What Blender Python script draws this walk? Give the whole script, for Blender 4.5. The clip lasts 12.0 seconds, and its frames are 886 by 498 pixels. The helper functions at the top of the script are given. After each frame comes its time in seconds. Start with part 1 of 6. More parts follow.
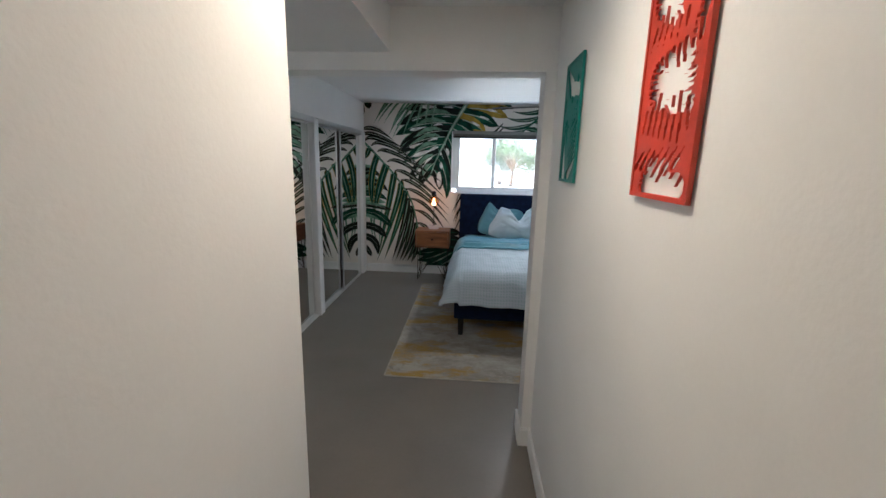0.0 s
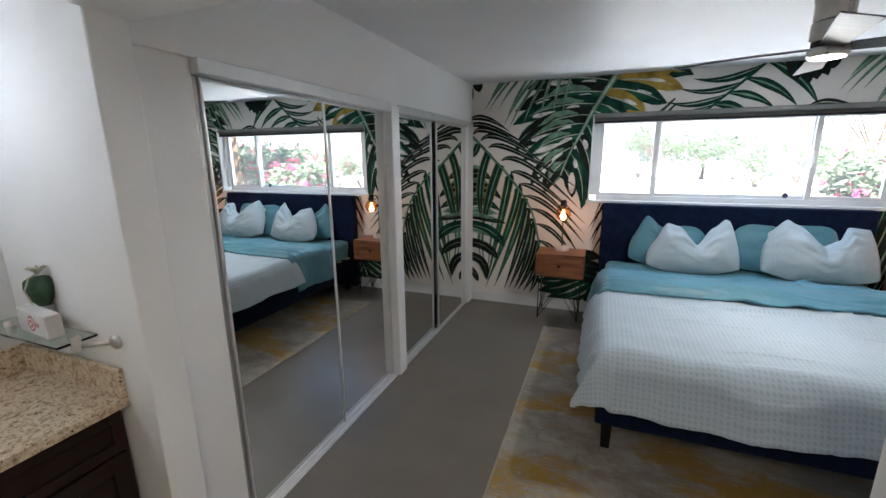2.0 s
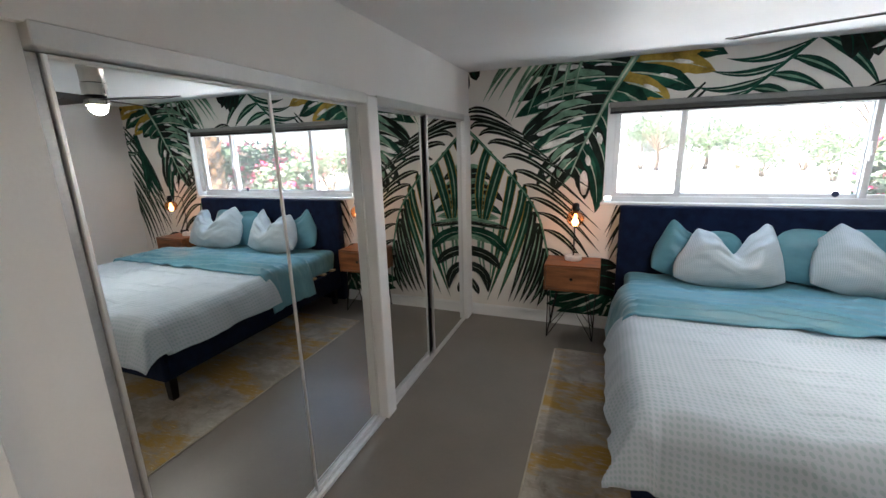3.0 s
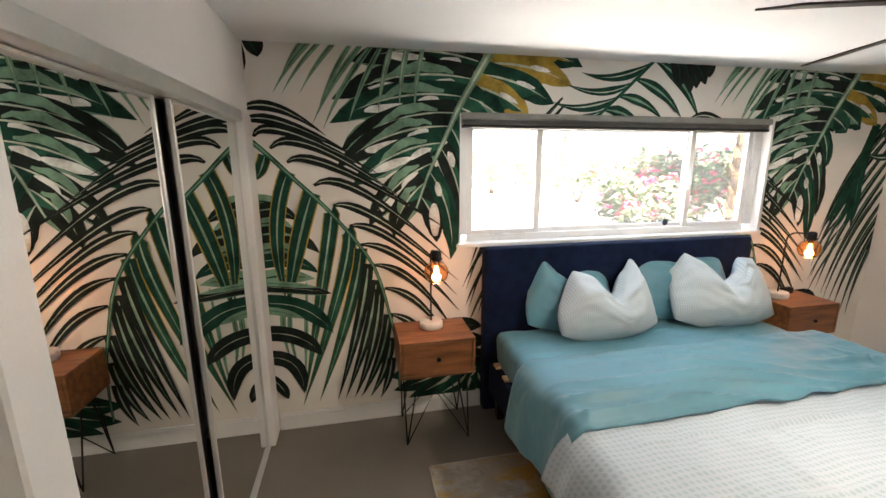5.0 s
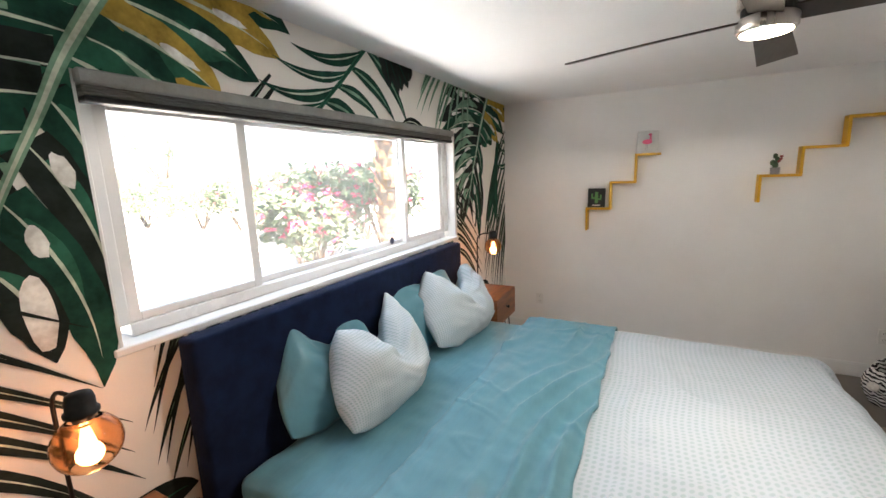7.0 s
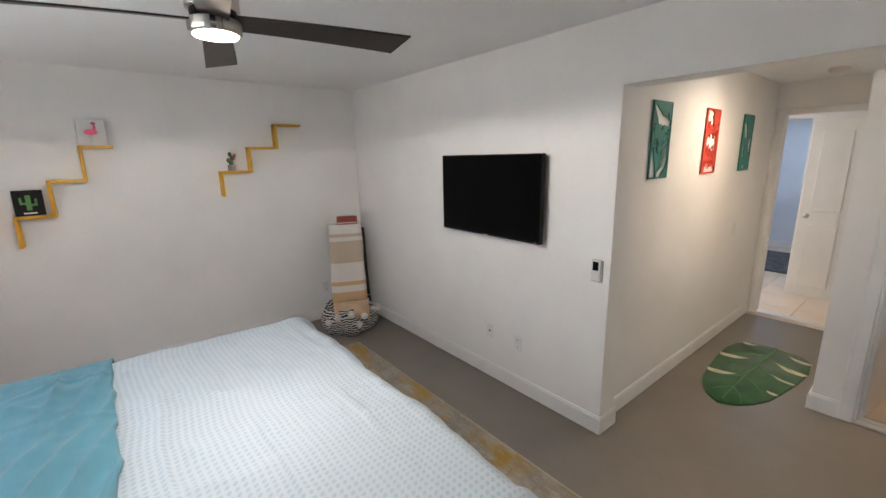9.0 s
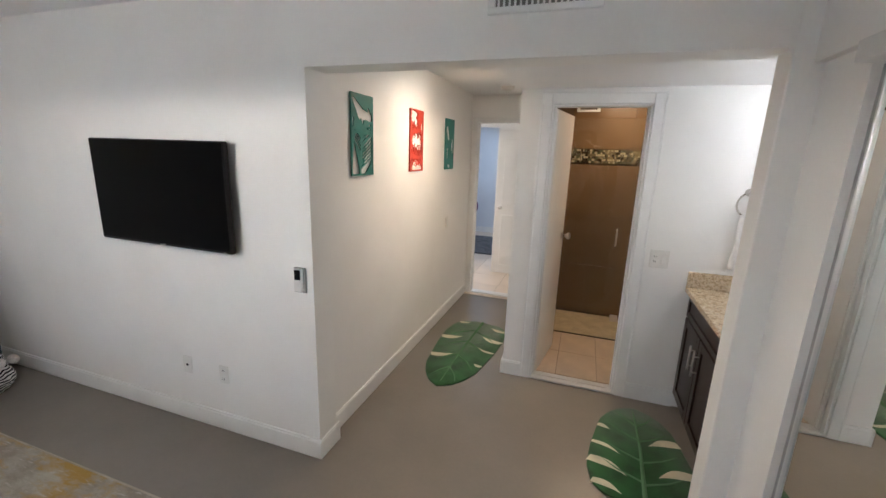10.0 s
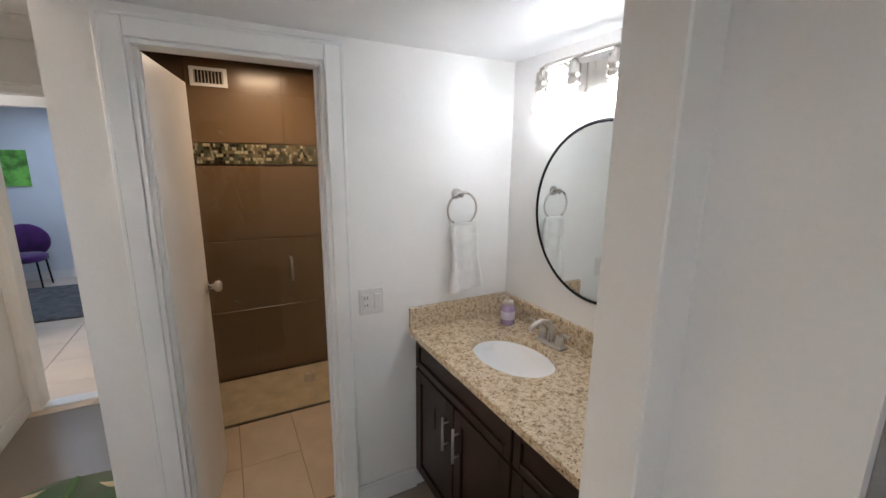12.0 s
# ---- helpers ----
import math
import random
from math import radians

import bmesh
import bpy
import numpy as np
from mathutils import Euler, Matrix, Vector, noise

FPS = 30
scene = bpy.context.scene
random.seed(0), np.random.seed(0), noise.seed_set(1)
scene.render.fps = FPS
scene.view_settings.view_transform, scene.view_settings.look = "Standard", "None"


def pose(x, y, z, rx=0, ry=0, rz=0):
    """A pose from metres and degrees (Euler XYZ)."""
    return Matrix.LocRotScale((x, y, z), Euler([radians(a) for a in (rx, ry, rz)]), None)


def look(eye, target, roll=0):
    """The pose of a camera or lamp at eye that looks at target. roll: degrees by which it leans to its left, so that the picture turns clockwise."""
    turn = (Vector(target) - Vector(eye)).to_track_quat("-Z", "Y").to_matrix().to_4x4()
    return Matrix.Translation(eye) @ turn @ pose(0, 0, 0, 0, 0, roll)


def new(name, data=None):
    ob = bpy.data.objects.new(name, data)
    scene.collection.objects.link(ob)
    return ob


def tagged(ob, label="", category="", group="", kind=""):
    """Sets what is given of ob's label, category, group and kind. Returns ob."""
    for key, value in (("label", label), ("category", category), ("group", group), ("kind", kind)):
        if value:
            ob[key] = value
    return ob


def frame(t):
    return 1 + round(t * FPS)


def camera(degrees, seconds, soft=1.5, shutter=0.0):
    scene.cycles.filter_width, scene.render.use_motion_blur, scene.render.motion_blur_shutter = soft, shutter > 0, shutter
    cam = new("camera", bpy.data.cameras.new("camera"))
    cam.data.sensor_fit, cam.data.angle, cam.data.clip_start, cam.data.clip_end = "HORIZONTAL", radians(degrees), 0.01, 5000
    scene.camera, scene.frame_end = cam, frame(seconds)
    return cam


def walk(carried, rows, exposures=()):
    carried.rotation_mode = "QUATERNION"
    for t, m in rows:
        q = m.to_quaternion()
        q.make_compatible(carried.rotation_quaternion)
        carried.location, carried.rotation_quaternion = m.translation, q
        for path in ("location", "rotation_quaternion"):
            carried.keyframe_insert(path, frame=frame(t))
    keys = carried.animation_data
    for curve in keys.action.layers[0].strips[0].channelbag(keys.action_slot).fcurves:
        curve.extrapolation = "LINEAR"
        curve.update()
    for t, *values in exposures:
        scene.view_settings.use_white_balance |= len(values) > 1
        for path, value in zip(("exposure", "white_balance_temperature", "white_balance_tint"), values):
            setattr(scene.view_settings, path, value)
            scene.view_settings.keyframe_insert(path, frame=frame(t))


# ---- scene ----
cam = camera(94.6, 12.0)
PATH = [
    (0, (0.117, 0.195, 1.601), (-0.015, 2.148, 1.188), 1.4),
    (0.5, (0.112, 0.606, 1.615), (-0.112, 2.549, 1.197), 1.2),
    (1, (0.049, 0.965, 1.626), (-0.33, 2.883, 1.203), 0.3),
    (1.5, (-0.022, 1.292, 1.648), (-0.592, 3.159, 1.214), -0.4),
    (2, (-0.062, 1.599, 1.652), (-0.767, 3.417, 1.208), -0.6),
    (2.5, (-0.12, 1.847, 1.651), (-0.864, 3.647, 1.196), -0.9),
    (2.7, (-0.14, 1.955, 1.668), (-0.886, 3.75, 1.199), -1.4),
    (4.3, (-0.699, 2.935, 1.749), (-0.791, 4.884, 1.309), -0.5),
    (4.5, (-0.741, 3.083, 1.769), (-0.695, 5.033, 1.328), -0.2),
    (5, (-0.847, 3.427, 1.724), (-0.441, 5.342, 1.314), -0.2),
    (5.5, (-0.882, 3.743, 1.695), (-0.159, 5.567, 1.31), -0.9),
    (6, (-0.902, 4.019, 1.707), (0.149, 5.674, 1.315), -1.5),
    (6.5, (-0.858, 4.264, 1.706), (0.54, 5.642, 1.323), -1.5),
    (6.7, (-0.825, 4.385, 1.700), (0.726, 5.603, 1.330), -1.8),
    (8.3, (-0.666, 4.727, 1.696), (1.229, 4.218, 1.31), -2.0),
    (8.5, (-0.677, 4.714, 1.703), (1.144, 3.992, 1.3), -2.0),
    (9, (-0.694, 4.62, 1.695), (0.827, 3.397, 1.256), -1.1),
    (9.5, (-0.756, 4.428, 1.694), (0.344, 2.823, 1.232), 0.7),
    (10, (-0.794, 4.14, 1.689), (-0.168, 2.297, 1.229), 1.9),
    (10.5, (-0.799, 3.858, 1.676), (-0.642, 1.914, 1.23), 1.7),
    (11, (-0.739, 3.559, 1.686), (-1.038, 1.628, 1.257), 0.3),
    (11.5, (-0.763, 3.2, 1.635), (-1.411, 1.351, 1.235), -0.2),
    (12, (-0.763, 2.867, 1.654), (-1.688, 1.143, 1.241), 0.6),
]
EXPOSURES = [(0.0, 2.75, 5300, 7), (0.5, 2.65, 4750, 7), (1.0, 3.0, 5100, 8), (2.5, 3.1, 5600, 9), (4.5, 3.4, 6600, 12), (5.0, 3.5, 6750, 12), (6.5, 3.4, 6550, 12), (8.5, 3.35, 6150, 12), (10.0, 3.5, 5900, 11), (11.0, 3.3, 5850, 11), (12.0, 3.3, 5850, 11)]
walk(cam, [(t, look(eye, target, roll)) for t, eye, target, roll in PATH],
     EXPOSURES)

# ---- world, sun, large lights ----
SUN_EL, SUN_AZ = radians(62), radians(200)
world = bpy.data.worlds.new("sky")
scene.world = world
world.use_nodes = True
wn = world.node_tree
sky = wn.nodes.new("ShaderNodeTexSky")
sky.sky_type, sky.sun_disc = "NISHITA", False
sky.sun_elevation, sky.sun_rotation = SUN_EL, SUN_AZ
wn.nodes["Background"].inputs[1].default_value = 0.06
wn.links.new(sky.outputs[0], wn.nodes["Background"].inputs[0])
sun = new("sun", bpy.data.lights.new("sun", "SUN"))
sun.data.energy, sun.data.angle, sun.data.color = 5.0, radians(0.5), (1.0, 0.95, 0.88)
sun.matrix_world = look((math.sin(SUN_AZ) * 10, math.cos(SUN_AZ) * 10, 18), (0, 0, 0))


def lamp(name, kind, where, energy, color, size=0.1, target=None):
    ob = new(name, bpy.data.lights.new(name, kind))
    ob.data.energy, ob.data.color = energy, color
    if kind == "AREA":
        ob.data.size = size
    else:
        ob.data.shadow_soft_size = size
    ob.matrix_world = look(where, target) if target else pose(*where)
    return ob


ground_glow = lamp("window_light_low", "AREA", (1.02, 6.40, 1.02), 4.0, (1.0, 0.96, 0.90), 2.3, (1.02, 5.4, 1.75))
ground_glow.data.shape, ground_glow.data.size_y = "RECTANGLE", 0.2
sky_glow = lamp("window_light_high", "AREA", (1.02, 6.46, 2.33), 2.4, (0.56, 0.77, 1.0), 2.3, (1.02, 4.2, 0.7))
sky_glow.data.shape, sky_glow.data.size_y = "RECTANGLE", 0.3
downlight = lamp("recessed_lamp", "SPOT", (-0.01, 1.17, 2.3), 5.5, (1.0, 0.74, 0.48), 0.07, (-0.01, 1.17, 0))
downlight.data.spot_size, downlight.data.spot_blend = radians(165), 1.0
fan_lamp = lamp("fan_lamp", "SPOT", (0.91, 4.27, 2.088), 8.0, (1.0, 0.90, 0.77), 0.06, (0.91, 4.27, 0))
fan_lamp.data.spot_size, fan_lamp.data.spot_blend = radians(176), 0.12
lamp("bath_lamp", "AREA", (-1.1, 0.1, 2.28), 1.2, (1.0, 0.7, 0.42), 0.3, (-1.1, 0.1, 0))
# Added unseen fill for the corridor; no fixture stands there.
lamp("far_hall_fill", "AREA", (1.7, -1.1, 2.38), 2.2, (1.0, 0.9, 0.78), 0.3, (1.7, -1.1, 0))
# Added bluish panel in place of the far room's daylight.
lamp("far_room_daylight_fill", "AREA", (0.9, -3.4, 2.3), 1.7, (0.75, 0.85, 1.0), 1.0, (0.9, -3.4, 0))

# ---- materials ----


def nodes(name):
    m = bpy.data.materials.new(name)
    m.use_nodes = True
    return m, m.node_tree.nodes, m.node_tree.links, m.node_tree.nodes["Principled BSDF"]


def surface(name, color, rough=0.6, metal=0.0, tint=0.08, scale=8.0, bump=0.0, fine=120.0, dark=0.75, stretch=(1, 1, 1), random=0.0, sheen=0.0, coat=0.0, rough_var=0.1, spec=0.5):
    """Paint, wood, cloth or stone: two scales of colour change, a fine relief."""
    m, n, l, b = nodes(name)
    co = n.new("ShaderNodeTexCoord")
    mp = n.new("ShaderNodeMapping")
    mp.inputs["Scale"].default_value = stretch
    l.new(co.outputs["Object"], mp.inputs[0])
    big, small = n.new("ShaderNodeTexNoise"), n.new("ShaderNodeTexNoise")
    big.inputs["Scale"].default_value, big.inputs["Detail"].default_value = scale, 4
    small.inputs["Scale"].default_value, small.inputs["Detail"].default_value = fine, 3
    l.new(mp.outputs[0], big.inputs[0]), l.new(mp.outputs[0], small.inputs[0])
    mix = n.new("ShaderNodeMix")
    mix.data_type = "RGBA"
    mix.inputs["A"].default_value = (*[c * dark for c in color], 1)
    mix.inputs["B"].default_value = (*[min(1, c * (1 + tint)) for c in color], 1)
    ramp = n.new("ShaderNodeMapRange")
    ramp.inputs["From Min"].default_value, ramp.inputs["From Max"].default_value = 0.3, 0.62
    add = n.new("ShaderNodeMath")
    add.operation = "MULTIPLY_ADD"
    add.inputs[1].default_value = 0.25
    l.new(small.outputs[0], add.inputs[0])
    sub = n.new("ShaderNodeMath")
    sub.operation = "MULTIPLY_ADD"
    sub.inputs[1].default_value, sub.inputs[2].default_value = 0.85, -0.05
    l.new(big.outputs[0], sub.inputs[0])
    l.new(sub.outputs[0], add.inputs[2])
    l.new(add.outputs[0], ramp.inputs[0])
    l.new(ramp.outputs[0], mix.inputs["Factor"])
    out = mix.outputs["Result"]
    if random:
        info, hsv, rr = n.new("ShaderNodeObjectInfo"), n.new("ShaderNodeHueSaturation"), n.new("ShaderNodeMapRange")
        rr.inputs["To Min"].default_value, rr.inputs["To Max"].default_value = 1 - random, 1 + random
        l.new(info.outputs["Random"], rr.inputs[0])
        l.new(rr.outputs[0], hsv.inputs["Value"])
        l.new(out, hsv.inputs["Color"])
        out = hsv.outputs[0]
    l.new(out, b.inputs["Base Color"])
    rv = n.new("ShaderNodeMapRange")
    rv.inputs["To Min"].default_value, rv.inputs["To Max"].default_value = max(0.02, rough - rough_var), min(1, rough + rough_var)
    l.new(big.outputs[0], rv.inputs[0])
    l.new(rv.outputs[0], b.inputs["Roughness"])
    b.inputs["Metallic"].default_value = metal
    b.inputs["Specular IOR Level"].default_value = spec
    if sheen:
        b.inputs["Sheen Weight"].default_value = sheen
    if coat:
        b.inputs["Coat Weight"].default_value = coat
    if bump:
        bp = n.new("ShaderNodeBump")
        bp.inputs["Strength"].default_value, bp.inputs["Distance"].default_value = bump, 0.004
        l.new(small.outputs[0], bp.inputs["Height"])
        l.new(bp.outputs[0], b.inputs["Normal"])
    return m


def glowing(name, color, strength):
    m, n, l, b = nodes(name)
    b.inputs["Base Color"].default_value = (*color, 1)
    b.inputs["Emission Color"].default_value, b.inputs["Emission Strength"].default_value = (*color, 1), strength
    return m


def glass(name, color=(1, 1, 1), rough=0.0, ior=1.45):
    m, n, l, b = nodes(name)
    b.inputs["Base Color"].default_value = (*color, 1)
    b.inputs["Transmission Weight"].default_value, b.inputs["Roughness"].default_value, b.inputs["IOR"].default_value = 1, rough, ior
    return m


WALL = surface("wall_paint", (0.83, 0.82, 0.80), 0.6, bump=0.12, fine=95, tint=0.02, dark=0.965, scale=2.5)
CEIL = surface("ceiling_paint", (0.81, 0.81, 0.81), 0.45, bump=0.2, fine=80, tint=0.02, dark=0.96, scale=2.0)
TRIM = surface("trim_paint", (0.82, 0.82, 0.81), 0.35, tint=0.02, dark=0.95, scale=5, bump=0.04)
FLOOR = surface("polished_concrete", (0.180, 0.160, 0.137), 0.30, tint=0.08, dark=0.93, scale=2.6, fine=45, bump=0.02, rough_var=0.04)
METAL = surface("brushed_nickel", (0.62, 0.59, 0.55), 0.3, 1.0, tint=0.05, dark=0.9, scale=30, fine=400, stretch=(1, 1, 0.05))
ALU = surface("satin_aluminium", (0.72, 0.72, 0.71), 0.35, 0.6, tint=0.03, dark=0.92, scale=6)
MIRROR, _n, _l, _b = nodes("mirror")
_b.inputs["Base Color"].default_value, _b.inputs["Metallic"].default_value, _b.inputs["Roughness"].default_value = (0.86, 0.88, 0.87, 1), 1, 0.005
BLACK = surface("black_iron", (0.014, 0.013, 0.013), 0.45, 0.3, tint=0.3, dark=0.7, scale=40, spec=0.25)
PANE = glass("window_glass")
_n, _l = PANE.node_tree.nodes, PANE.node_tree.links
# A little translucent white imitates the bright haze over the garden view.
_haze_mix, _veil = _n.new("ShaderNodeMixShader"), _n.new("ShaderNodeBsdfTranslucent")
_haze_mix.inputs[0].default_value = 0.035
_veil.inputs[0].default_value = (0.85, 0.84, 0.80, 1)
_l.new(_n["Principled BSDF"].outputs[0], _haze_mix.inputs[1]), _l.new(_veil.outputs[0], _haze_mix.inputs[2])
_l.new(_haze_mix.outputs[0], _n["Material Output"].inputs[0])

# ---- helpers for building ----


def link(name, bm, material, parent=None, label="", smooth=False):
    me = bpy.data.meshes.new(name)
    bm.normal_update()
    bm.to_mesh(me)
    bm.free()
    ob = new(name, me)
    for m in material if isinstance(material, (list, tuple)) else [material]:
        me.materials.append(m)
    if smooth:
        me.polygons.foreach_set("use_smooth", [True] * len(me.polygons))
    if parent:
        ob.parent = parent
    return tagged(ob, label) if label else ob


def part(name, bm, material, parent, label="", smooth=False):
    return link(name, bm, material, parent, label, smooth)


def thing(name, label, category, group="", where=None):
    ob = new(name)
    if where is not None:
        ob.matrix_world = where
    return tagged(ob, label, category, group)


def block(x0, x1, y0, y1, z0, z1, bevel=0.0, bm=None, segments=1):
    own = bmesh.new()
    bmesh.ops.create_cube(own, size=1, matrix=Matrix.LocRotScale(((x0 + x1) / 2, (y0 + y1) / 2, (z0 + z1) / 2), None, (abs(x1 - x0), abs(y1 - y0), abs(z1 - z0))))
    if bevel:
        bmesh.ops.bevel(own, geom=own.edges[:], offset=bevel, segments=segments, affect="EDGES", profile=0.5)
    if bm is None:
        return own
    me = bpy.data.meshes.new("tmp")
    own.to_mesh(me)
    own.free()
    bm.from_mesh(me)
    bpy.data.meshes.remove(me)
    return bm


def blocks(*rows, bevel=0.0):
    bm = bmesh.new()
    for r in rows:
        block(*r, bevel=bevel, bm=bm)
    return bm


def lathe(profile, steps=24, m=None, bm=None, cap=True):
    """A turned body round z from (radius, height) pairs."""
    bm = bm or bmesh.new()
    m = m or Matrix.Identity(4)
    rings = [[bm.verts.new(m @ Vector((r * math.cos(math.tau * i / steps), r * math.sin(math.tau * i / steps), z))) for i in range(steps)] for r, z in profile]
    for a, b in zip(rings, rings[1:]):
        for i in range(steps):
            bm.faces.new((a[i], a[(i + 1) % steps], b[(i + 1) % steps], b[i]))
    if cap:
        bm.faces.new(rings[0][::-1])
        bm.faces.new(rings[-1])
    return bm


def tube(path, radius, steps=8, bm=None, closed=False):
    """A round bar along points; radius may be one number or one for each point."""
    bm = bm or bmesh.new()
    path = [Vector(p) for p in path]
    radii = radius if isinstance(radius, (list, tuple)) else [radius] * len(path)
    rings, k = [], len(path)
    side = None
    for i, p in enumerate(path):
        a = path[(i - 1) % k] if closed or i else p
        b = path[(i + 1) % k] if closed or i < k - 1 else p
        d = (b - a).normalized()
        if side is None:
            side = d.orthogonal().normalized()
        side = (side - d * side.dot(d)).normalized()
        up = d.cross(side)
        rings.append([bm.verts.new(p + radii[i] * (side * math.cos(math.tau * j / steps) + up * math.sin(math.tau * j / steps))) for j in range(steps)])
    pairs = list(zip(rings, rings[1:])) + ([(rings[-1], rings[0])] if closed else [])
    for a, b in pairs:
        for j in range(steps):
            bm.faces.new((a[j], a[(j + 1) % steps], b[(j + 1) % steps], b[j]))
    if not closed:
        bm.faces.new(rings[0][::-1])
        bm.faces.new(rings[-1])
    return bm


def structure(name, bm, material, label, category, smooth=False):
    return tagged(link(name, bm, material, None, "", smooth), label, category, "", "structure")


# ---- large structure ----
XE, YN, YS, XC = 3.42, 6.01, 2.49, -1.42      # bedroom faces: east, north, south, closet
ZC, ZH, ZO, ZS = 2.382, 2.33, 2.041, 2.125      # bedroom ceiling, hall ceiling, opening, soffit
HE, HW, YB, XV = 0.505, -0.32, 1.18, -2.05    # hall faces, bathroom front wall, vanity back wall
YA = 2.36                                      # vanity alcove's side wall
HY = -0.57                                     # far end of the hall
WX0, WX1, WZ0, WZ1 = -0.19, 2.225, 1.195, 2.03

structure("floor", block(-2.3, XE + 0.15, HY, YN + 0.18, -0.12, 0.0), FLOOR, "polished taupe concrete floor with soft reflections", "floor")
structure("wall_north", blocks((XC - 0.85, WX0, YN, YN + 0.18, 0, 2.6), (WX1, XE + 0.15, YN, YN + 0.18, 0, 2.6), (WX0, WX1, YN, YN + 0.18, 0, WZ0), (WX0, WX1, YN, YN + 0.18, WZ1, 2.6)), WALL, "window wall behind the bed under a leaf mural", "wall")
structure("wall_east", block(XE, XE + 0.15, YS - 0.16, YN, 0, 2.6), WALL, "plain white textured bedroom wall with two zigzag shelves", "wall")
structure("wall_south", blocks((0.45, XE, YS - 0.16, YS, 0, 2.6), (-1.36, 0.45, YS - 0.16, YS, ZO, 2.6)), WALL, "white wall carrying the television beside a wide opening", "wall")
structure("wall_alcove", block(XV - 0.1, -1.36, YA, YS - 0.01, 0, 2.6, 0.004), WALL, "white partition between vanity alcove and closet", "wall")
structure("wall_closet", blocks((XC - 0.13, XC - 0.03, YS - 0.01, 2.725, 0, 1.995), (XC - 0.13, XC, YS - 0.01, YN, 1.995, 2.6)), WALL, "white wall over mirrored closet doors", "wall")
structure("wall_closet_back", blocks((XC - 0.85, XC - 0.75, YS - 0.01, YN, 0, 2.6)), WALL, "plain back wall inside the closet", "wall")
structure("closet_post", block(XC - 0.13, XC + 0.012, 4.15, 4.26, 0, 1.99, 0.006), TRIM, "white painted post between two mirrored closets", "post")
structure("closet_end_post", block(XC - 0.13, XC + 0.015, 5.84, YN - 0.002, 0, 1.99, 0.006), TRIM, "white painted post at the mural corner", "post")
structure("wall_hall_east", block(HE, HE + 0.12, HY - 0.12, YS - 0.16, 0, 2.6), WALL, "white hallway wall with three cut-out leaf panels", "wall")
structure("wall_hall_west", block(HW - 0.1, HW, HY - 0.12, YB, 0, 2.6), WALL, "white hallway wall ending beside the bathroom door", "wall")
structure("wall_bath_front", blocks((-0.53, HW - 0.1, YB - 0.1, YB, 0, 2.6), (-1.145, -0.53, YB - 0.1, YB, 2.027, 2.6), (XV - 0.1, -1.145, YB - 0.1, YB, 0, 2.6)), WALL, "white wall with the open bathroom door", "wall")
structure("wall_vanity", block(XV - 0.1, XV, YB, YA, 0, 2.6), WALL, "white wall behind the vanity mirror", "wall")
structure("wall_hall_end", blocks((0.43, HE, HY - 0.12, HY, 0, 2.6), (HW, -0.27, HY - 0.12, HY, 0, 2.6), (-0.27, 0.43, HY - 0.12, HY, 2.03, 2.6)), WALL, "white wall at the far end of the hallway", "wall")
structure("ceiling", block(XC, XE + 0.15, YS, YN + 0.1, ZC, ZC + 0.1), CEIL, "smooth white bedroom ceiling", "ceiling")
structure("ceiling_hall", block(HW - 0.1, HE + 0.1, HY - 0.12, YS - 0.16, ZH, ZH + 0.1), CEIL, "white hallway ceiling with a recessed light", "ceiling")
structure("ceiling_soffit", block(XV - 0.1, HW + 0.01, YB, YS - 0.16, ZS, ZH + 0.12), CEIL, "lowered white soffit over the vanity", "ceiling")
structure("ceiling_closet", block(XC - 0.85, XC, YS, YN, 2.4, 2.5), CEIL, "plain ceiling inside the closet", "ceiling")

# ---- trim: baseboards, casings, tracks ----


def skirting(x0, x1, y0, y1, bm=None):
    """A baseboard with a stepped, eased top."""
    bm = bm or bmesh.new()
    block(x0, x1, y0, y1, 0.0, 0.105, 0.0025, bm)
    dx, dy = x1 - x0, y1 - y0
    if dx > dy:
        block(x0, x1, y0 + 0.003, y1 - 0.003, 0.10, 0.118, 0.003, bm)
    else:
        block(x0 + 0.003, x1 - 0.003, y0, y1, 0.10, 0.118, 0.003, bm)
    return bm


BASE = 0.016
for row in ((XC + 0.02, XE, YN - BASE, YN), (XE - BASE, XE, YS, YN - BASE), (0.45 - BASE, XE - BASE, YS, YS + BASE),
            (0.45 - BASE, 0.45, YS - 0.16 - BASE, YS), (0.45, HE, YS - 0.16 - BASE, YS - 0.16), (HE - BASE, HE, HY, YS - 0.16 - BASE),
            (HW, HW + BASE, HY, YB + BASE), (-0.465, HW, YB, YB + BASE), (-1.52, -1.21, YB, YB + BASE),
            (-1.36, -1.36 + BASE, YA, YS - 0.01), (XC - 0.03, XC - 0.03 + BASE, YS - 0.01, 2.765)):
    structure("baseboard", skirting(*row), TRIM, "white painted baseboard along the wall", "baseboard")


def casing(name, label, x0, x1, y, top, depth, width=0.062):
    bm = bmesh.new()
    block(x0 - width, x0, y, y + depth, 0, top + width, 0.004, bm)
    block(x1, x1 + width, y, y + depth, 0, top + width, 0.004, bm)
    block(x0, x1, y, y + depth, top, top + width, 0.004, bm)
    block(x0 - width, x0 - width + 0.014, y + 0.002, y + depth + 0.003, 0, top + width, 0.003, bm)
    block(x1 + width - 0.014, x1 + width, y + 0.002, y + depth + 0.003, 0, top + width, 0.003, bm)
    block(x0 - width, x1 + width, y + 0.002, y + depth + 0.003, top + width - 0.014, top + width, 0.003, bm)
    return structure(name, bm, TRIM, label, "door frame")


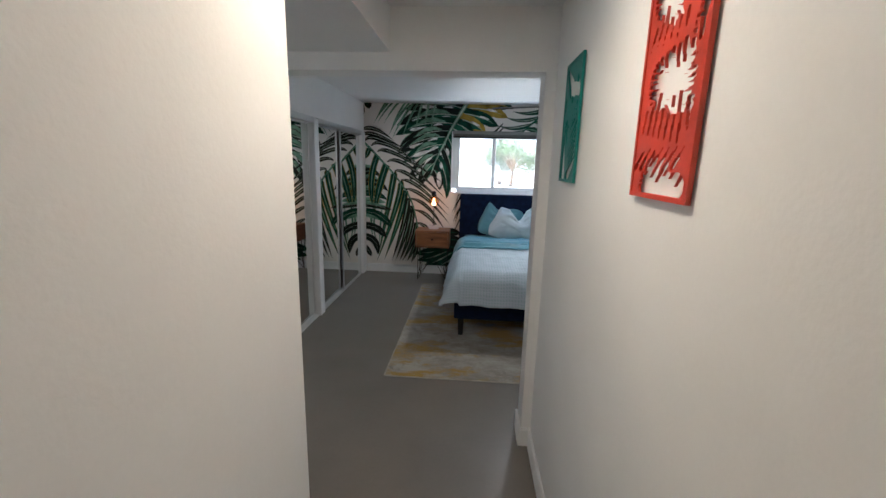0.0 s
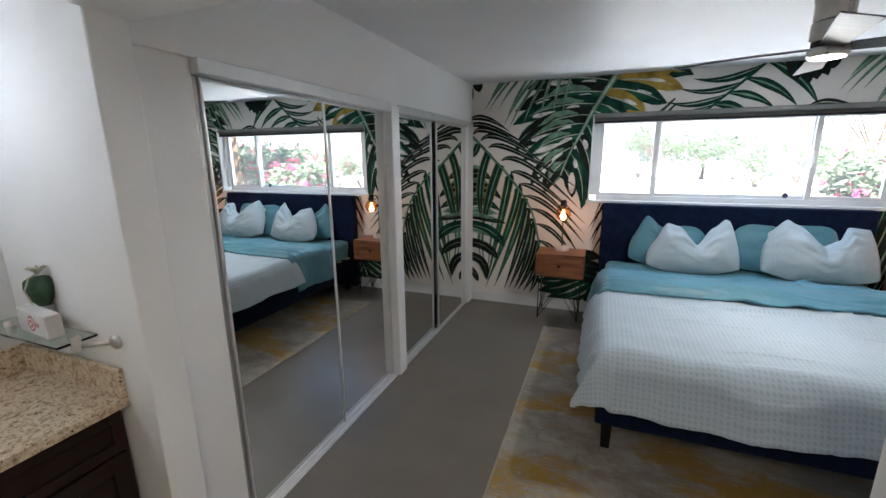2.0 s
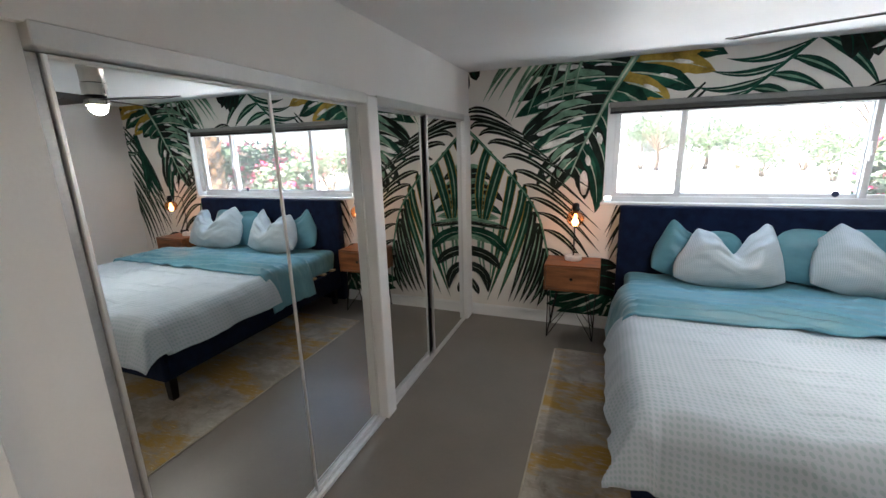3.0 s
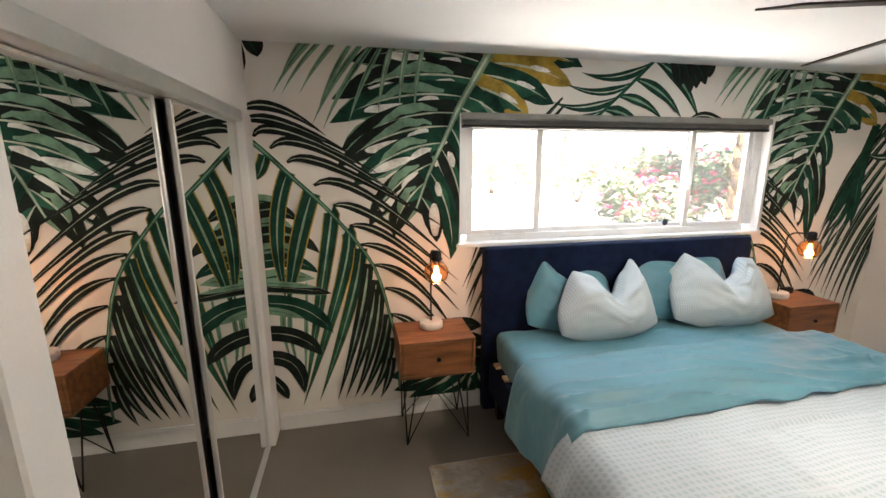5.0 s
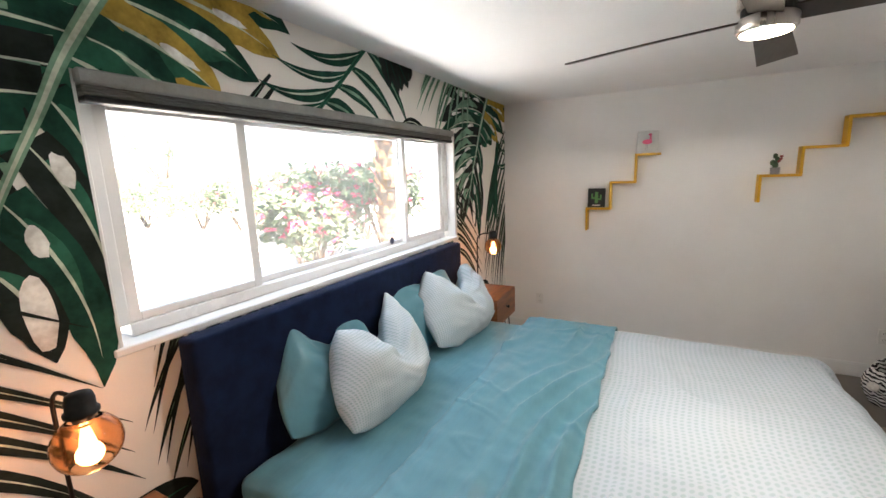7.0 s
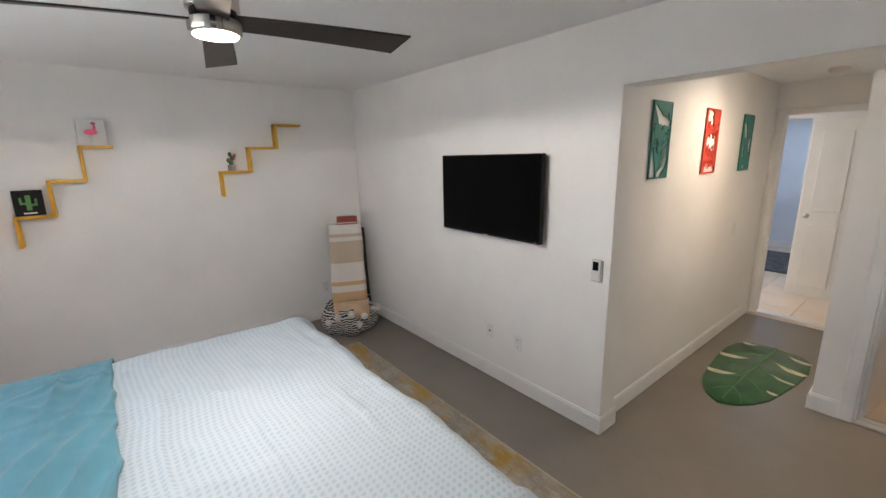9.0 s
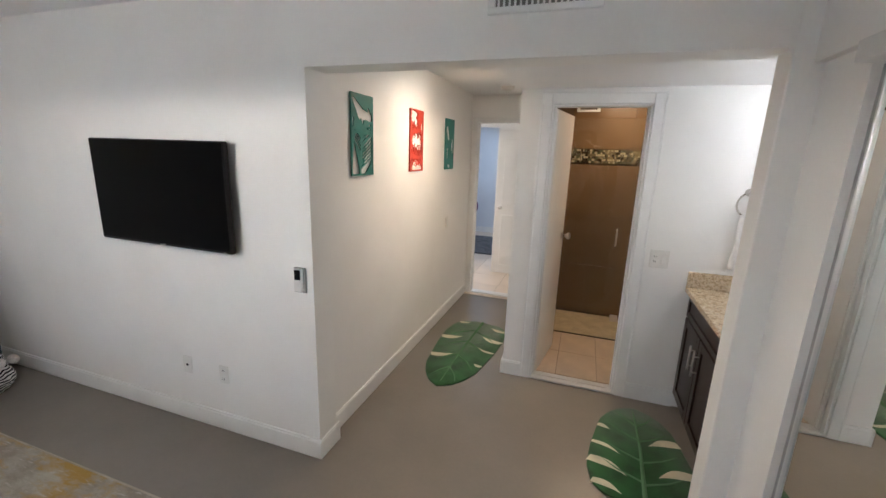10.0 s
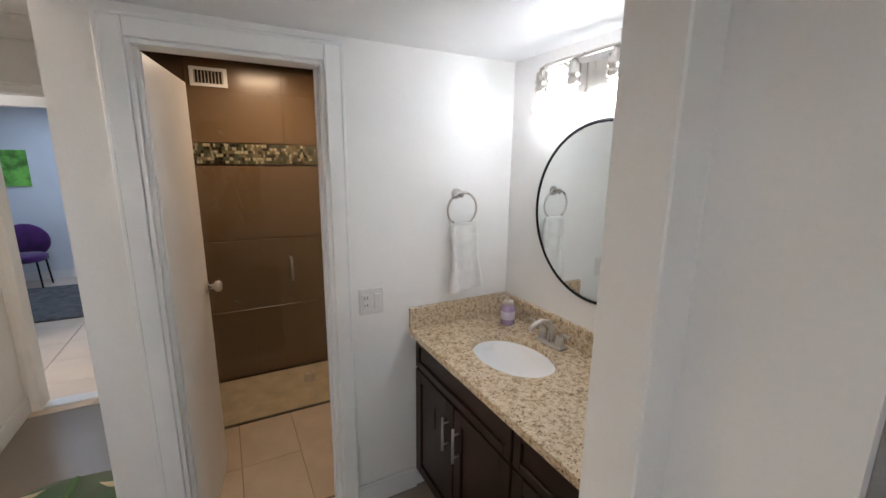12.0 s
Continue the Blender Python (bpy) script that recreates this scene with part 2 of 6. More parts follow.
casing("door_frame_bathroom", "white moulded casing round the bathroom doorway", -1.145, -0.53, YB + 0.001, 2.027, 0.014, 0.072)
casing("door_frame_hall", "white casing round the doorway at the hall's end", -0.27, 0.43, HY + 0.001, 2.03, 0.014, 0.055)
jamb = blocks((-0.545, -0.531, YB - 0.1, YB + 0.004, 0, 2.026), (-1.144, -1.13, YB - 0.1, YB + 0.004, 0, 2.026), (-1.13, -0.545, YB - 0.1, YB + 0.004, 2.012, 2.026),
              (-0.56, -0.545, YB - 0.075, YB - 0.04, 0, 2.012), (-1.13, -1.118, YB - 0.075, YB - 0.04, 0, 2.012), bevel=0.002)
structure("door_jamb_bathroom", jamb, TRIM, "white painted jamb and stop of the bathroom door", "door jamb")
structure("threshold_bathroom", blocks((-1.13, -0.545, YB - 0.1, YB + 0.012, 0.0, 0.016), (-1.13, -0.545, YB - 0.06, YB - 0.03, 0.016, 0.024), bevel=0.004), ALU, "metal and stone threshold under the bathroom door", "threshold")
structure("threshold_hall", block(-0.27, 0.43, HY - 0.1, HY + 0.01, 0.0, 0.018, 0.005), ALU, "pale threshold strip under the hall door", "threshold")

# ---- mirrored closet ----
structure("closet_track_top", blocks((XC - 0.09, XC + 0.010, 2.726, 4.15, 1.945, 2.0), (XC - 0.09, XC + 0.010, 4.26, 5.84, 1.945, 2.0), bevel=0.003), ALU, "white metal top track of the mirrored doors", "track")
rail = bmesh.new()
for a, b in ((2.726, 4.15), (4.26, 5.84)):
    block(XC - 0.095, XC - 0.012, a, b, 0.0, 0.008, 0.002, rail)
    for dx in (-0.072, -0.044, -0.018):
        block(XC + dx - 0.003, XC + dx + 0.003, a, b, 0.008, 0.018, 0.0, rail)
structure("closet_track_bottom", rail, ALU, "bright aluminium floor track of the mirrored doors", "track")
structure("closet_casing", blocks((XC - 0.13, XC - 0.052, 2.7255, 2.762, 0, 1.944), bevel=0.003), surface("dull_aluminium", (0.45, 0.45, 0.45), 0.4, 0.7, tint=0.05, scale=8), "metal edge strip beside the mirrored doors", "trim")


def mirror_door(y0, y1, x, label):
    ob = thing("mirror_door", label, "closet door", "sliding mirrored closet doors", pose(x, (y0 + y1) / 2, 0.018))
    w, h, s = (y1 - y0) / 2, 1.925, 0.013
    part("glass", block(-0.004, 0.002, -w + s, w - s, s, h - s), MIRROR, ob, "clear mirror glass")
    for a, b in ((-w, -w + s), (w - s, w)):
        part("stile", block(-0.012, 0.009, a, b, 0, h, 0.003), ALU, ob)
    for a, b in ((0, s), (h - s, h)):
        part("rail", block(-0.012, 0.009, -w + s, w - s, a, b, 0.003), ALU, ob)
    return ob


mirror_door(2.763, 3.50, XC - 0.050, "sliding mirror door reflecting the bed in a slim metal frame")
mirror_door(3.47, 4.148, XC - 0.058, "sliding mirror door in a slim metal frame beside the post")
mirror_door(4.262, 4.985, XC - 0.058, "sliding mirror door reflecting the leaf mural")
mirror_door(5.035, 5.838, XC - 0.030, "half-open mirror door in a white metal frame")
# Plain black strip that fills the gap between the two doors.
structure("closet_gap_strip", block(XC - 0.07, XC - 0.064, 4.985, 5.06, 0.02, 1.94), BLACK, "black strip in the gap of the mirrored doors", "seal")

# ---- leaf mural on the north wall ----
PAPER = surface("mural_paper", (0.84, 0.80, 0.74), 0.6, tint=0.03, dark=0.94, scale=3, fine=200, bump=0.05)
INK = [surface(n, c, 0.7, tint=0.5, dark=0.6, scale=9, fine=60, spec=0.08) for n, c in (
    ("mural_black", (0.016, 0.022, 0.019)), ("mural_deep_green", (0.012, 0.050, 0.034)), ("mural_green", (0.024, 0.100, 0.062)),
    ("mural_sage", (0.17, 0.29, 0.20)), ("mural_pale", (0.46, 0.50, 0.40)), ("mural_ochre", (0.36, 0.25, 0.05)), ("mural_cream", (0.76, 0.71, 0.64)))]
BK, DG, GR, SG, PL, OC, CR = range(7)
REPEAT = 2.94
level = [0.0012]


def along(points, u):
    """A place on a smooth curve through the points, u from 0 to 1."""
    k = u * (len(points) - 1)
    i = min(int(k), len(points) - 2)
    f = k - i
    p0, p1, p2, p3 = (Vector(points[max(0, min(len(points) - 1, j))]) for j in (i - 1, i, i + 1, i + 2))
    return 0.5 * ((2 * p1) + (p2 - p0) * f + (2 * p0 - 5 * p1 + 4 * p2 - p3) * f * f + (3 * p1 - p0 - 3 * p2 + p3) * f ** 3)


def blade(bm, a, c, b, width, ink, s0=0.0, s1=1.0, shift=0.0, blunt=0.0, rag=0.0):
    """One flat painted blade from a by way of c to b."""
    a, b, c = Vector(a), Vector(b), Vector(c)
    level[0] += 0.00001
    y = YN - level[0]
    left, right, n = [], [], 11
    for i in range(n):
        t = s0 + (s1 - s0) * i / (n - 1)
        p = a * (1 - t) ** 2 + c * 2 * t * (1 - t) + b * t * t
        d = ((c - a) * (1 - t) + (b - c) * t).normalized()
        q = Vector((-d.y, d.x))
        s = i / (n - 1)
        w = width * 0.59 * (min(1, 0.3 + 2.6 * s) if not blunt else 1) * max(0.02, 1 - max(0, (s - 0.35) / 0.65) ** (1.6 + 3 * blunt))
        j = rag * width * random.uniform(-0.5, 0.5)
        p = p + q * shift * width * math.sin(math.pi * min(1, s + 0.15))
        left.append(bm.verts.new((p.x + q.x * (w + j), y, p.y + q.y * (w + j))))
        right.append(bm.verts.new((p.x - q.x * (w - j), y, p.y - q.y * (w - j))))
    for i in range(n - 1):
        bm.faces.new((left[i], left[i + 1], right[i + 1], right[i])).material_index = ink


def spine_line(bm, points, w0, w1, ink, light):
    for k, (w, m) in enumerate(((1, ink), (0.35, light))):
        level[0] += 0.00003
        y = YN - level[0]
        rows = []
        for i in range(25):
            p, d = along(points, i / 24), (along(points, min(1, i / 24 + 0.01)) - along(points, max(0, i / 24 - 0.01))).normalized()
            h = 0.5 * w * (w0 + (w1 - w0) * i / 24)
            q = Vector((-d.y, d.x))
            rows.append((bm.verts.new((p.x + q.x * h, y, p.y + q.y * h)), bm.verts.new((p.x - q.x * h, y, p.y - q.y * h))))
        for r, s in zip(rows, rows[1:]):
            bm.faces.new((r[0], s[0], s[1], r[1])).material_index = m


def hole(bm, x, z, rx, rz, turn, ink=CR):
    level[0] += 0.00001
    c, s = math.cos(turn), math.sin(turn)
    vs = []
    for i in range(14):
        a = math.tau * i / 14
        r = 1 + random.uniform(-0.12, 0.12)
        u, v = rx * r * math.cos(a), rz * r * math.sin(a)
        vs.append(bm.verts.new((x + u * c - v * s, YN - level[0], z + u * s + v * c)))
    bm.faces.new(vs).material_index = ink


def trim_mural(bm):
    """Cuts the print at the window, the corners, the ceiling and the baseboard."""
    for x in (XC + 0.002, WX0, WX1, XE):
        bmesh.ops.bisect_plane(bm, geom=bm.verts[:] + bm.edges[:] + bm.faces[:], plane_co=(x, 0, 0), plane_no=(1, 0, 0))
    for z in (0.12, WZ0, WZ1, ZC):
        bmesh.ops.bisect_plane(bm, geom=bm.verts[:] + bm.edges[:] + bm.faces[:], plane_co=(0, 0, z), plane_no=(0, 0, 1))
    gone = []
    for f in bm.faces:
        c = f.calc_center_median()
        if not (XC < c.x < XE and 0.12 < c.z < ZC) or (WX0 < c.x < WX1 and WZ0 < c.z < WZ1):
            gone.append(f)
    bmesh.ops.delete(bm, geom=gone, context="FACES")
    for f in bm.faces:
        if f.normal.y > 0:
            f.normal_flip()


paper = block(XC + 0.002, XE, YN - 0.001, YN - 0.0002, 0.118, ZC)
for axis, at in (((1, 0, 0), WX0), ((1, 0, 0), WX1), ((0, 0, 1), WZ0), ((0, 0, 1), WZ1)):
    bmesh.ops.bisect_plane(paper, geom=paper.verts[:] + paper.edges[:] + paper.faces[:], plane_co=Vector(axis) * at, plane_no=axis)
bmesh.ops.delete(paper, geom=[f for f in paper.faces if WX0 < f.calc_center_median().x < WX1 and WZ0 < f.calc_center_median().z < WZ1], context="FACES")
mural = structure("mural", paper, PAPER, "cream wallpaper mural printed with large tropical leaves", "wallpaper")


def printed(name, draw):
    """Draws a motif at both repeats of the print."""
    for k in (0, 1):
        bm = bmesh.new()
        draw(bm, k * REPEAT)
        bm.normal_update()
        trim_mural(bm)
        if len(bm.faces):
            part(name, bm, INK, mural)
        else:
            bm.free()


def fan(bm, dx, spine, tips, n, bulge, width, ink=BK, streak=PL, edge=None, u0=0.0, u1=1.0, streaks=1, blunt=0.0, vary=0.12, rag=0.0):
    """Leaflets from places along a spine to tips along a curve."""
    for i in range(n):
        t = i / max(1, n - 1)
        a, b = along(spine, u0 + (u1 - u0) * t), along(tips, t)
        a, b = a + Vector((dx, 0)), b + Vector((dx + random.uniform(-0.01, 0.01), random.uniform(-0.01, 0.01)))
        d = b - a
        c = (a + b) / 2 + Vector((-d.y, d.x)) * bulge * random.uniform(1 - vary, 1 + vary)
        w = width * random.uniform(0.85, 1.15)
        if edge is not None:
            blade(bm, a, c, b, w * 1.14, edge, blunt=blunt)
        blade(bm, a, c, b, w, ink, blunt=blunt, rag=rag)
        for k in range(streaks):
            blade(bm, a, c, b, w * random.uniform(0.10, 0.2), streak, 0.06, random.uniform(0.75, 0.97), shift=random.uniform(-1.2, 1.2) if streaks > 1 else random.choice((-0.9, 0.6)))


FROND = [(-1.62, 2.02), (-1.39, 1.83), (-1.195, 1.632), (-1.004, 1.434), (-0.766, 1.105), (-0.664, 0.757), (-0.618, 0.485), (-0.611, 0.20)]
STEM = [(0.02, 2.42), (-0.079, 2.261), (-0.196, 2.064), (-0.275, 1.898), (-0.387, 1.669), (-0.47, 1.45)]


def monstera(bm, dx):
    tips = [(-0.86, 2.47), (-0.84, 2.30), (-0.955, 2.09), (-0.975, 1.955), (-0.92, 1.80), (-0.95, 1.70), (-0.86, 1.585), (-0.77, 1.34), (-0.62, 1.27)]
    n = 9
    for i in range(n):
        t = i / (n - 1)
        a, b = along(STEM, 0.03 + 0.82 * t) + Vector((dx, 0)), along(tips, t) + Vector((dx, 0))
        d = b - a
        c = (a + b) / 2 + Vector((d.y, -d.x)) * (0.16 + 0.05 * t)
        w = 0.150 - 0.035 * t
        blade(bm, a, c, b, w * 1.12, SG, blunt=0.6, shift=0.12, rag=0.10)
        blade(bm, a, c, b, w, BK if i % 3 else DG, blunt=0.6, rag=0.06)
        blade(bm, a, c, b, w * 0.42, DG if i % 2 else GR, 0.02, 0.5, shift=0.5, rag=0.3)
        blade(bm, a, c, b, w * 0.36, SG, 0.15, 0.75, shift=-0.9, rag=0.4)
        blade(bm, a, c, b, 0.011, PL, 0.0, 0.82)
        if 0 < i < n - 1:
            m = a.lerp(c, 0.42 + 0.1 * (i % 2))
            hole(bm, m.x, m.y - 0.065 + 0.012 * t, 0.072, 0.029, math.atan2(-d.y, -d.x))
            m = a.lerp(b, 0.62)
            hole(bm, m.x + 0.02, m.y + 0.028, 0.13, 0.026, math.atan2(-d.y, -d.x) - 0.1)
    right = [(-0.16, 1.95), (-0.17, 1.68), (-0.185, 1.30), (-0.245, 1.10), (-0.34, 1.22)]
    for i in range(5):
        t = i / 4
        a, b = along(STEM, 0.42 + 0.5 * t) + Vector((dx, 0)), along(right, t) + Vector((dx, 0))
        d = b - a
        c = (a + b) / 2 + Vector((-d.y, d.x)) * 0.18
        blade(bm, a, c, b, 0.105, DG if i % 2 else BK, blunt=0.5, rag=0.1)
        blade(bm, a, c, b, 0.03, GR, 0.1, 0.6, shift=0.6)
        blade(bm, a, c, b, 0.009, PL, 0.0, 0.85)
    for x, z, rx, rz, turn in ((-0.245, 1.75, 0.05, 0.022, 1.9), (-0.33, 1.56, 0.045, 0.022, 1.75), (-0.355, 1.36, 0.11, 0.035, 1.6)):
        hole(bm, x + dx, z, rx, rz, turn)
    over = [(0.64, 2.46), (0.62, 2.31), (0.52, 2.17), (0.34, 2.03), (0.14, 1.98), (-0.02, 1.95)]
    for i in range(7):
        t = i / 6
        a, b = along(STEM, 0.0 + 0.40 * t) + Vector((dx, 0)), along(over, t) + Vector((dx, 0))
        d = b - a
        c = (a + b) / 2 + Vector((-d.y, d.x)) * 0.14
        blade(bm, a, c, b, 0.135, (GR, DG, OC, DG, OC, DG, GR)[i], blunt=0.7, rag=0.12)
        blade(bm, a, c, b, 0.07, (DG, OC, OC, GR, GR, SG, DG)[i], 0.2, 0.85, shift=-0.5, rag=0.4)
        blade(bm, a, c, b, 0.012, PL, 0.0, 0.9)
        if i in (1, 2, 3, 4):
            m = a.lerp(b, 0.62)
            hole(bm, m.x, m.y + 0.05, 0.07, 0.016, math.atan2(d.y, d.x))
    spine_line(bm, [(p[0] + dx, p[1]) for p in STEM], 0.055, 0.012, SG, PL)


def second_frond(bm, dx):
    spine = [(1.18, 2.42), (0.96, 2.21), (0.78, 2.045), (0.55, 1.80)]
    fan(bm, dx, spine, [(0.62, 2.30), (0.50, 2.20), (0.40, 2.07), (0.33, 2.0), (0.2, 1.8)], 6, 0.24, 0.052, DG, PL, u0=0.1)
    fan(bm, dx, spine, [(1.55, 2.02), (1.36, 2.02), (1.18, 1.98), (0.95, 1.9), (0.8, 1.7)], 6, 0.20, 0.06, DG, SG, u0=0.05, streaks=2)
    spine_line(bm, [(p[0] + dx, p[1]) for p in spine], 0.026, 0.016, GR, DG)
    fan(bm, dx, [(1.30, 2.46), (1.48, 2.46)], [(1.36, 2.22), (1.53, 2.22), (1.62, 2.34)], 4, 0.1, 0.085, BK, DG, blunt=0.5)


def bowed(bm, dx, rows, width, ink, streak=SG, edge=None, streaks=1, blunt=0.0, low=None, line=1.0):
    """Blades given by base, a place halfway and tip; width runs from the first to the last."""
    for i, (ax, az, mx, mz, bx, bz) in enumerate(rows):
        a, m, b = Vector((ax + dx, az)), Vector((mx + dx, mz)), Vector((bx + dx, bz))
        c = 2 * m - (a + b) / 2
        w = width[0] + (width[1] - width[0]) * i / max(1, len(rows) - 1)
        if edge is not None:
            blade(bm, a, c, b, w * 1.16, edge, blunt=blunt)
        blade(bm, a, c, b, w, ink, blunt=blunt)
        if low is not None:
            blade(bm, a, c, b, w * 0.62, low, 0.45, 1.0)
        for k in range(streaks):
            side = (k + 0.5) / streaks * 1.5 - 0.75 if streaks > 1 else 0.35
            blade(bm, a, c, b, line * w * random.uniform(0.08, 0.17), streak if k % 2 == 0 else PL, 0.05, random.uniform(0.78, 0.98), shift=side * 0.75)


def small_palm_back(bm, dx):
    for rows, ink in ((((-1.45, 1.50, -1.35, 1.50, -1.27, 1.45), (-1.45, 1.36, -1.33, 1.375, -1.22, 1.33), (-1.45, 1.20, -1.30, 1.215, -1.18, 1.17), (-1.45, 1.03, -1.30, 1.045, -1.12, 1.02)), SG),
                      (((-1.45, 1.44, -1.31, 1.455, -1.195, 1.387), (-1.45, 1.30, -1.24, 1.296, -1.082, 1.182)), BK),
                      (((-1.45, 1.14, -1.25, 1.14, -1.095, 1.055),), DG)):
        bowed(bm, dx, rows, (0.075, 0.085), ink, DG if ink == SG else SG, blunt=0.3)
    fan(bm, dx, [(-1.50, 2.44), (-1.38, 2.44)], [(-1.43, 2.22), (-1.34, 2.30)], 2, 0.05, 0.09, BK, DG, blunt=0.5)


def small_palm_front(bm, dx):
    rows = ((-1.45, 0.99, -1.227, 0.962, -1.024, 0.92), (-1.45, 0.88, -1.203, 0.828, -1.028, 0.655), (-1.45, 0.685, -1.245, 0.640, -1.107, 0.506), (-1.45, 0.52, -1.285, 0.455, -1.235, 0.25), (-1.43, 0.37, -1.375, 0.31, -1.335, 0.22))
    for k, row in enumerate(rows):
        w = (0.050, 0.098, 0.088, 0.085, 0.06)[k]
        bowed(bm, dx, (row,), (w, w), BK if k != 1 else DG, PL, SG if k == 0 else None, 1, 0.75, None, 0.35)
    bowed(bm, dx, ((-1.45, 1.015, -1.30, 0.997, -1.10, 0.965), (-1.45, 0.835, -1.34, 0.82, -1.20, 0.765)), (0.03, 0.042), SG, GR, None, 1, 0.6)


def main_frond(bm, dx):
    hang = ((-1.349, 1.774, -1.375, 1.70, -1.413, 1.629), (-1.23, 1.681, -1.318, 1.335, -1.300, 0.90), (-1.103, 1.555, -1.205, 1.24, -1.29, 0.86))
    bowed(bm, dx, hang, (0.055, 0.080), DG, SG, OC, 3, 0.25, None, 0.8)
    thin = ((-1.31, 0.90, -1.33, 0.70, -1.30, 0.49), (-1.27, 0.88, -1.29, 0.66, -1.25, 0.42), (-1.17, 1.0, -1.20, 0.62, -1.22, 0.36))
    bowed(bm, dx, thin, (0.030, 0.022), SG, GR, None, 1)
    mid = ((-0.996, 1.442, -1.045, 1.14, -1.227, 0.248), (-0.908, 1.324, -0.955, 1.0, -1.247, 0.16), (-0.831, 1.201, -0.915, 0.82, -1.141, 0.178))
    bowed(bm, dx, mid, (0.072, 0.062), DG, SG, OC, 3, 0.1, GR, 0.8)
    deep = ((-0.79, 1.10, -0.86, 0.72, -1.026, 0.168), (-0.74, 0.99, -0.815, 0.62, -0.974, 0.175), (-0.72, 0.928, -0.78, 0.54, -0.915, 0.172), (-0.67, 0.749, -0.735, 0.46, -0.871, 0.171), (-0.659, 0.583, -0.705, 0.37, -0.808, 0.168), (-0.659, 0.437, -0.68, 0.30, -0.74, 0.15))
    bowed(bm, dx, deep, (0.060, 0.050), BK, SG, None, 3, 0.1)
    high = ((-1.46, 2.02, -1.263, 2.035, -1.00, 1.885), (-1.46, 1.955, -1.222, 1.950, -0.80, 1.745), (-1.399, 1.876, -1.20, 1.900, -0.70, 1.66), (-1.316, 1.811, -1.06, 1.818, -0.55, 1.50), (-1.23, 1.732, -0.93, 1.690, -0.262, 1.297), (-1.089, 1.597, -0.79, 1.545, -0.255, 1.10),
            (-0.984, 1.474, -0.70, 1.375, -0.196, 0.952), (-0.894, 1.346, -0.62, 1.245, -0.205, 0.85), (-0.83, 1.226, -0.55, 1.110, -0.19, 0.74), (-0.751, 1.09, -0.50, 0.965, -0.24, 0.62), (-0.69, 0.93, -0.47, 0.815, -0.27, 0.52), (-0.66, 0.75, -0.48, 0.64, -0.34, 0.40))
    bowed(bm, dx, high, (0.050, 0.046), BK, PL, None, 1)
    spine_line(bm, [(p[0] + dx, p[1]) for p in FROND], 0.032, 0.014, GR, SG)


def strokes(bm, dx):
    fan(bm, dx, [(-1.02, 2.47), (-0.62, 2.45)], [(-1.22, 2.23), (-1.28, 2.09), (-1.15, 2.13), (-1.03, 2.02), (-1.07, 1.92), (-0.86, 1.96)], 8, -0.09, 0.026, SG, BK, None)
    fan(bm, dx, [(-0.58, 2.45), (-0.40, 2.45)], [(-0.69, 2.02), (-0.57, 2.05), (-0.47, 2.03)], 3, -0.07, 0.03, SG, PL)


def low_leaves(bm, dx):
    fan(bm, dx, [(-0.05, 0.42), (-0.05, 0.26)], [(-0.68, 0.30), (-0.60, 0.13), (-0.3, 0.10), (0.02, 0.10)], 6, 0.08, 0.11, DG, PL, GR, blunt=0.5, streaks=2)
    fan(bm, dx, [(-0.30, 0.62), (-0.22, 0.40)], [(-0.02, 0.60), (0.02, 0.36)], 3, 0.12, 0.1, BK, GR, blunt=0.6)
    fan(bm, dx, [(0.10, 1.3), (0.14, 1.1)], [(-0.16, 0.90), (-0.12, 0.62)], 3, -0.1, 0.022, BK, SG)


def edge_frond(bm, dx):
    fan(bm, dx, [(0.50, 2.14), (0.62, 1.30)], [(-0.10, 1.16), (-0.13, 0.80), (0.02, 0.62), (0.16, 0.50), (0.34, 0.42)], 11, -0.13, 0.042, BK, SG)
    fan(bm, dx, [(0.28, 2.02), (0.20, 1.62)], [(-0.06, 1.22), (0.06, 1.18), (0.20, 1.20)], 5, 0.07, 0.07, DG, GR, blunt=0.4)


for name, draw in (("small_palm", small_palm_back), ("low_leaf", low_leaves), ("edge_frond", edge_frond), ("monstera_leaf", monstera), ("second_frond", second_frond), ("palm_frond", main_frond), ("small_palm_leaf", small_palm_front), ("brush_stroke", strokes)):
    printed(name, draw)
    level[0] += 0.0003

# ---- window ----
VINYL = surface("white_vinyl", (0.80, 0.80, 0.80), 0.3, tint=0.02, dark=0.95, scale=6)
ob = tagged(new("window_1"), "wide white sliding window with three panes over the headboard", "window", "", "structure")
ob.location = (0, 6.13, 0)
part("window_frame", blocks((WX0, WX0 + 0.07, -0.05, 0.045, WZ0 + 0.05, WZ1), (WX1 - 0.075, WX1, -0.05, 0.045, WZ0 + 0.05, WZ1), (WX0 + 0.07, WX1 - 0.075, -0.05, 0.045, WZ0 + 0.005, WZ0 + 0.05), (WX0 + 0.07, WX1 - 0.075, -0.05, 0.045, WZ1 - 0.05, WZ1), bevel=0.003), VINYL, ob)
part("window_sill", block(WX0 - 0.02, WX1 + 0.015, -0.135, -0.05, WZ0 - 0.02, WZ0 + 0.006, 0.004), TRIM, ob)
part("jamb_lining", blocks((WX0, WX0 + 0.012, -0.119, -0.05, WZ0 + 0.006, WZ1), (WX1 - 0.012, WX1, -0.119, -0.05, WZ0 + 0.006, WZ1), bevel=0.002), TRIM, ob)


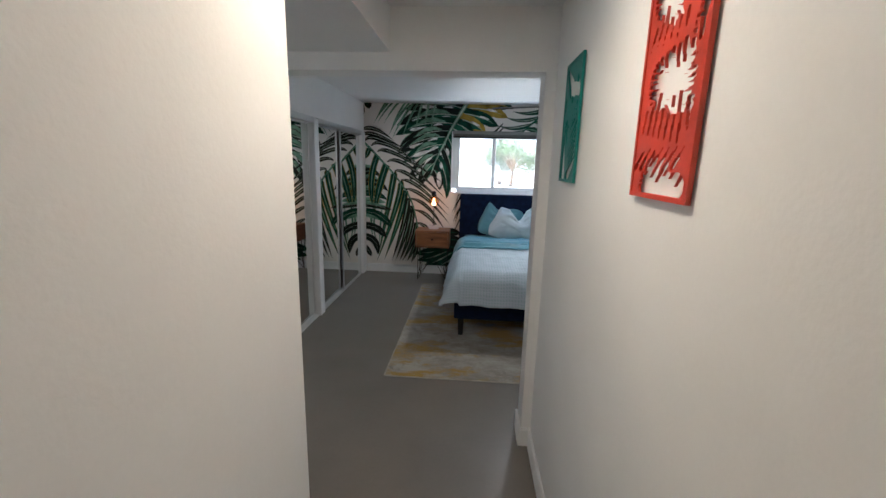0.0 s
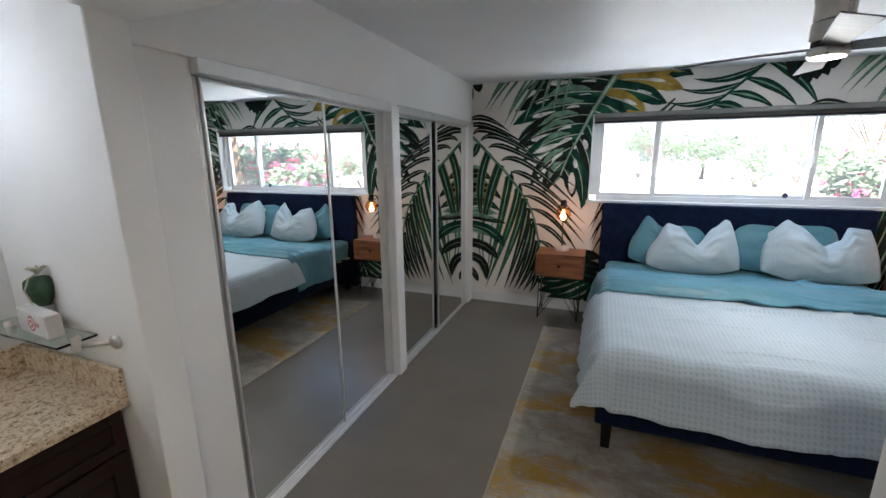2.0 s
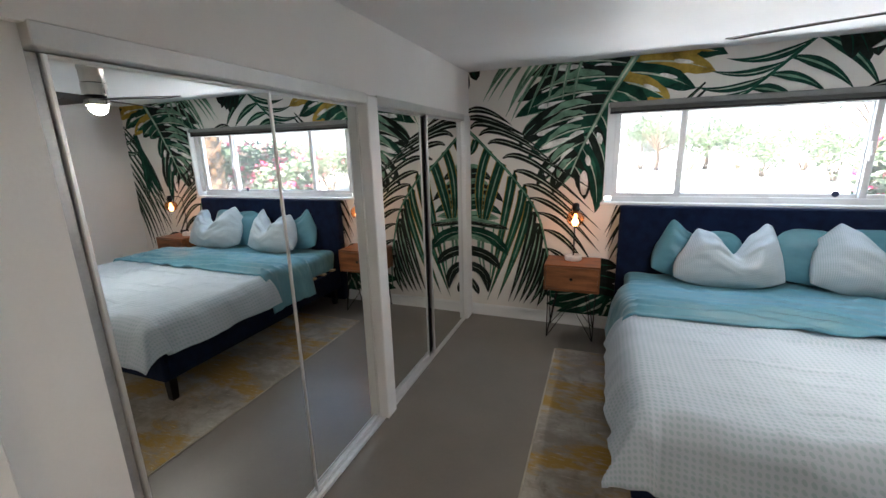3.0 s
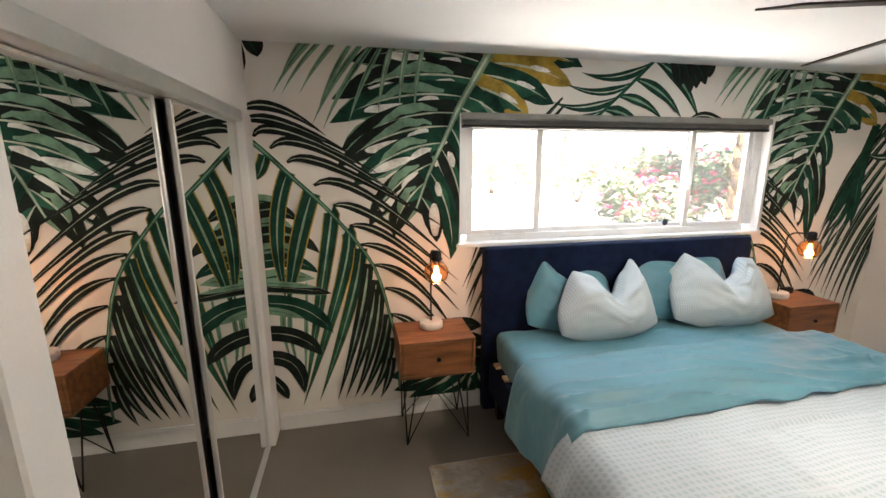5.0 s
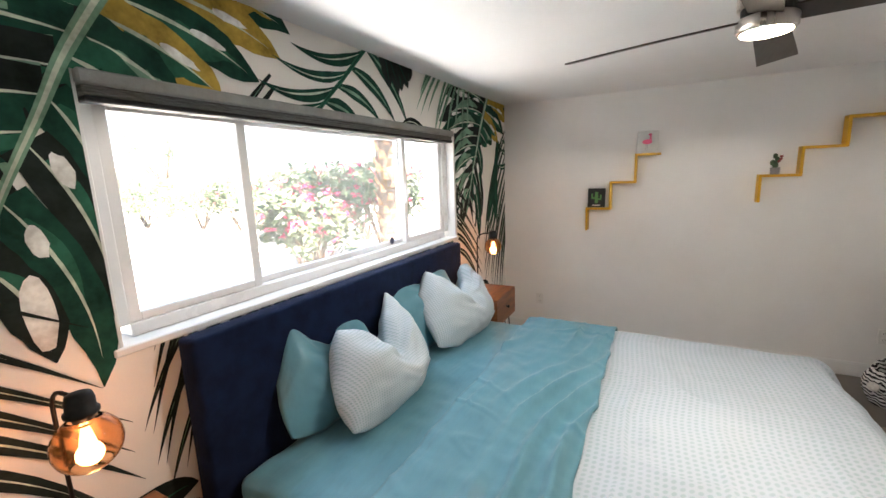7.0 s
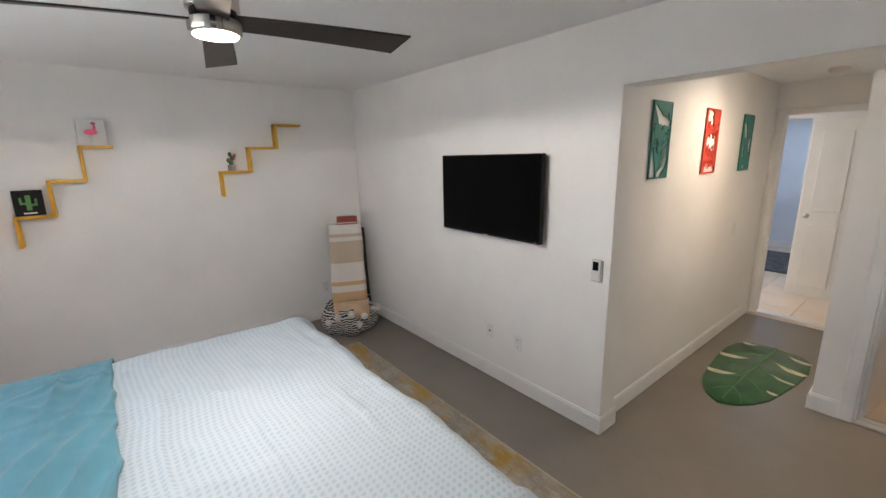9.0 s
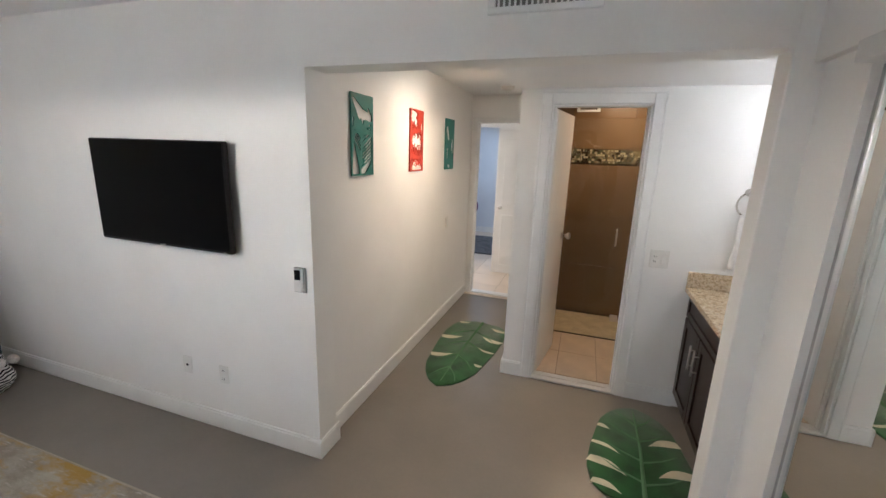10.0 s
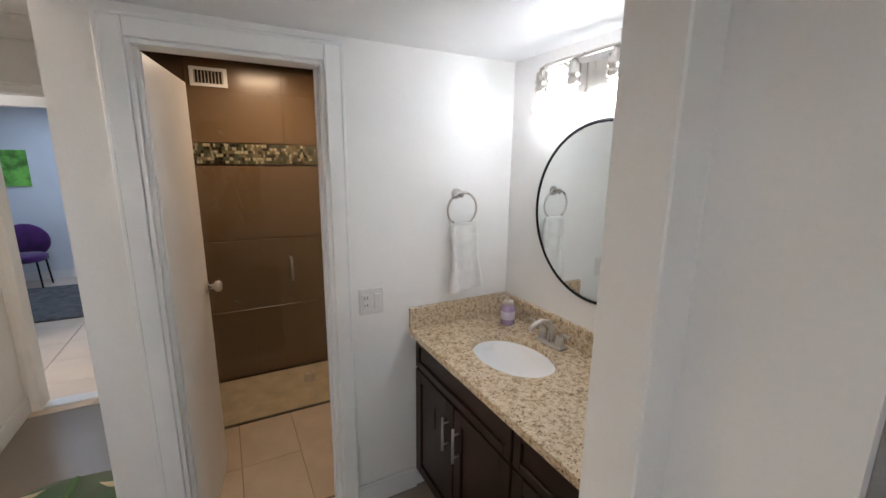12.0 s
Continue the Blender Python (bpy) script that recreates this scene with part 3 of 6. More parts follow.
def sash(x0, x1, y, name="sash"):
    s = 0.042
    sa = part(name, blocks((x0, x0 + s, y - 0.016, y + 0.016, WZ0 + 0.05, WZ1 - 0.05), (x1 - s, x1, y - 0.016, y + 0.016, WZ0 + 0.05, WZ1 - 0.05),
                           (x0 + s, x1 - s, y - 0.016, y + 0.016, WZ0 + 0.05, WZ0 + 0.05 + s * 0.7), (x0 + s, x1 - s, y - 0.016, y + 0.016, WZ1 - 0.05 - s, WZ1 - 0.05), bevel=0.003), VINYL, ob)
    pane = part("pane", block(x0 + s, x1 - s, y - 0.002, y + 0.002, WZ0 + 0.05 + s * 0.7, WZ1 - 0.05 - s), PANE, sa, "clear glass pane")
    pane.visible_shadow = False


sash(WX0 + 0.07, 0.415, -0.02)
sash(0.385, 1.635, 0.012)
sash(1.60, WX1 - 0.075, -0.02)
part("latch", blocks((1.605, 1.625, -0.052, -0.036, 1.52, 1.66), (1.61, 1.62, -0.062, -0.05, 1.56, 1.61), bevel=0.003), VINYL, ob)
part("security_sticker", lathe([(0.024, 0), (0.024, 0.001)], 16, pose(1.47, -0.006, 1.275, 90)), surface("sticker_blue", (0.03, 0.04, 0.09), 0.4), ob, "small round dark blue sticker")

SHADE = surface("shade_fabric", (0.16, 0.16, 0.15), 0.7, tint=0.1, dark=0.85, scale=20, fine=300, stretch=(1, 1, 6))
ob = thing("roller_shade", "rolled-up grey cellular shade across the window head", "window shade", "", pose(0, 6.03, 1.95))
part("headrail", block(-0.182, 2.185, -0.045, 0.03, 0.042, 0.084, 0.006), surface("shade_rail", (0.30, 0.30, 0.28), 0.5, tint=0.05, scale=10), ob)
for k in range(3):
    part("pleat", block(-0.172, 2.172, -0.034 + 0.004 * (k % 2), 0.022, 0.012 + 0.010 * k, 0.021 + 0.010 * k, 0.003), SHADE, ob)
part("bottom_rail", block(-0.172, 2.172, -0.036, 0.02, -0.006, 0.011, 0.004), BLACK, ob)

# ---- bed ----
NAVY = surface("navy_upholstery", (0.006, 0.012, 0.036), 0.9, tint=0.35, dark=0.7, scale=14, fine=500, bump=0.25, sheen=0.03, spec=0.1)
TEAL = surface("teal_sheet", (0.115, 0.29, 0.365), 0.42, tint=0.08, dark=0.92, scale=2, fine=2.4, bump=0.45, sheen=0.1, stretch=(0.9, 4.5, 2.5))
for nd in TEAL.node_tree.nodes:
    if nd.type == "BUMP":
        nd.inputs["Distance"].default_value = 0.035
SLAT = surface("slat_pine", (0.55, 0.40, 0.24), 0.55, tint=0.1, dark=0.8, scale=6, fine=80, stretch=(1, 12, 12))


def quilt_cloth(name="mint_diamond_cotton", ground=(0.54, 0.60, 0.67), print_ink=(0.40, 0.51, 0.555)):
    """White cotton printed with a lattice of small mint diamonds."""
    m, n, l, b = nodes(name)
    co, sep = n.new("ShaderNodeTexCoord"), n.new("ShaderNodeSeparateXYZ")
    l.new(co.outputs["UV"], sep.inputs[0])

    def calc(op, a, c=0.0):
        q = n.new("ShaderNodeMath")
        q.operation = op
        for k, v in enumerate((a, c)):
            if isinstance(v, float):
                q.inputs[k].default_value = v
            else:
                l.new(v, q.inputs[k])
        return q.outputs[0]

    u, v = calc("MULTIPLY", sep.outputs[0], 250.0), calc("MULTIPLY", sep.outputs[1], 250.0)
    wave = calc("ADD", calc("COSINE", u), calc("COSINE", v))
    fine = calc("MULTIPLY", calc("COSINE", calc("MULTIPLY", calc("ADD", u, v), 1.0)), 0.5)
    st = n.new("ShaderNodeMapRange")
    st.inputs["From Min"].default_value, st.inputs["From Max"].default_value = 0.1, 0.75
    l.new(calc("ADD", wave, fine), st.inputs[0])
    ns = n.new("ShaderNodeTexNoise")
    ns.inputs["Scale"].default_value, ns.inputs["Detail"].default_value = 6, 3
    l.new(co.outputs["Object"], ns.inputs[0])
    fade = n.new("ShaderNodeMapRange")
    fade.inputs["From Min"].default_value, fade.inputs["From Max"].default_value = 0.3, 0.7
    fade.inputs["To Min"].default_value, fade.inputs["To Max"].default_value = 0.75, 1.0
    l.new(ns.outputs[0], fade.inputs[0])
    ink = calc("MULTIPLY", st.outputs[0], fade.outputs[0])
    mix = n.new("ShaderNodeMix")
    mix.data_type = "RGBA"
    mix.inputs["A"].default_value, mix.inputs["B"].default_value = (*ground, 1), (*print_ink, 1)
    l.new(ink, mix.inputs["Factor"])
    l.new(mix.outputs["Result"], b.inputs["Base Color"])
    b.inputs["Roughness"].default_value, b.inputs["Sheen Weight"].default_value = 0.85, 0.05
    weave, bp = n.new("ShaderNodeTexNoise"), n.new("ShaderNodeBump")
    weave.inputs["Scale"].default_value = 220
    l.new(co.outputs["Object"], weave.inputs[0])
    bp.inputs["Strength"].default_value, bp.inputs["Distance"].default_value = 0.3, 0.003
    l.new(calc("ADD", weave.outputs[0], calc("MULTIPLY", ink, 0.5)), bp.inputs["Height"])
    l.new(bp.outputs[0], b.inputs["Normal"])
    return m


QUILT = quilt_cloth()
PILLOWCASE = quilt_cloth("mint_print_pillowcase", (0.57, 0.625, 0.67), (0.36, 0.47, 0.49))
BX0, BX1, BY0, BY1, BT = 0.03, 1.96, 3.82, 5.87, 0.625

bed = thing("bed_frame", "navy upholstered platform bed with a tall padded headboard", "bed", "", pose(0, 0, 0))
part("headboard", block(-0.045, 2.035, 5.88, 5.975, 0.03, 1.185, 0.018, segments=3), NAVY, bed, "tall plain navy fabric headboard", True)
for x0, x1 in ((-0.01, 0.035), (1.955, 2.0)):
    part("side_rail", block(x0, x1, 3.82, 5.88, 0.185, 0.405, 0.012, segments=2), NAVY, bed)
part("foot_rail", block(-0.01, 2.0, 3.775, 3.82, 0.185, 0.405, 0.012, segments=2), NAVY, bed)
for x, y in ((0.055, 3.85), (1.935, 3.85), (0.055, 5.82), (1.935, 5.82), (0.99, 4.85)):
    part("leg", lathe([(0.030, 0.0), (0.034, 0.02), (0.042, 0.19)], 4, pose(x, y, 0.0, 0, 0, 45)), BLACK, bed, "short tapered black leg")
for k in range(12):
    y = 3.92 + k * 0.166
    part("slat", block(-0.004, 1.99, y, y + 0.062, 0.406, 0.424, 0.003), SLAT, bed, "pale pine slat end")


def cloth(name, x0, x1, y0, y1, top, left, right, foot, head, material, parent, label, thick=0.012, wave=0.006, seed=0, flare=0.04, hem=0.02, folds=0.0, step=0.028, corner=1.0, crease=0.0):
    """A cover that lies on the bed and hangs down over its edges by left, right, foot and head."""
    nx, ny = int((x1 - x0 + left + right) / step), int((y1 - y0 + foot + head) / step)
    bm = bmesh.new()
    uv = bm.loops.layers.uv.new("UVMap")
    grid, R = [], 0.05 + thick * 1.4
    for j in range(ny + 1):
        row = []
        for i in range(nx + 1):
            s, t = x0 - left + (x1 - x0 + left + right) * i / nx, y0 - foot + (y1 - y0 + foot + head) * j / ny
            ex = max(x0 - s, s - x1, 0) if (s < x0 or s > x1) else 0
            ey = max(y0 - t, t - y1, 0) if (t < y0 or t > y1) else 0
            px, py, z = min(max(s, x0), x1), min(max(t, y0), y1), top
            sx, sy = (-1 if s < x0 else 1), (-1 if t < y0 else 1)
            if ex and ey:
                e, far = (ex ** 4 + ey ** 4) ** 0.25, math.hypot(ex, ey)
                a = min(e / R, math.pi / 2)
                out = R * math.sin(a) + flare * max(0, e - R) / 0.3
                px, py = px + sx * out * ex / far * 1.15, py + sy * out * ey / far * 1.15
                z -= 0.88 * (R * (1 - math.cos(a)) + max(0, e - R * math.pi / 2))
            for e, is_x in ((ex, True), (ey, False)):
                if e > 0 and not (ex and ey):
                    a = min(e / R, math.pi / 2)
                    out = R * math.sin(a) + flare * max(0, e - R) / 0.3
                    down = R * (1 - math.cos(a)) + max(0, e - R * math.pi / 2)
                    if is_x:
                        px += sx * out
                    else:
                        py += sy * out
                    z -= down
            n1 = noise.fractal(Vector((s * 3.1, t * 3.1, seed)), 1.0, 2.0, 4)
            n2 = noise.noise(Vector((s * 11, t * 2.6, seed + 5)))
            z += wave * (n1 + 0.5 * n2)
            ridge = math.sin(0.5 * (t * 47 + s * 6 + 12 * noise.noise(Vector((s * 0.9, t * 1.5, seed + 9))))) ** 2
            z += folds * ((1 - ridge) ** 2.2 - 0.2) * max(0, min(1.2, 1.8 * noise.noise(Vector((s * 1.7 + 4, t * 2.2, seed))) + 0.55)) * (1 if ex == 0 else 0.4) * min(1, 0.15 + 2.2 * abs(x1 - s))
            if crease:
                mask = max(0, min(1, 1.6 * noise.noise(Vector((s * 2.1, t * 2.1, seed + 31))) + 0.55))
                r1 = max(0, 1 - abs(noise.noise(Vector((s * 0.9 + t * 0.6, t * 6.0, seed + 17.3)))) / 0.16) ** 1.4
                r2 = max(0, 1 - abs(noise.noise(Vector((s * 5.0 - t * 2.2, t * 2.4, seed + 23)))) / 0.10) ** 1.4
                z += crease * mask * (r1 + 0.55 * r2) * (0.3 if ex else min(1, 0.3 + 6 * min(s - x0, x1 - s)))
            hang = min(1, max(ex, ey) / 0.2)
            if hang:
                w = (0.9 * noise.noise(Vector(((t if ex >= ey else s) * 3.6, 0.5, seed + 6.4))) + 0.5 * noise.noise(Vector(((t if ex >= ey else s) * 9.5, 0.5, seed + 8.4))) + 0.35) * 1.5 * hem * hang
                if ex:
                    px += sx * w * 0.9
                if ey:
                    py += sy * w * 0.9
                z += 0.02 * hang * noise.noise(Vector((s * 4, t * 4, seed + 2)))
            py += 0.03 * noise.noise(Vector((s * 1.9, 0.3, seed + 1))) + 0.008 * noise.noise(Vector((s * 7, 0.3, seed + 4)))
            v = bm.verts.new((px, py, z))
            row.append((v, (s, t)))
        grid.append(row)
    for j in range(ny):
        for i in range(nx):
            q = (grid[j][i], grid[j][i + 1], grid[j + 1][i + 1], grid[j + 1][i])
            f = bm.faces.new([v for v, _ in q])
            for lp, (_, st) in zip(f.loops, q):
                lp[uv].uv = st
    ob = link(name, bm, material, parent, label, True)
    so = ob.modifiers.new("thickness", "SOLIDIFY")
    so.thickness, so.offset = thick, -1
    return ob


mattress = thing("mattress", "deep mattress in a smooth teal fitted sheet", "mattress", "", pose(0, 0, 0))
part("core", block(BX0 + 0.01, BX1 - 0.01, BY0 + 0.01, BY1 - 0.002, 0.426, BT - 0.012, 0.05, segments=4), TEAL, mattress, "", True)
cloth("fitted_sheet", BX0 + 0.055, BX1 - 0.055, 4.6, BY1 - 0.062, BT, 0.235, 0.235, 0.0, 0.06, TEAL, mattress, "teal fitted sheet with soft wrinkles at the corner", 0.005, 0.008, 3, -0.01, 0.012, 0.0, 0.024, 1.0, 0.007)
top_sheet = tagged(cloth("top_sheet", BX0 + 0.02, BX1 - 0.02, 4.74, 5.31, BT + 0.062, 0.40, 0.34, 0.0, 0.0, TEAL, None, "", 0.016, 0.010, 11, 0.05, 0.04, 0.030, 0.013, 1.0, 0.022), "teal top sheet folded back in loose creases over the bed", "bed sheet")
duvet = tagged(cloth("duvet", BX0 + 0.02, BX1 - 0.02, 3.79, 4.80, BT + 0.034, 0.30, 0.30, 0.335, 0.0, QUILT, None, "", 0.03, 0.011, 21, 0.10, 0.03, 0.0, 0.016, 1.0, 0.016), "white duvet patterned with small mint diamonds, hanging over the foot", "duvet")


def pillow(name, w, h, thick, crest, at, material, label, where, group, seed):
    """A plump pillow whose top edge follows the crest, with a chop at the place `at`."""
    bm = bmesh.new()
    uv = bm.loops.layers.uv.new("UVMap")
    n, sides = 44, []
    for sgn in (1, -1):
        rows = []
        for j in range(n + 1):
            row = []
            for i in range(n + 1):
                u, v = 2 * i / n - 1, 2 * j / n - 1
                k = (v + 1) / 2
                for (u0, c0), (u1, c1) in zip(crest, crest[1:]):
                    if u <= u1:
                        f = (u - u0) / (u1 - u0)
                        f = 0.5 * f + 0.5 * f * f * (3 - 2 * f)
                        peak = c0 + (c1 - c0) * f
                        break
                foot = 0.13 * abs(u) ** 3
                z = h * (foot + (peak - foot) * k) + 0.010 * noise.noise(Vector((u * 3, v * 3, seed)))
                x = w / 2 * u * (0.98 + 0.02 * (1 - v * v) - 0.13 * k * k) + 0.02 * at * k
                body = max(0, 1 - abs(u) ** 2.3) ** 0.72 * max(0, 1 - abs(v) ** 1.9) ** 0.78
                valley = 1 - 0.42 * math.exp(-((u - at * k) / 0.28) ** 2) * max(0, k - 0.25) / 0.75
                turn = math.atan2(v - 0.75, u - at)
                far = math.hypot(u - at, v - 0.75)
                pleat = 0.13 * math.sin(turn * 7 + 3 * noise.noise(Vector((u * 1.5, v * 1.5, seed + 2)))) * math.exp(-((far - 0.5) / 0.4) ** 2)
                soft = 0.22 * noise.noise(Vector((u * 1.7, v * 1.7, seed * 3.1 + sgn))) + 0.07 * noise.noise(Vector((u * 5, v * 5, seed * 2.1 + sgn)))
                edge = 0.35 * math.sin(9 * (u + v) + seed) * max(0, max(abs(u), abs(v)) - 0.8)
                y = -sgn * thick / 2 * body * valley * (1 + soft + pleat) + 0.05 * thick * edge + 0.05 * k * abs(u)
                row.append(bm.verts.new((x, y, z)) if sgn == 1 or (0 < i < n and 0 < j < n) else sides[0][j][i])
            rows.append(row)
        sides.append(rows)
    for k, rows in enumerate(sides):
        for j in range(n):
            for i in range(n):
                q = [rows[j][i], rows[j][i + 1], rows[j + 1][i + 1], rows[j + 1][i]]
                f = bm.faces.new(q if k == 0 else q[::-1])
                for lp in f.loops:
                    lp[uv].uv = (lp.vert.co.x * 2.3, lp.vert.co.z * 2.3)
    ob = tagged(link(name, bm, material, None, "", True), label, "pillow", group)
    ob.matrix_world = where
    return ob


G = "pillows on the bed"
pillow("pillow", 0.66, 0.50, 0.15, ((-1, 0.56), (-0.62, 1.02), (-0.25, 0.76), (0.0, 0.66), (0.5, 0.80), (1, 0.90)), 0.0, TEAL, "teal pillow propped against the navy headboard, one corner up", pose(0.54, 5.77, BT + 0.005, -14, 0, 2), G, 1)
pillow("pillow", 0.78, 0.50, 0.15, ((-1, 1.04), (-0.6, 0.90), (-0.1, 0.80), (0.5, 0.88), (1, 0.95)), 0.0, TEAL, "teal pillow propped against the navy headboard", pose(1.42, 5.77, BT + 0.005, -13, 0, -2), G, 2)
pillow("pillow", 0.74, 0.50, 0.33, ((-1, 0.52), (-0.60, 0.92), (-0.30, 0.86), (0.12, 0.52), (0.55, 0.84), (0.88, 1.03), (1, 1.0)), 0.12, PILLOWCASE, "white mint-patterned pillow with a deep chop in its top", pose(0.72, 5.58, BT + 0.0, -24, 0, 4), G, 3)
pillow("pillow", 0.76, 0.51, 0.31, ((-1, 0.80), (-0.64, 1.02), (-0.38, 0.92), (0.10, 0.60), (0.42, 0.72), (0.56, 0.94), (1, 0.92)), 0.15, PILLOWCASE, "white mint-patterned pillow leaning on a teal one", pose(1.60, 5.60, BT + 0.0, -22, 0, -6), G, 4)

# ---- rug ----


def rug_wool():
    m, n, l, b = nodes("worn_abstract_wool")
    co = n.new("ShaderNodeTexCoord")

    def field(scale, stretch, lo, hi, seed):
        mp, ns, mr = n.new("ShaderNodeMapping"), n.new("ShaderNodeTexNoise"), n.new("ShaderNodeMapRange")
        mp.inputs["Scale"].default_value, mp.inputs["Location"].default_value = stretch, (seed, seed * 2, 0)
        ns.inputs["Scale"].default_value, ns.inputs["Detail"].default_value, ns.inputs["Roughness"].default_value = scale, 6, 0.7
        mr.inputs["From Min"].default_value, mr.inputs["From Max"].default_value = lo, hi
        l.new(co.outputs["Object"], mp.inputs[0]), l.new(mp.outputs[0], ns.inputs[0]), l.new(ns.outputs[0], mr.inputs[0])
        return mr.outputs[0]

    def over(a, color, f):
        mix = n.new("ShaderNodeMix")
        mix.data_type = "RGBA"
        if isinstance(a, tuple):
            mix.inputs["A"].default_value = (*a, 1)
        else:
            l.new(a, mix.inputs["A"])
        mix.inputs["B"].default_value = (*color, 1)
        l.new(f, mix.inputs["Factor"])
        return mix.outputs["Result"]

    c = over((0.23, 0.205, 0.165), (0.37, 0.34, 0.285), field(2.2, (1, 1.6, 1), 0.42, 0.58, 1))
    c = over(c, (0.17, 0.15, 0.12), field(5, (2.2, 1, 1), 0.56, 0.70, 5))
    c = over(c, (0.33, 0.20, 0.028), field(1.15, (1, 2.2, 1), 0.49, 0.57, 9))
    c = over(c, (0.48, 0.45, 0.40), field(16, (0.6, 4, 1), 0.58, 0.72, 3))
    l.new(c, b.inputs["Base Color"])
    b.inputs["Roughness"].default_value, b.inputs["Sheen Weight"].default_value = 0.95, 0.2
    bp, ns = n.new("ShaderNodeBump"), n.new("ShaderNodeTexNoise")
    ns.inputs["Scale"].default_value = 260
    l.new(co.outputs["Object"], ns.inputs[0]), l.new(ns.outputs[0], bp.inputs["Height"])
    bp.inputs["Strength"].default_value, bp.inputs["Distance"].default_value = 0.4, 0.004
    l.new(bp.outputs[0], b.inputs["Normal"])
    return m


rug = thing("area_rug", "worn abstract rug in grey, beige and mustard under the bed", "rug", "", pose(1.06, 4.24, 0))
part("rug_body", block(-1.555, 1.545, -1.225, 1.215, 0.0, 0.008, 0.003), rug_wool(), rug)
part("binding", blocks((-1.565, -1.554, -1.225, 1.215, 0, 0.007), (1.544, 1.555, -1.225, 1.215, 0, 0.007), (-1.555, 1.545, -1.235, -1.224, 0, 0.007), (-1.555, 1.545, 1.214, 1.225, 0, 0.007), bevel=0.002), surface("rug_binding", (0.40, 0.36, 0.29), 0.9), rug, "beige stitched edge binding")

# ---- nightstands and lamps ----
ACACIA = surface("acacia_wood", (0.27, 0.105, 0.040), 0.42, tint=0.35, dark=0.5, scale=3.0, fine=26, stretch=(1.2, 9, 9), bump=0.05)


def nightstand(where, label):
    ob = thing("nightstand", label, "nightstand", "nightstands beside the bed", where)
    w, d, z0, z1, t = 0.232, 0.17, 0.455, 0.69, 0.016
    part("top", block(-w, w, -d, d, z1 - t, z1, 0.003), ACACIA, ob)
    part("bottom", block(-w, w, -d, d, z0, z0 + t, 0.003), ACACIA, ob)
    for s in (-1, 1):
        part("side", block(s * w - (t if s > 0 else 0), s * w + (t if s < 0 else 0), -d, d, z0 + t, z1 - t, 0.002), ACACIA, ob)
    part("back", block(-w + t, w - t, d - 0.01, d, z0 + t, z1 - t), ACACIA, ob)
    dr = part("drawer", block(-w + t + 0.003, w - t - 0.003, -d + 0.004, d - 0.03, z0 + t + 0.003, z1 - t - 0.003, 0.002), ACACIA, ob, "flush wooden drawer")
    part("knob", lathe([(0.006, 0), (0.006, 0.012), (0.013, 0.016), (0.014, 0.024), (0.009, 0.029)], 12, pose(0, -d + 0.004, 0.575, 90)), BLACK, dr, "small round black knob", True)
    for sx in (-1, 1):
        for sy in (-1, 1):
            foot = (sx * 0.196, sy * 0.150 - 0.004, 0.004)
            for k in (0, 1):
                a = (sx * (0.205 if k else 0.12), sy * (0.06 if k else 0.145), z0)
                part("hairpin_leg", tube([a, foot], 0.0048, 6), BLACK, ob, "thin black bent-rod leg")
    for sy in (-1, 1):
        part("brace", tube([(-0.196, sy * 0.15 - 0.004, 0.006), (0, sy * 0.05, 0.30), (0.196, sy * 0.15 - 0.004, 0.006)], 0.004, 6), BLACK, ob)
    return ob


nightstand(pose(-0.405, 5.825, 0), "small acacia nightstand on thin black hairpin legs")
nightstand(pose(2.435, 5.825, 0), "small acacia nightstand between bed and white wall")
MARBLE = surface("white_marble", (0.78, 0.76, 0.73), 0.3, tint=0.05, dark=0.85, scale=14)
AMBER = glass("amber_glass", (0.98, 0.66, 0.40), 0.10, 1.3)
BULB = glowing("warm_filament", (1.0, 0.45, 0.15), 2.2)


def table_lamp(where):
    ob = thing("table_lamp", "black bent-arm lamp with glowing amber globe, marble base", "lamp", "bedside lamps", where)
    part("base", lathe([(0.070, 0), (0.074, 0.004), (0.074, 0.040), (0.070, 0.045)], 32), MARBLE, ob, "thick round white marble base", True)
    bend = [(0, 0, 0.043), (0, 0, 0.44)] + [(0, -0.06 + 0.06 * math.cos(a), 0.455 + 0.06 * math.sin(a)) for a in (0.3, 0.7, 1.1, 1.5)] + [(0, -0.10, 0.515), (0, -0.13, 0.512)]
    part("stem", tube(bend, 0.0055, 8), BLACK, ob, "", True)
    part("socket", lathe([(0.012, 0.055), (0.026, 0.05), (0.030, 0.035), (0.030, 0.012), (0.036, 0.008), (0.036, 0.0), (0.022, -0.01), (0.018, -0.03)], 20, pose(0, -0.14, 0.478)), BLACK, ob, "black ribbed lamp holder", True)
    arc = [(0.072 * math.sin(a), -0.072 * math.cos(a)) for a in np.linspace(0.62, math.pi - 0.42, 14)]
    globe = part("globe", lathe(arc, 28, pose(0, -0.14, 0.40), cap=False), AMBER, ob, "open amber glass globe", True)
    globe.visible_shadow = False
    sol = globe.modifiers.new("thickness", "SOLIDIFY")
    sol.thickness = 0.002
    part("bulb", lathe([(0.004, -0.030), (0.014, -0.022), (0.018, -0.004), (0.013, 0.022), (0.009, 0.04)], 14, pose(0, -0.14, 0.40)), BULB, ob, "lit teardrop filament bulb", True)
    p = where @ Vector((0, -0.14, 0.37))
    return lamp("bedside_glow", "POINT", p, 0.15, (1.0, 0.42, 0.18), 0.03)


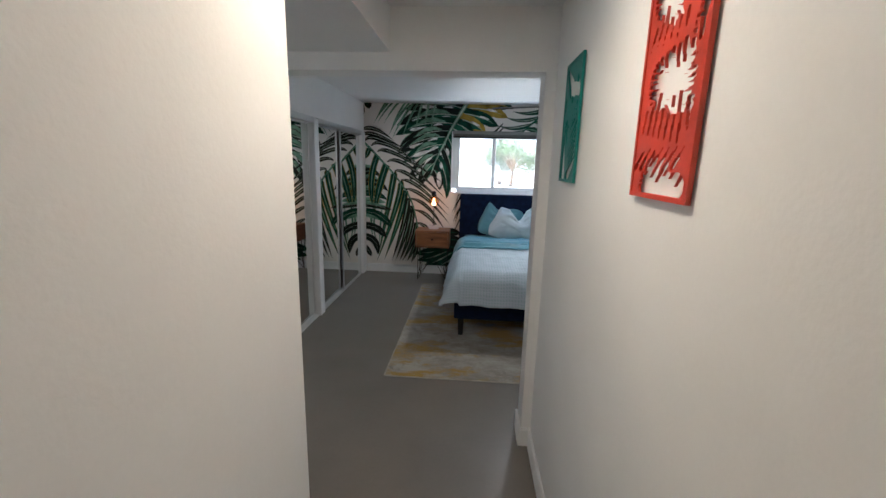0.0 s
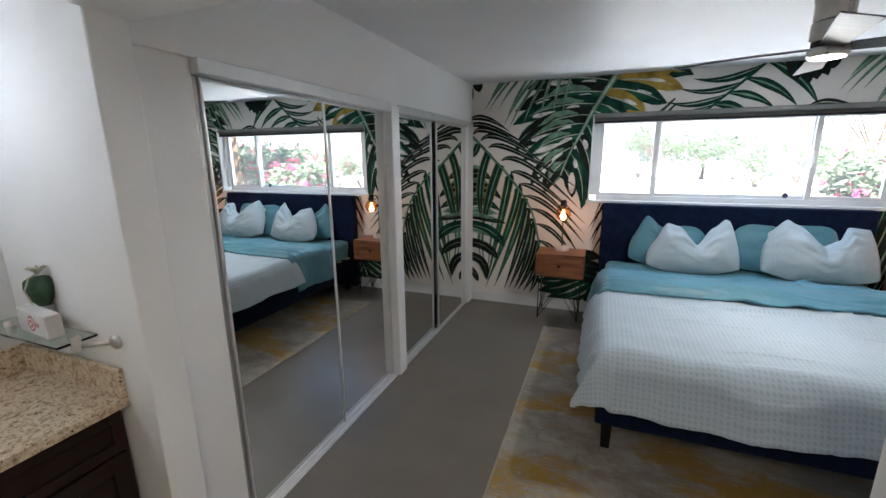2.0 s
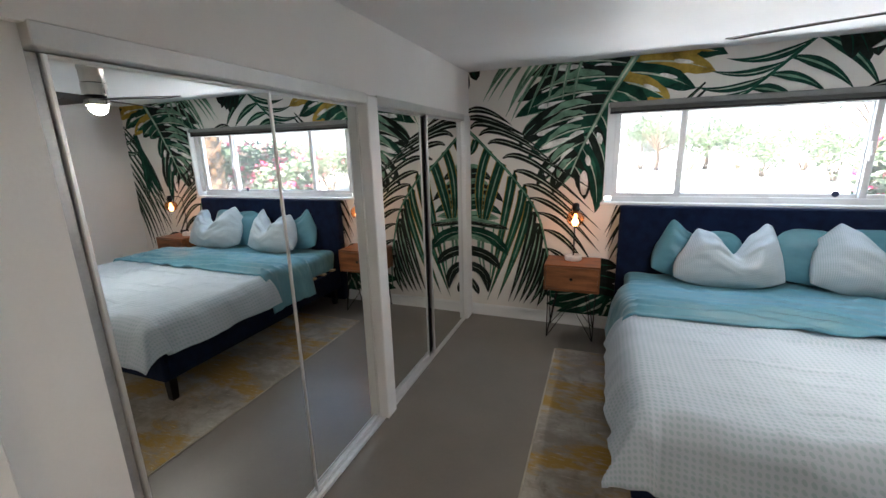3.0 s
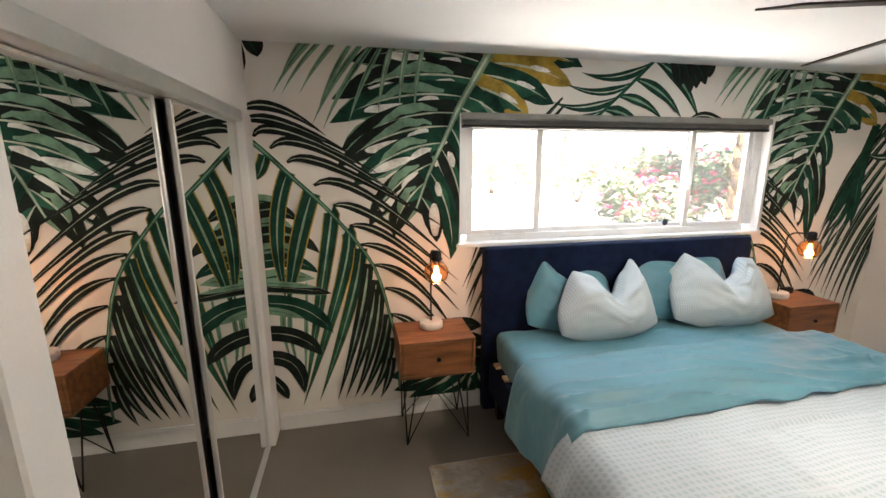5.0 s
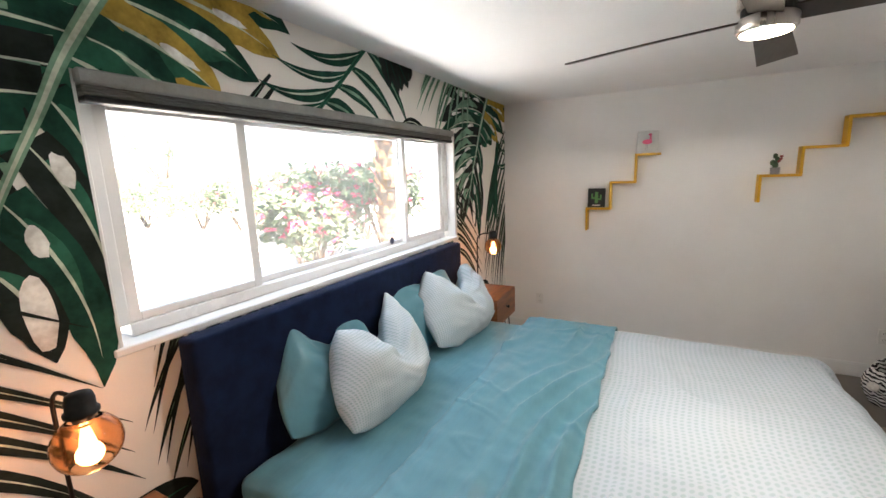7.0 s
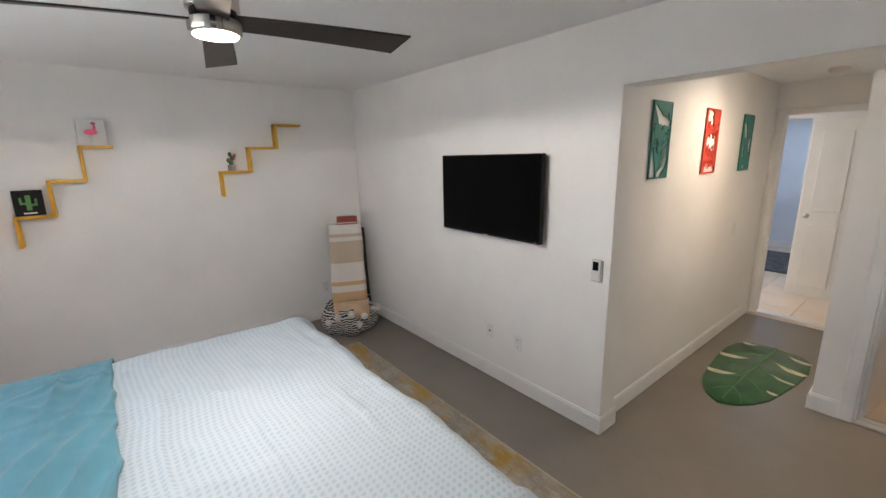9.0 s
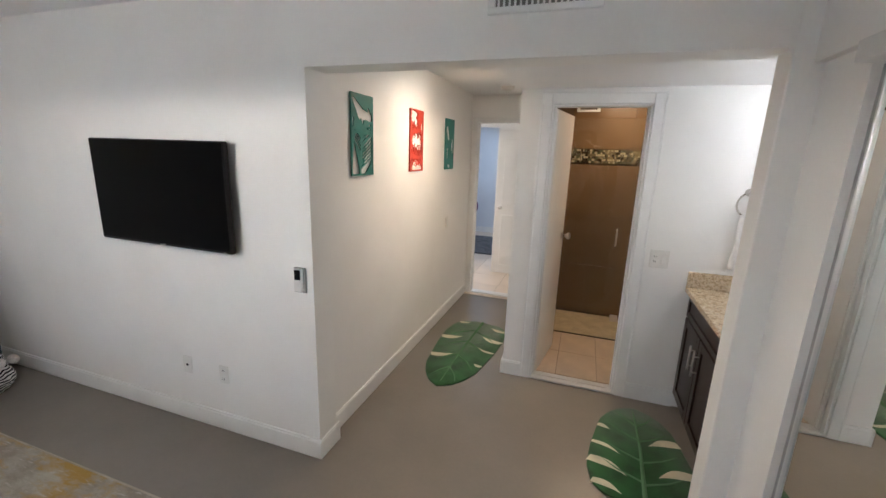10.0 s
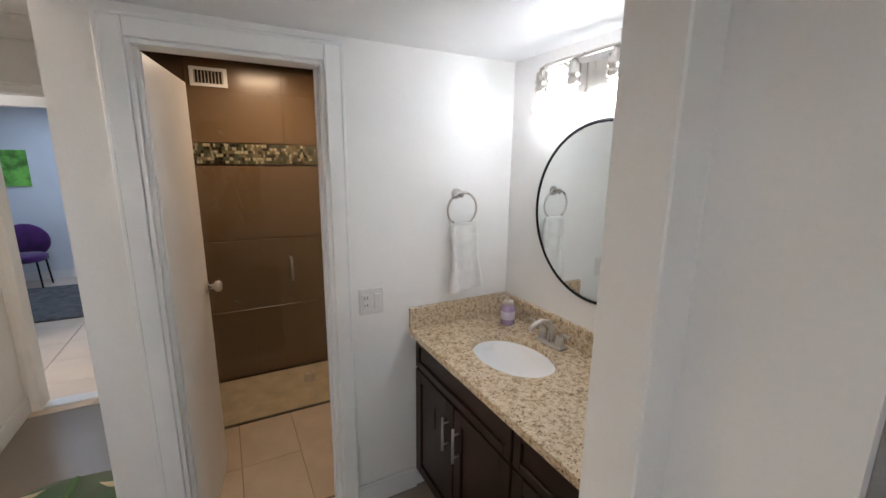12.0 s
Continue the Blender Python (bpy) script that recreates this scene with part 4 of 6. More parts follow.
table_lamp(pose(-0.408, 5.875, 0.69, 0, 0, 4))
table_lamp(pose(2.35, 5.88, 0.69, 0, 0, 38))
ob = thing("alarm_clock", "small rounded black clock on the nightstand", "clock", "", pose(2.50, 5.93, 0.69))
part("body", block(-0.055, 0.055, -0.02, 0.02, 0.0, 0.055, 0.014, segments=3), BLACK, ob, "", True)

# ---- ceiling fan ----
DARKWOOD = surface("dark_blade", (0.030, 0.022, 0.019), 0.4, tint=0.4, dark=0.6, scale=5, fine=60, stretch=(1, 10, 1))
fan_ob = thing("ceiling_fan", "brushed nickel ceiling fan with four dark blades and a lit disc", "ceiling fan", "", pose(0.912, 4.27, 0))
part("housing", lathe([(0.076, 2.262), (0.078, 2.27), (0.078, 2.345), (0.083, 2.349), (0.083, ZC)], 36), METAL, fan_ob, "", True)
part("motor", lathe([(0.079, 2.172), (0.081, 2.176), (0.081, 2.252), (0.079, 2.256)], 36), METAL, fan_ob, "", True)
part("neck", lathe([(0.070, 2.135), (0.070, 2.275)], 24), BLACK, fan_ob)
part("light_ring", lathe([(0.074, 2.100), (0.081, 2.106), (0.081, 2.138), (0.078, 2.142)], 36), METAL, fan_ob, "", True)
part("light_disc", lathe([(0.067, 2.096), (0.069, 2.101)], 32), glowing("warm_led", (1.0, 0.80, 0.58), 6.0), fan_ob, "lit warm white diffuser")
for k in range(4):
    bm = bmesh.new()
    rows = []
    for i in range(9):
        r = 0.068 + 0.56 * i / 8
        hw = 0.045 + 0.024 * i / 8
        skew = 0.035 * (i == 8)
        tw = radians(-13)
        zz = 2.142 - 0.012 * (i / 8) ** 2
        rows.append([bm.verts.new((r + (skew if s < 0 else 0), s * hw * math.cos(tw), zz + s * hw * math.sin(tw) + o)) for s, o in ((-1, 0.003), (1, 0.003), (1, -0.003), (-1, -0.003))])
    for a, b in zip(rows, rows[1:]):
        for i in range(4):
            bm.faces.new((a[i], a[(i + 1) % 4], b[(i + 1) % 4], b[i]))
    bm.faces.new(rows[0][::-1]), bm.faces.new(rows[-1])
    bmesh.ops.rotate(bm, verts=bm.verts, matrix=Matrix.Rotation(radians(-103 + 90 * k), 3, "Z"))
    part("blade", bm, DARKWOOD, fan_ob, "flat dark wooden blade with an angled tip")

# ---- television and wall fittings ----
SCREEN, _n, _l, _b = nodes("black_screen")
_b.inputs["Base Color"].default_value, _b.inputs["Roughness"].default_value = (0.002, 0.002, 0.0025, 1), 0.3
_b.inputs["Specular IOR Level"].default_value = 0.05
tv = thing("television", "slim black wall-mounted television, switched off", "television", "", pose(1.366, YS, 1.4235))
part("housing", block(-0.482, 0.482, 0.042, 0.078, -0.283, 0.283, 0.006), BLACK, tv)
part("screen", block(-0.474, 0.474, 0.0781, 0.080, -0.268, 0.277), SCREEN, tv, "glossy black screen")
part("wall_bracket", blocks((-0.2, 0.2, 0.0, 0.012, -0.16, 0.16), (-0.16, -0.13, 0.012, 0.042, -0.15, 0.15), (0.13, 0.16, 0.012, 0.042, -0.15, 0.15)), BLACK, tv)
part("badge", block(-0.02, 0.02, 0.078, 0.0815, -0.279, -0.274), METAL, tv, "small plain silver badge")
part("badge", block(-0.45, -0.43, 0.078, 0.0815, -0.279, -0.275), METAL, tv, "small plain silver badge")
PLASTIC = surface("white_plastic", (0.75, 0.74, 0.71), 0.4, tint=0.03, dark=0.93, scale=12)
remote = thing("fan_remote", "white fan remote with dark display in a wall cradle", "remote control", "", pose(0.523, YS, 1.035))
part("cradle", block(-0.034, 0.034, 0.0, 0.016, -0.066, 0.066, 0.005, segments=2), surface("grey_plastic", (0.42, 0.42, 0.41), 0.5), remote, "grey wall cradle")
part("body", block(-0.026, 0.026, 0.016, 0.030, -0.058, 0.068, 0.007, segments=2), PLASTIC, remote)
part("display", block(-0.018, 0.018, 0.0301, 0.0312, 0.006, 0.058, 0.0004), SCREEN, remote, "dark display")


def outlet(where, kind="duplex"):
    ob = thing("wall_outlet", "white duplex wall outlet in its cover plate" if kind == "duplex" else "white blank wall plate with a cable hole", "outlet", "", where)
    part("cover_plate", block(-0.036, 0.036, -0.006, 0.0, -0.057, 0.057, 0.003), PLASTIC, ob)
    for z in ((-0.026, 0.026) if kind == "duplex" else ()):
        sk = part("socket", block(-0.017, 0.017, -0.009, -0.005, z - 0.014, z + 0.014, 0.003), PLASTIC, ob)
        for x in (-0.006, 0.006):
            part("slot", block(x - 0.0012, x + 0.0012, -0.0094, -0.0088, z - 0.006, z + 0.006), BLACK, sk)
    if kind != "duplex":
        part("cable_hole", lathe([(0.008, 0), (0.008, 0.004)], 12, pose(0, -0.005, 0, 90)), BLACK, ob)
    return ob


outlet(pose(1.388, YS, 0.378, 0, 0, 180), "blank")
outlet(pose(1.104, YS, 0.37, 0, 0, 180))
outlet(pose(XE, 5.627, 0.364, 0, 0, -90))
outlet(pose(XE, 2.96, 0.35, 0, 0, -90))
vent = thing("wall_vent", "white slotted air vent above the wide opening", "air vent", "", pose(-0.585, YS, 2.262))
part("frame", blocks((-0.205, 0.205, 0, 0.012, -0.07, -0.045), (-0.205, 0.205, 0, 0.012, 0.045, 0.07), (-0.205, -0.175, 0, 0.012, -0.045, 0.045), (0.175, 0.205, 0, 0.012, -0.045, 0.045), bevel=0.003), TRIM, vent)
part("backing", block(-0.175, 0.175, 0.0005, 0.002, -0.045, 0.045), surface("vent_shadow", (0.20, 0.20, 0.19), 0.8), vent)
for k in range(17):
    x = -0.165 + k * 0.0206
    part("slat", block(x - 0.0035, x + 0.0035, 0.002, 0.009, -0.045, 0.045), TRIM, vent)

# ---- zigzag shelves ----
YELLOW = surface("yellow_lacquer", (0.70, 0.38, 0.015), 0.4, tint=0.06, dark=0.88, scale=7)


def zigzag(where, run, rise, label):
    """Boards that climb the wall in three steps; y runs along the wall, z up from the first tread."""
    ob = thing("zigzag_shelf", label, "wall shelf", "yellow zigzag shelves", where)
    t, d = 0.020, 0.10
    part("upright", block(-d, 0, -t, 0, -0.20, 0.0, 0.002), YELLOW, ob)
    for k in range(3):
        y, z = -run * k, rise * k
        part("tread", block(-d, 0, y - run, y, z, z + t, 0.002), YELLOW, ob)
        if k < 2:
            part("upright", block(-d, 0, y - run - t, y - run, z, z + rise + t, 0.002), YELLOW, ob)
    return ob


zigzag(pose(XE, 5.165, 1.325), 0.205, 0.240, "yellow lacquered zigzag shelf holding two small pictures")
zigzag(pose(XE, 3.85, 1.590), 0.247, 0.206, "yellow lacquered zigzag shelf holding a potted cactus")
ob = thing("cactus_picture", "small black framed picture of a green cactus", "picture", "", pose(XE - 0.055, 5.075, 1.338, 0, 6, 0))
part("frame", block(-0.01, 0.01, -0.078, 0.078, 0, 0.185, 0.003), BLACK, ob)
PG = surface("print_green", (0.10, 0.30, 0.07), 0.6)
part("print", blocks((-0.0115, -0.0101, -0.014, 0.014, 0.045, 0.150), (-0.0115, -0.0101, 0.014, 0.045, 0.085, 0.10), (-0.0115, -0.0101, 0.032, 0.046, 0.10, 0.135), (-0.0115, -0.0101, -0.045, -0.014, 0.075, 0.09), (-0.0115, -0.0101, -0.046, -0.032, 0.09, 0.125)), PG, ob, "painted green cactus")
part("caption", block(-0.0115, -0.0101, -0.035, 0.035, 0.02, 0.03), PLASTIC, ob, "line of unreadable white lettering")
ob = thing("flamingo_picture", "small white canvas with a pink wading bird", "picture", "", pose(XE - 0.06, 4.66, 1.818, 0, 9, 0))
part("canvas", block(-0.008, 0.008, -0.085, 0.085, 0, 0.20, 0.003), PLASTIC, ob)
PINK = surface("print_pink", (0.75, 0.10, 0.22), 0.6)
bird = lathe([(0.0005, 0), (0.0005, 0.0012)], 4)
bird.clear()
for cy, cz, ry, rz in ((0.004, 0.105, 0.040, 0.022), (-0.022, 0.135, 0.008, 0.03), (-0.018, 0.168, 0.015, 0.010)):
    vs = [bird.verts.new((-0.0092, cy + ry * math.cos(math.tau * k / 16), cz + rz * math.sin(math.tau * k / 16))) for k in range(16)]
    bird.faces.new(vs)
part("bird", bird, PINK, ob, "flat pink bird shape")
part("legs", blocks((-0.0095, -0.0085, 0.0, 0.003, 0.03, 0.085), (-0.0095, -0.0085, 0.012, 0.015, 0.03, 0.085)), surface("print_grey", (0.4, 0.36, 0.36), 0.6), ob)
ob = thing("potted_cactus", "small potted cactus with red blooms on the shelf", "plant", "", pose(XE - 0.05, 3.745, 1.603))
part("pot", lathe([(0.026, 0), (0.03, 0.004), (0.033, 0.058), (0.03, 0.06)], 16), surface("concrete_pot", (0.30, 0.29, 0.28), 0.8), ob, "grey concrete pot", True)
DARKGREEN = surface("cactus_green", (0.03, 0.07, 0.03), 0.6, tint=0.4, dark=0.6, scale=40)
for dx, dy, z, r in ((0, 0, 0.075, 0.022), (0.003, 0.018, 0.098, 0.019), (0, -0.012, 0.118, 0.02), (0.002, 0.004, 0.15, 0.017)):
    part("pad", lathe([(r * math.sin(a) * 0.9, z + r * 1.2 * -math.cos(a)) for a in np.linspace(0.15, 3.0, 8)], 10, pose(dx, dy, 0)), DARKGREEN, ob, "", True)
for dy, z in ((-0.028, 0.125), (-0.018, 0.108), (-0.032, 0.145)):
    part("bloom", lathe([(0.004, z - 0.01), (0.012, z - 0.002), (0.010, z + 0.008)], 8, pose(-0.012, dy, 0)), surface("bloom_red", (0.30, 0.02, 0.03), 0.6), ob, "dark red bloom")

# ---- corner basket with rolled blankets ----


def striped(name, stops, axis=2, scale=1.0, bend=0.0, hard=True):
    """Woven bands along one axis of the thing."""
    m, n, l, b = nodes(name)
    co, sep, ramp = n.new("ShaderNodeTexCoord"), n.new("ShaderNodeSeparateXYZ"), n.new("ShaderNodeValToRGB")
    l.new(co.outputs["Object"], sep.inputs[0])
    mul = n.new("ShaderNodeMath")
    mul.operation, mul.inputs[1].default_value = "MULTIPLY", scale
    l.new(sep.outputs[axis], mul.inputs[0])
    l.new(mul.outputs[0], ramp.inputs[0])
    ramp.color_ramp.interpolation = "CONSTANT"
    for k, (at, c) in enumerate(stops):
        e = ramp.color_ramp.elements[k] if k < 2 else ramp.color_ramp.elements.new(at)
        e.position, e.color = at, (*c, 1)
    l.new(ramp.outputs[0], b.inputs["Base Color"])
    b.inputs["Roughness"].default_value, b.inputs["Sheen Weight"].default_value = 0.95, 0.3
    bp, ns = n.new("ShaderNodeBump"), n.new("ShaderNodeTexNoise")
    ns.inputs["Scale"].default_value = 180
    l.new(co.outputs["Object"], ns.inputs[0]), l.new(ns.outputs[0], bp.inputs["Height"])
    bp.inputs["Strength"].default_value, bp.inputs["Distance"].default_value = 0.5, 0.005
    l.new(bp.outputs[0], b.inputs["Normal"])
    return m


def zebra():
    m, n, l, b = nodes("zebra_weave")
    co, w, r = n.new("ShaderNodeTexCoord"), n.new("ShaderNodeTexWave"), n.new("ShaderNodeValToRGB")
    w.bands_direction = "Z"
    w.inputs["Scale"].default_value, w.inputs["Distortion"].default_value, w.inputs["Detail"].default_value, w.inputs["Detail Scale"].default_value = 13.0, 6.0, 1.0, 1.4
    l.new(co.outputs["Object"], w.inputs[0]), l.new(w.outputs[0], r.inputs[0])
    r.color_ramp.elements[0].position, r.color_ramp.elements[1].position = 0.47, 0.53
    r.color_ramp.elements[0].color, r.color_ramp.elements[1].color = (0.012, 0.012, 0.014, 1), (0.66, 0.65, 0.63, 1)
    l.new(r.outputs[0], b.inputs["Base Color"])
    b.inputs["Roughness"].default_value = 0.95
    return m


CREAM, TAN, SAND = (0.68, 0.65, 0.60), (0.58, 0.38, 0.20), (0.52, 0.43, 0.31)
THROW = striped("banded_throw", ((0.0, TAN), (0.30, CREAM), (0.36, TAN), (0.40, CREAM), (0.58, SAND), (0.79, CREAM), (0.83, SAND), (0.86, CREAM), (0.97, TAN)), 2, 1.0)
ZEBRA = zebra()
WOOL = surface("pompom_wool", (0.68, 0.65, 0.61), 0.95, tint=0.05, dark=0.8, scale=60, fine=300, bump=0.8)
basket = thing("blanket_basket", "zebra-striped basket with pompoms in the room's corner", "basket", "", pose(2.99, 2.90, 0))
bm = bmesh.new()
rings = []
for j in range(9):
    z = 0.26 * j / 8
    ring = []
    for i in range(40):
        a = math.tau * i / 40
        r = (0.225 + 0.045 * math.sin(math.pi * min(1, z / 0.24)) + 0.018 * math.sin(5 * a + 7 * z) + 0.02 * noise.noise(Vector((math.cos(a) * 2, math.sin(a) * 2, z * 8))))
        ring.append(bm.verts.new((r * math.cos(a), r * math.sin(a), z + (0.02 * math.sin(3 * a) if j == 8 else 0))))
    rings.append(ring)
for j in range(3):
    rings.append([bm.verts.new((v.co.x * (0.92 - 0.1 * j), v.co.y * (0.92 - 0.1 * j), v.co.z - 0.02 - 0.05 * j)) for v in rings[8]])
for a, b in zip(rings, rings[1:]):
    for i in range(40):
        bm.faces.new((a[i], a[(i + 1) % 40], b[(i + 1) % 40], b[i]))
bm.faces.new(rings[0][::-1])
part("bowl", bm, ZEBRA, basket, "", True)
for k, (a, z) in enumerate(((2.3, 0.215), (2.75, 0.24), (3.2, 0.20), (3.6, 0.235), (1.9, 0.15), (3.0, 0.13), (4.1, 0.2))):
    bm = bmesh.new()
    bmesh.ops.create_icosphere(bm, subdivisions=2, radius=0.034)
    for v in bm.verts:
        v.co *= 1 + 0.16 * noise.noise(v.co * 60 + Vector((k, 0, 0)))
    bmesh.ops.translate(bm, verts=bm.verts, vec=(0.285 * math.cos(a), 0.285 * math.sin(a), z))
    part("pompom", bm, WOOL, basket, "fluffy cream pompom")


def rolled(name, label, material, where, w, d, h, lean, seed):
    """A folded blanket standing on end, leaning back into the corner."""
    bm = bmesh.new()
    rows = []
    for j in range(20):
        t = j / 19
        z = h * t
        row = []
        for i in range(20):
            a = math.tau * i / 20
            c, s = math.cos(a), math.sin(a)
            x = w / 2 * math.copysign(abs(c) ** 0.55, c) * (1 - 0.06 * t)
            y = d / 2 * math.copysign(abs(s) ** 0.55, s)
            n1 = noise.noise(Vector((c * 1.5, s * 1.5, z * 4 + seed)))
            row.append(bm.verts.new((x * (1 + 0.05 * n1), y * (1 + 0.12 * n1) + lean * t ** 1.5, z)))
        rows.append(row)
    for a, b in zip(rows, rows[1:]):
        for i in range(20):
            bm.faces.new((a[i], a[(i + 1) % 20], b[(i + 1) % 20], b[i]))
    bm.faces.new(rows[0][::-1]), bm.faces.new(rows[-1])
    ob = tagged(link(name, bm, material, None, "", True), label, "blanket", "blankets in the basket")
    ob.matrix_world = where
    return ob


throw = rolled("throw_blanket", "folded cream and tan banded throw standing in the basket", THROW, pose(2.97, 2.89, 0.09, 0, 0, -113), 0.35, 0.12, 0.95, 0.24, 1)
flap = bmesh.new()
rows = []
for j in range(9):
    t = j / 8
    rows.append([flap.verts.new((-0.165 + 0.33 * i / 8, -0.055 - 0.17 * math.sin(t * 1.5) + 0.010 * math.sin(5 * i + 3 * t), 0.20 + 0.03 * math.sin(math.pi * t) - 0.13 * t * t - 0.02 * math.sin(i * 0.8) * t)) for i in range(9)])
for a, b in zip(rows, rows[1:]):
    for i in range(8):
        flap.faces.new((a[i], a[i + 1], b[i + 1], b[i]))
flap = part("folded_end", flap, surface("tan_throw_end", (0.58, 0.40, 0.24), 0.95, bump=0.4, sheen=0.3), throw, "tan end folded over the basket's rim", True)
flap.modifiers.new("thickness", "SOLIDIFY").thickness = 0.012
rolled("patterned_blanket", "folded black blanket with white dashes behind a throw", striped("dashed_black", ((0.0, (0.015, 0.015, 0.016)), (0.30, (0.5, 0.5, 0.48)), (0.33, (0.015, 0.015, 0.016)), (0.62, (0.5, 0.5, 0.48)), (0.65, (0.015, 0.015, 0.016))), 2, 3.1), pose(3.03, 2.80, 0.10, 0, 0, -113), 0.31, 0.08, 0.88, 0.24, 4)
rolled("red_blanket", "rolled brick-red and cream patterned blanket on top", striped("red_weave", ((0.0, (0.30, 0.06, 0.04)), (0.3, CREAM), (0.42, (0.30, 0.06, 0.04)), (0.7, CREAM), (0.78, (0.30, 0.06, 0.04))), 2, 9.0), pose(3.20, 2.76, 0.975, 0, 0, -113), 0.22, 0.12, 0.14, 0.0, 7)

# ---- cut-out wall art in the hall ----
ART_TEAL = surface("teal_lacquer", (0.012, 0.17, 0.145), 0.45, tint=0.15, dark=0.8, scale=10)
ART_RED = surface("red_lacquer", (0.52, 0.045, 0.022), 0.45, tint=0.12, dark=0.8, scale=10)


def art_panel(name, label, material, y0, y1, z0, z1, openings, blades=(), slots=()):
    """A thin painted sheet with leaf-shaped openings cut through it, a little off the wall."""
    ob = thing(name, label, "wall art", "cut-out leaf panels in the hall", pose(HE - 0.004, y0, z0))
    w, h, f = y1 - y0, z1 - z0, 0.010
    part("frame", blocks((-0.010, 0, 0, w, 0, f), (-0.010, 0, 0, w, h - f, h), (-0.010, 0, 0, f, f, h - f), (-0.010, 0, w - f, w, f, h - f)), material, ob)
    cell = 0.0045
    nu, nv = int((w - 2 * f) / cell), int((h - 2 * f) / cell)
    bm, verts = bmesh.new(), {}

    def vert(i, j):
        if (i, j) not in verts:
            verts[i, j] = bm.verts.new((-0.008, f + (w - 2 * f) * i / nu, f + (h - 2 * f) * j / nv))
        return verts[i, j]

    for i in range(nu):
        for j in range(nv):
            p = Vector((w - f - (w - 2 * f) * (i + 0.5) / nu, h - f - (h - 2 * f) * (j + 0.5) / nv))
            cut = False
            for shapes, value in ((openings, True), (blades, False), (slots, True)):
                for a, b, r0, r1 in shapes:
                    a, b = Vector((a[0] * w, a[1] * h)), Vector((b[0] * w, b[1] * h))
                    d = b - a
                    t = max(0, min(1, (p - a).dot(d) / max(1e-9, d.length_squared)))
                    if (p - a - d * t).length < r0 + (r1 - r0) * t:
                        cut = value
                        break
            if not cut:
                bm.faces.new((vert(i, j), vert(i + 1, j), vert(i + 1, j + 1), vert(i, j + 1)))
    edge = [v for v in bm.verts if v.is_boundary and f * 1.02 < v.co.y < w - f * 1.02 and f * 1.02 < v.co.z < h - f * 1.02]
    for _ in range(3):
        bmesh.ops.smooth_vert(bm, verts=edge, factor=0.5, use_axis_y=True, use_axis_z=True)
    ext = bmesh.ops.extrude_face_region(bm, geom=bm.faces[:])
    for v in ext["geom"]:
        if isinstance(v, bmesh.types.BMVert):
            v.co.x = -0.002
    bmesh.ops.recalc_face_normals(bm, faces=bm.faces)
    part("leaf_fretwork", bm, material, ob, "leaf shapes cut through a thin painted sheet")


slashes = [((0.50 - 0.012 * k, 0.66 + 0.045 * k), (0.90, 0.52 + 0.047 * k), 0.0015, 0.0062) for k in range(7)]
slits = [((0.40, 0.54 + 0.045 * k), (0.16 + 0.02 * (k % 2), 0.44 + 0.04 * k), 0.0024, 0.0042) for k in range(4)] + [((0.48, 0.50 + 0.04 * k), (0.86, 0.36 + 0.05 * k), 0.001, 0.0045) for k in range(3)]
teal_open = [((0.12, 0.07), (0.42, 0.22), 0.010, 0.034), ((0.42, 0.23), (0.90, 0.27), 0.034, 0.018), ((0.50, 0.25), (0.55, 0.37), 0.022, 0.004), ((0.78, 0.16), (0.86, 0.26), 0.006, 0.020),
             ((0.13, 0.60), (0.17, 0.80), 0.004, 0.024), ((0.17, 0.80), (0.20, 0.95), 0.026, 0.036), ((0.52, 0.95), (0.78, 0.86), 0.022, 0.016), ((0.78, 0.86), (0.90, 0.80), 0.014, 0.004), ((0.10, 0.30), (0.09, 0.40), 0.006, 0.002)]
teal_leaf = [((0.40 + 0.11 * k, 0.02), (0.45 + 0.09 * k, 0.16 + 0.02 * (k % 2)), 0.012, 0.0015) for k in range(5)]
teal_leaf += [((0.20 + 0.12 * k, 0.46), (0.26 + 0.10 * k, 0.285 + 0.02 * (k % 2)), 0.013, 0.0015) for k in range(6)]
teal_leaf += [((0.95, 0.98), (0.70 + 0.08 * k, 0.90 - 0.02 * k), 0.008, 0.001) for k in range(3)]
art_panel("wall_art", "teal cut-out panel of palm leaves on the hall wall", ART_TEAL, 1.783, 2.038, 1.537, 2.003, teal_open + slashes + slits, teal_leaf)
red_open = [((0.34, 0.50), (0.72, 0.50), 0.050, 0.048), ((0.46, 0.44), (0.75, 0.42), 0.030, 0.028), ((0.60, 0.57), (0.86, 0.61), 0.032, 0.014), ((0.24, 0.13), (0.46, 0.21), 0.042, 0.032), ((0.18, 0.05), (0.50, 0.08), 0.018, 0.014),
            ((0.90, 0.24), (0.84, 0.36), 0.014, 0.020), ((0.28, 0.935), (0.84, 0.935), 0.028, 0.024), ((0.38, 0.87), (0.56, 0.90), 0.026, 0.030)]
red_leaf = []
for k in range(8):
    wob = 0.03 * math.sin(2.3 * k)
    red_leaf += [((0.0, 0.40 + 0.028 * k), (0.30 + wob, 0.43 + 0.022 * k), 0.0075, 0.001), ((0.06 + 0.12 * k, 0.70 + 0.01 * k), (0.16 + 0.11 * k, 0.555 + wob), 0.0085, 0.001),
                 ((0.24 + 0.10 * k, 0.33), (0.34 + 0.085 * k, 0.445 + wob), 0.0075, 0.001), ((1.0, 0.40 + 0.03 * k), (0.76 + wob, 0.45 + 0.024 * k), 0.0075, 0.001)]
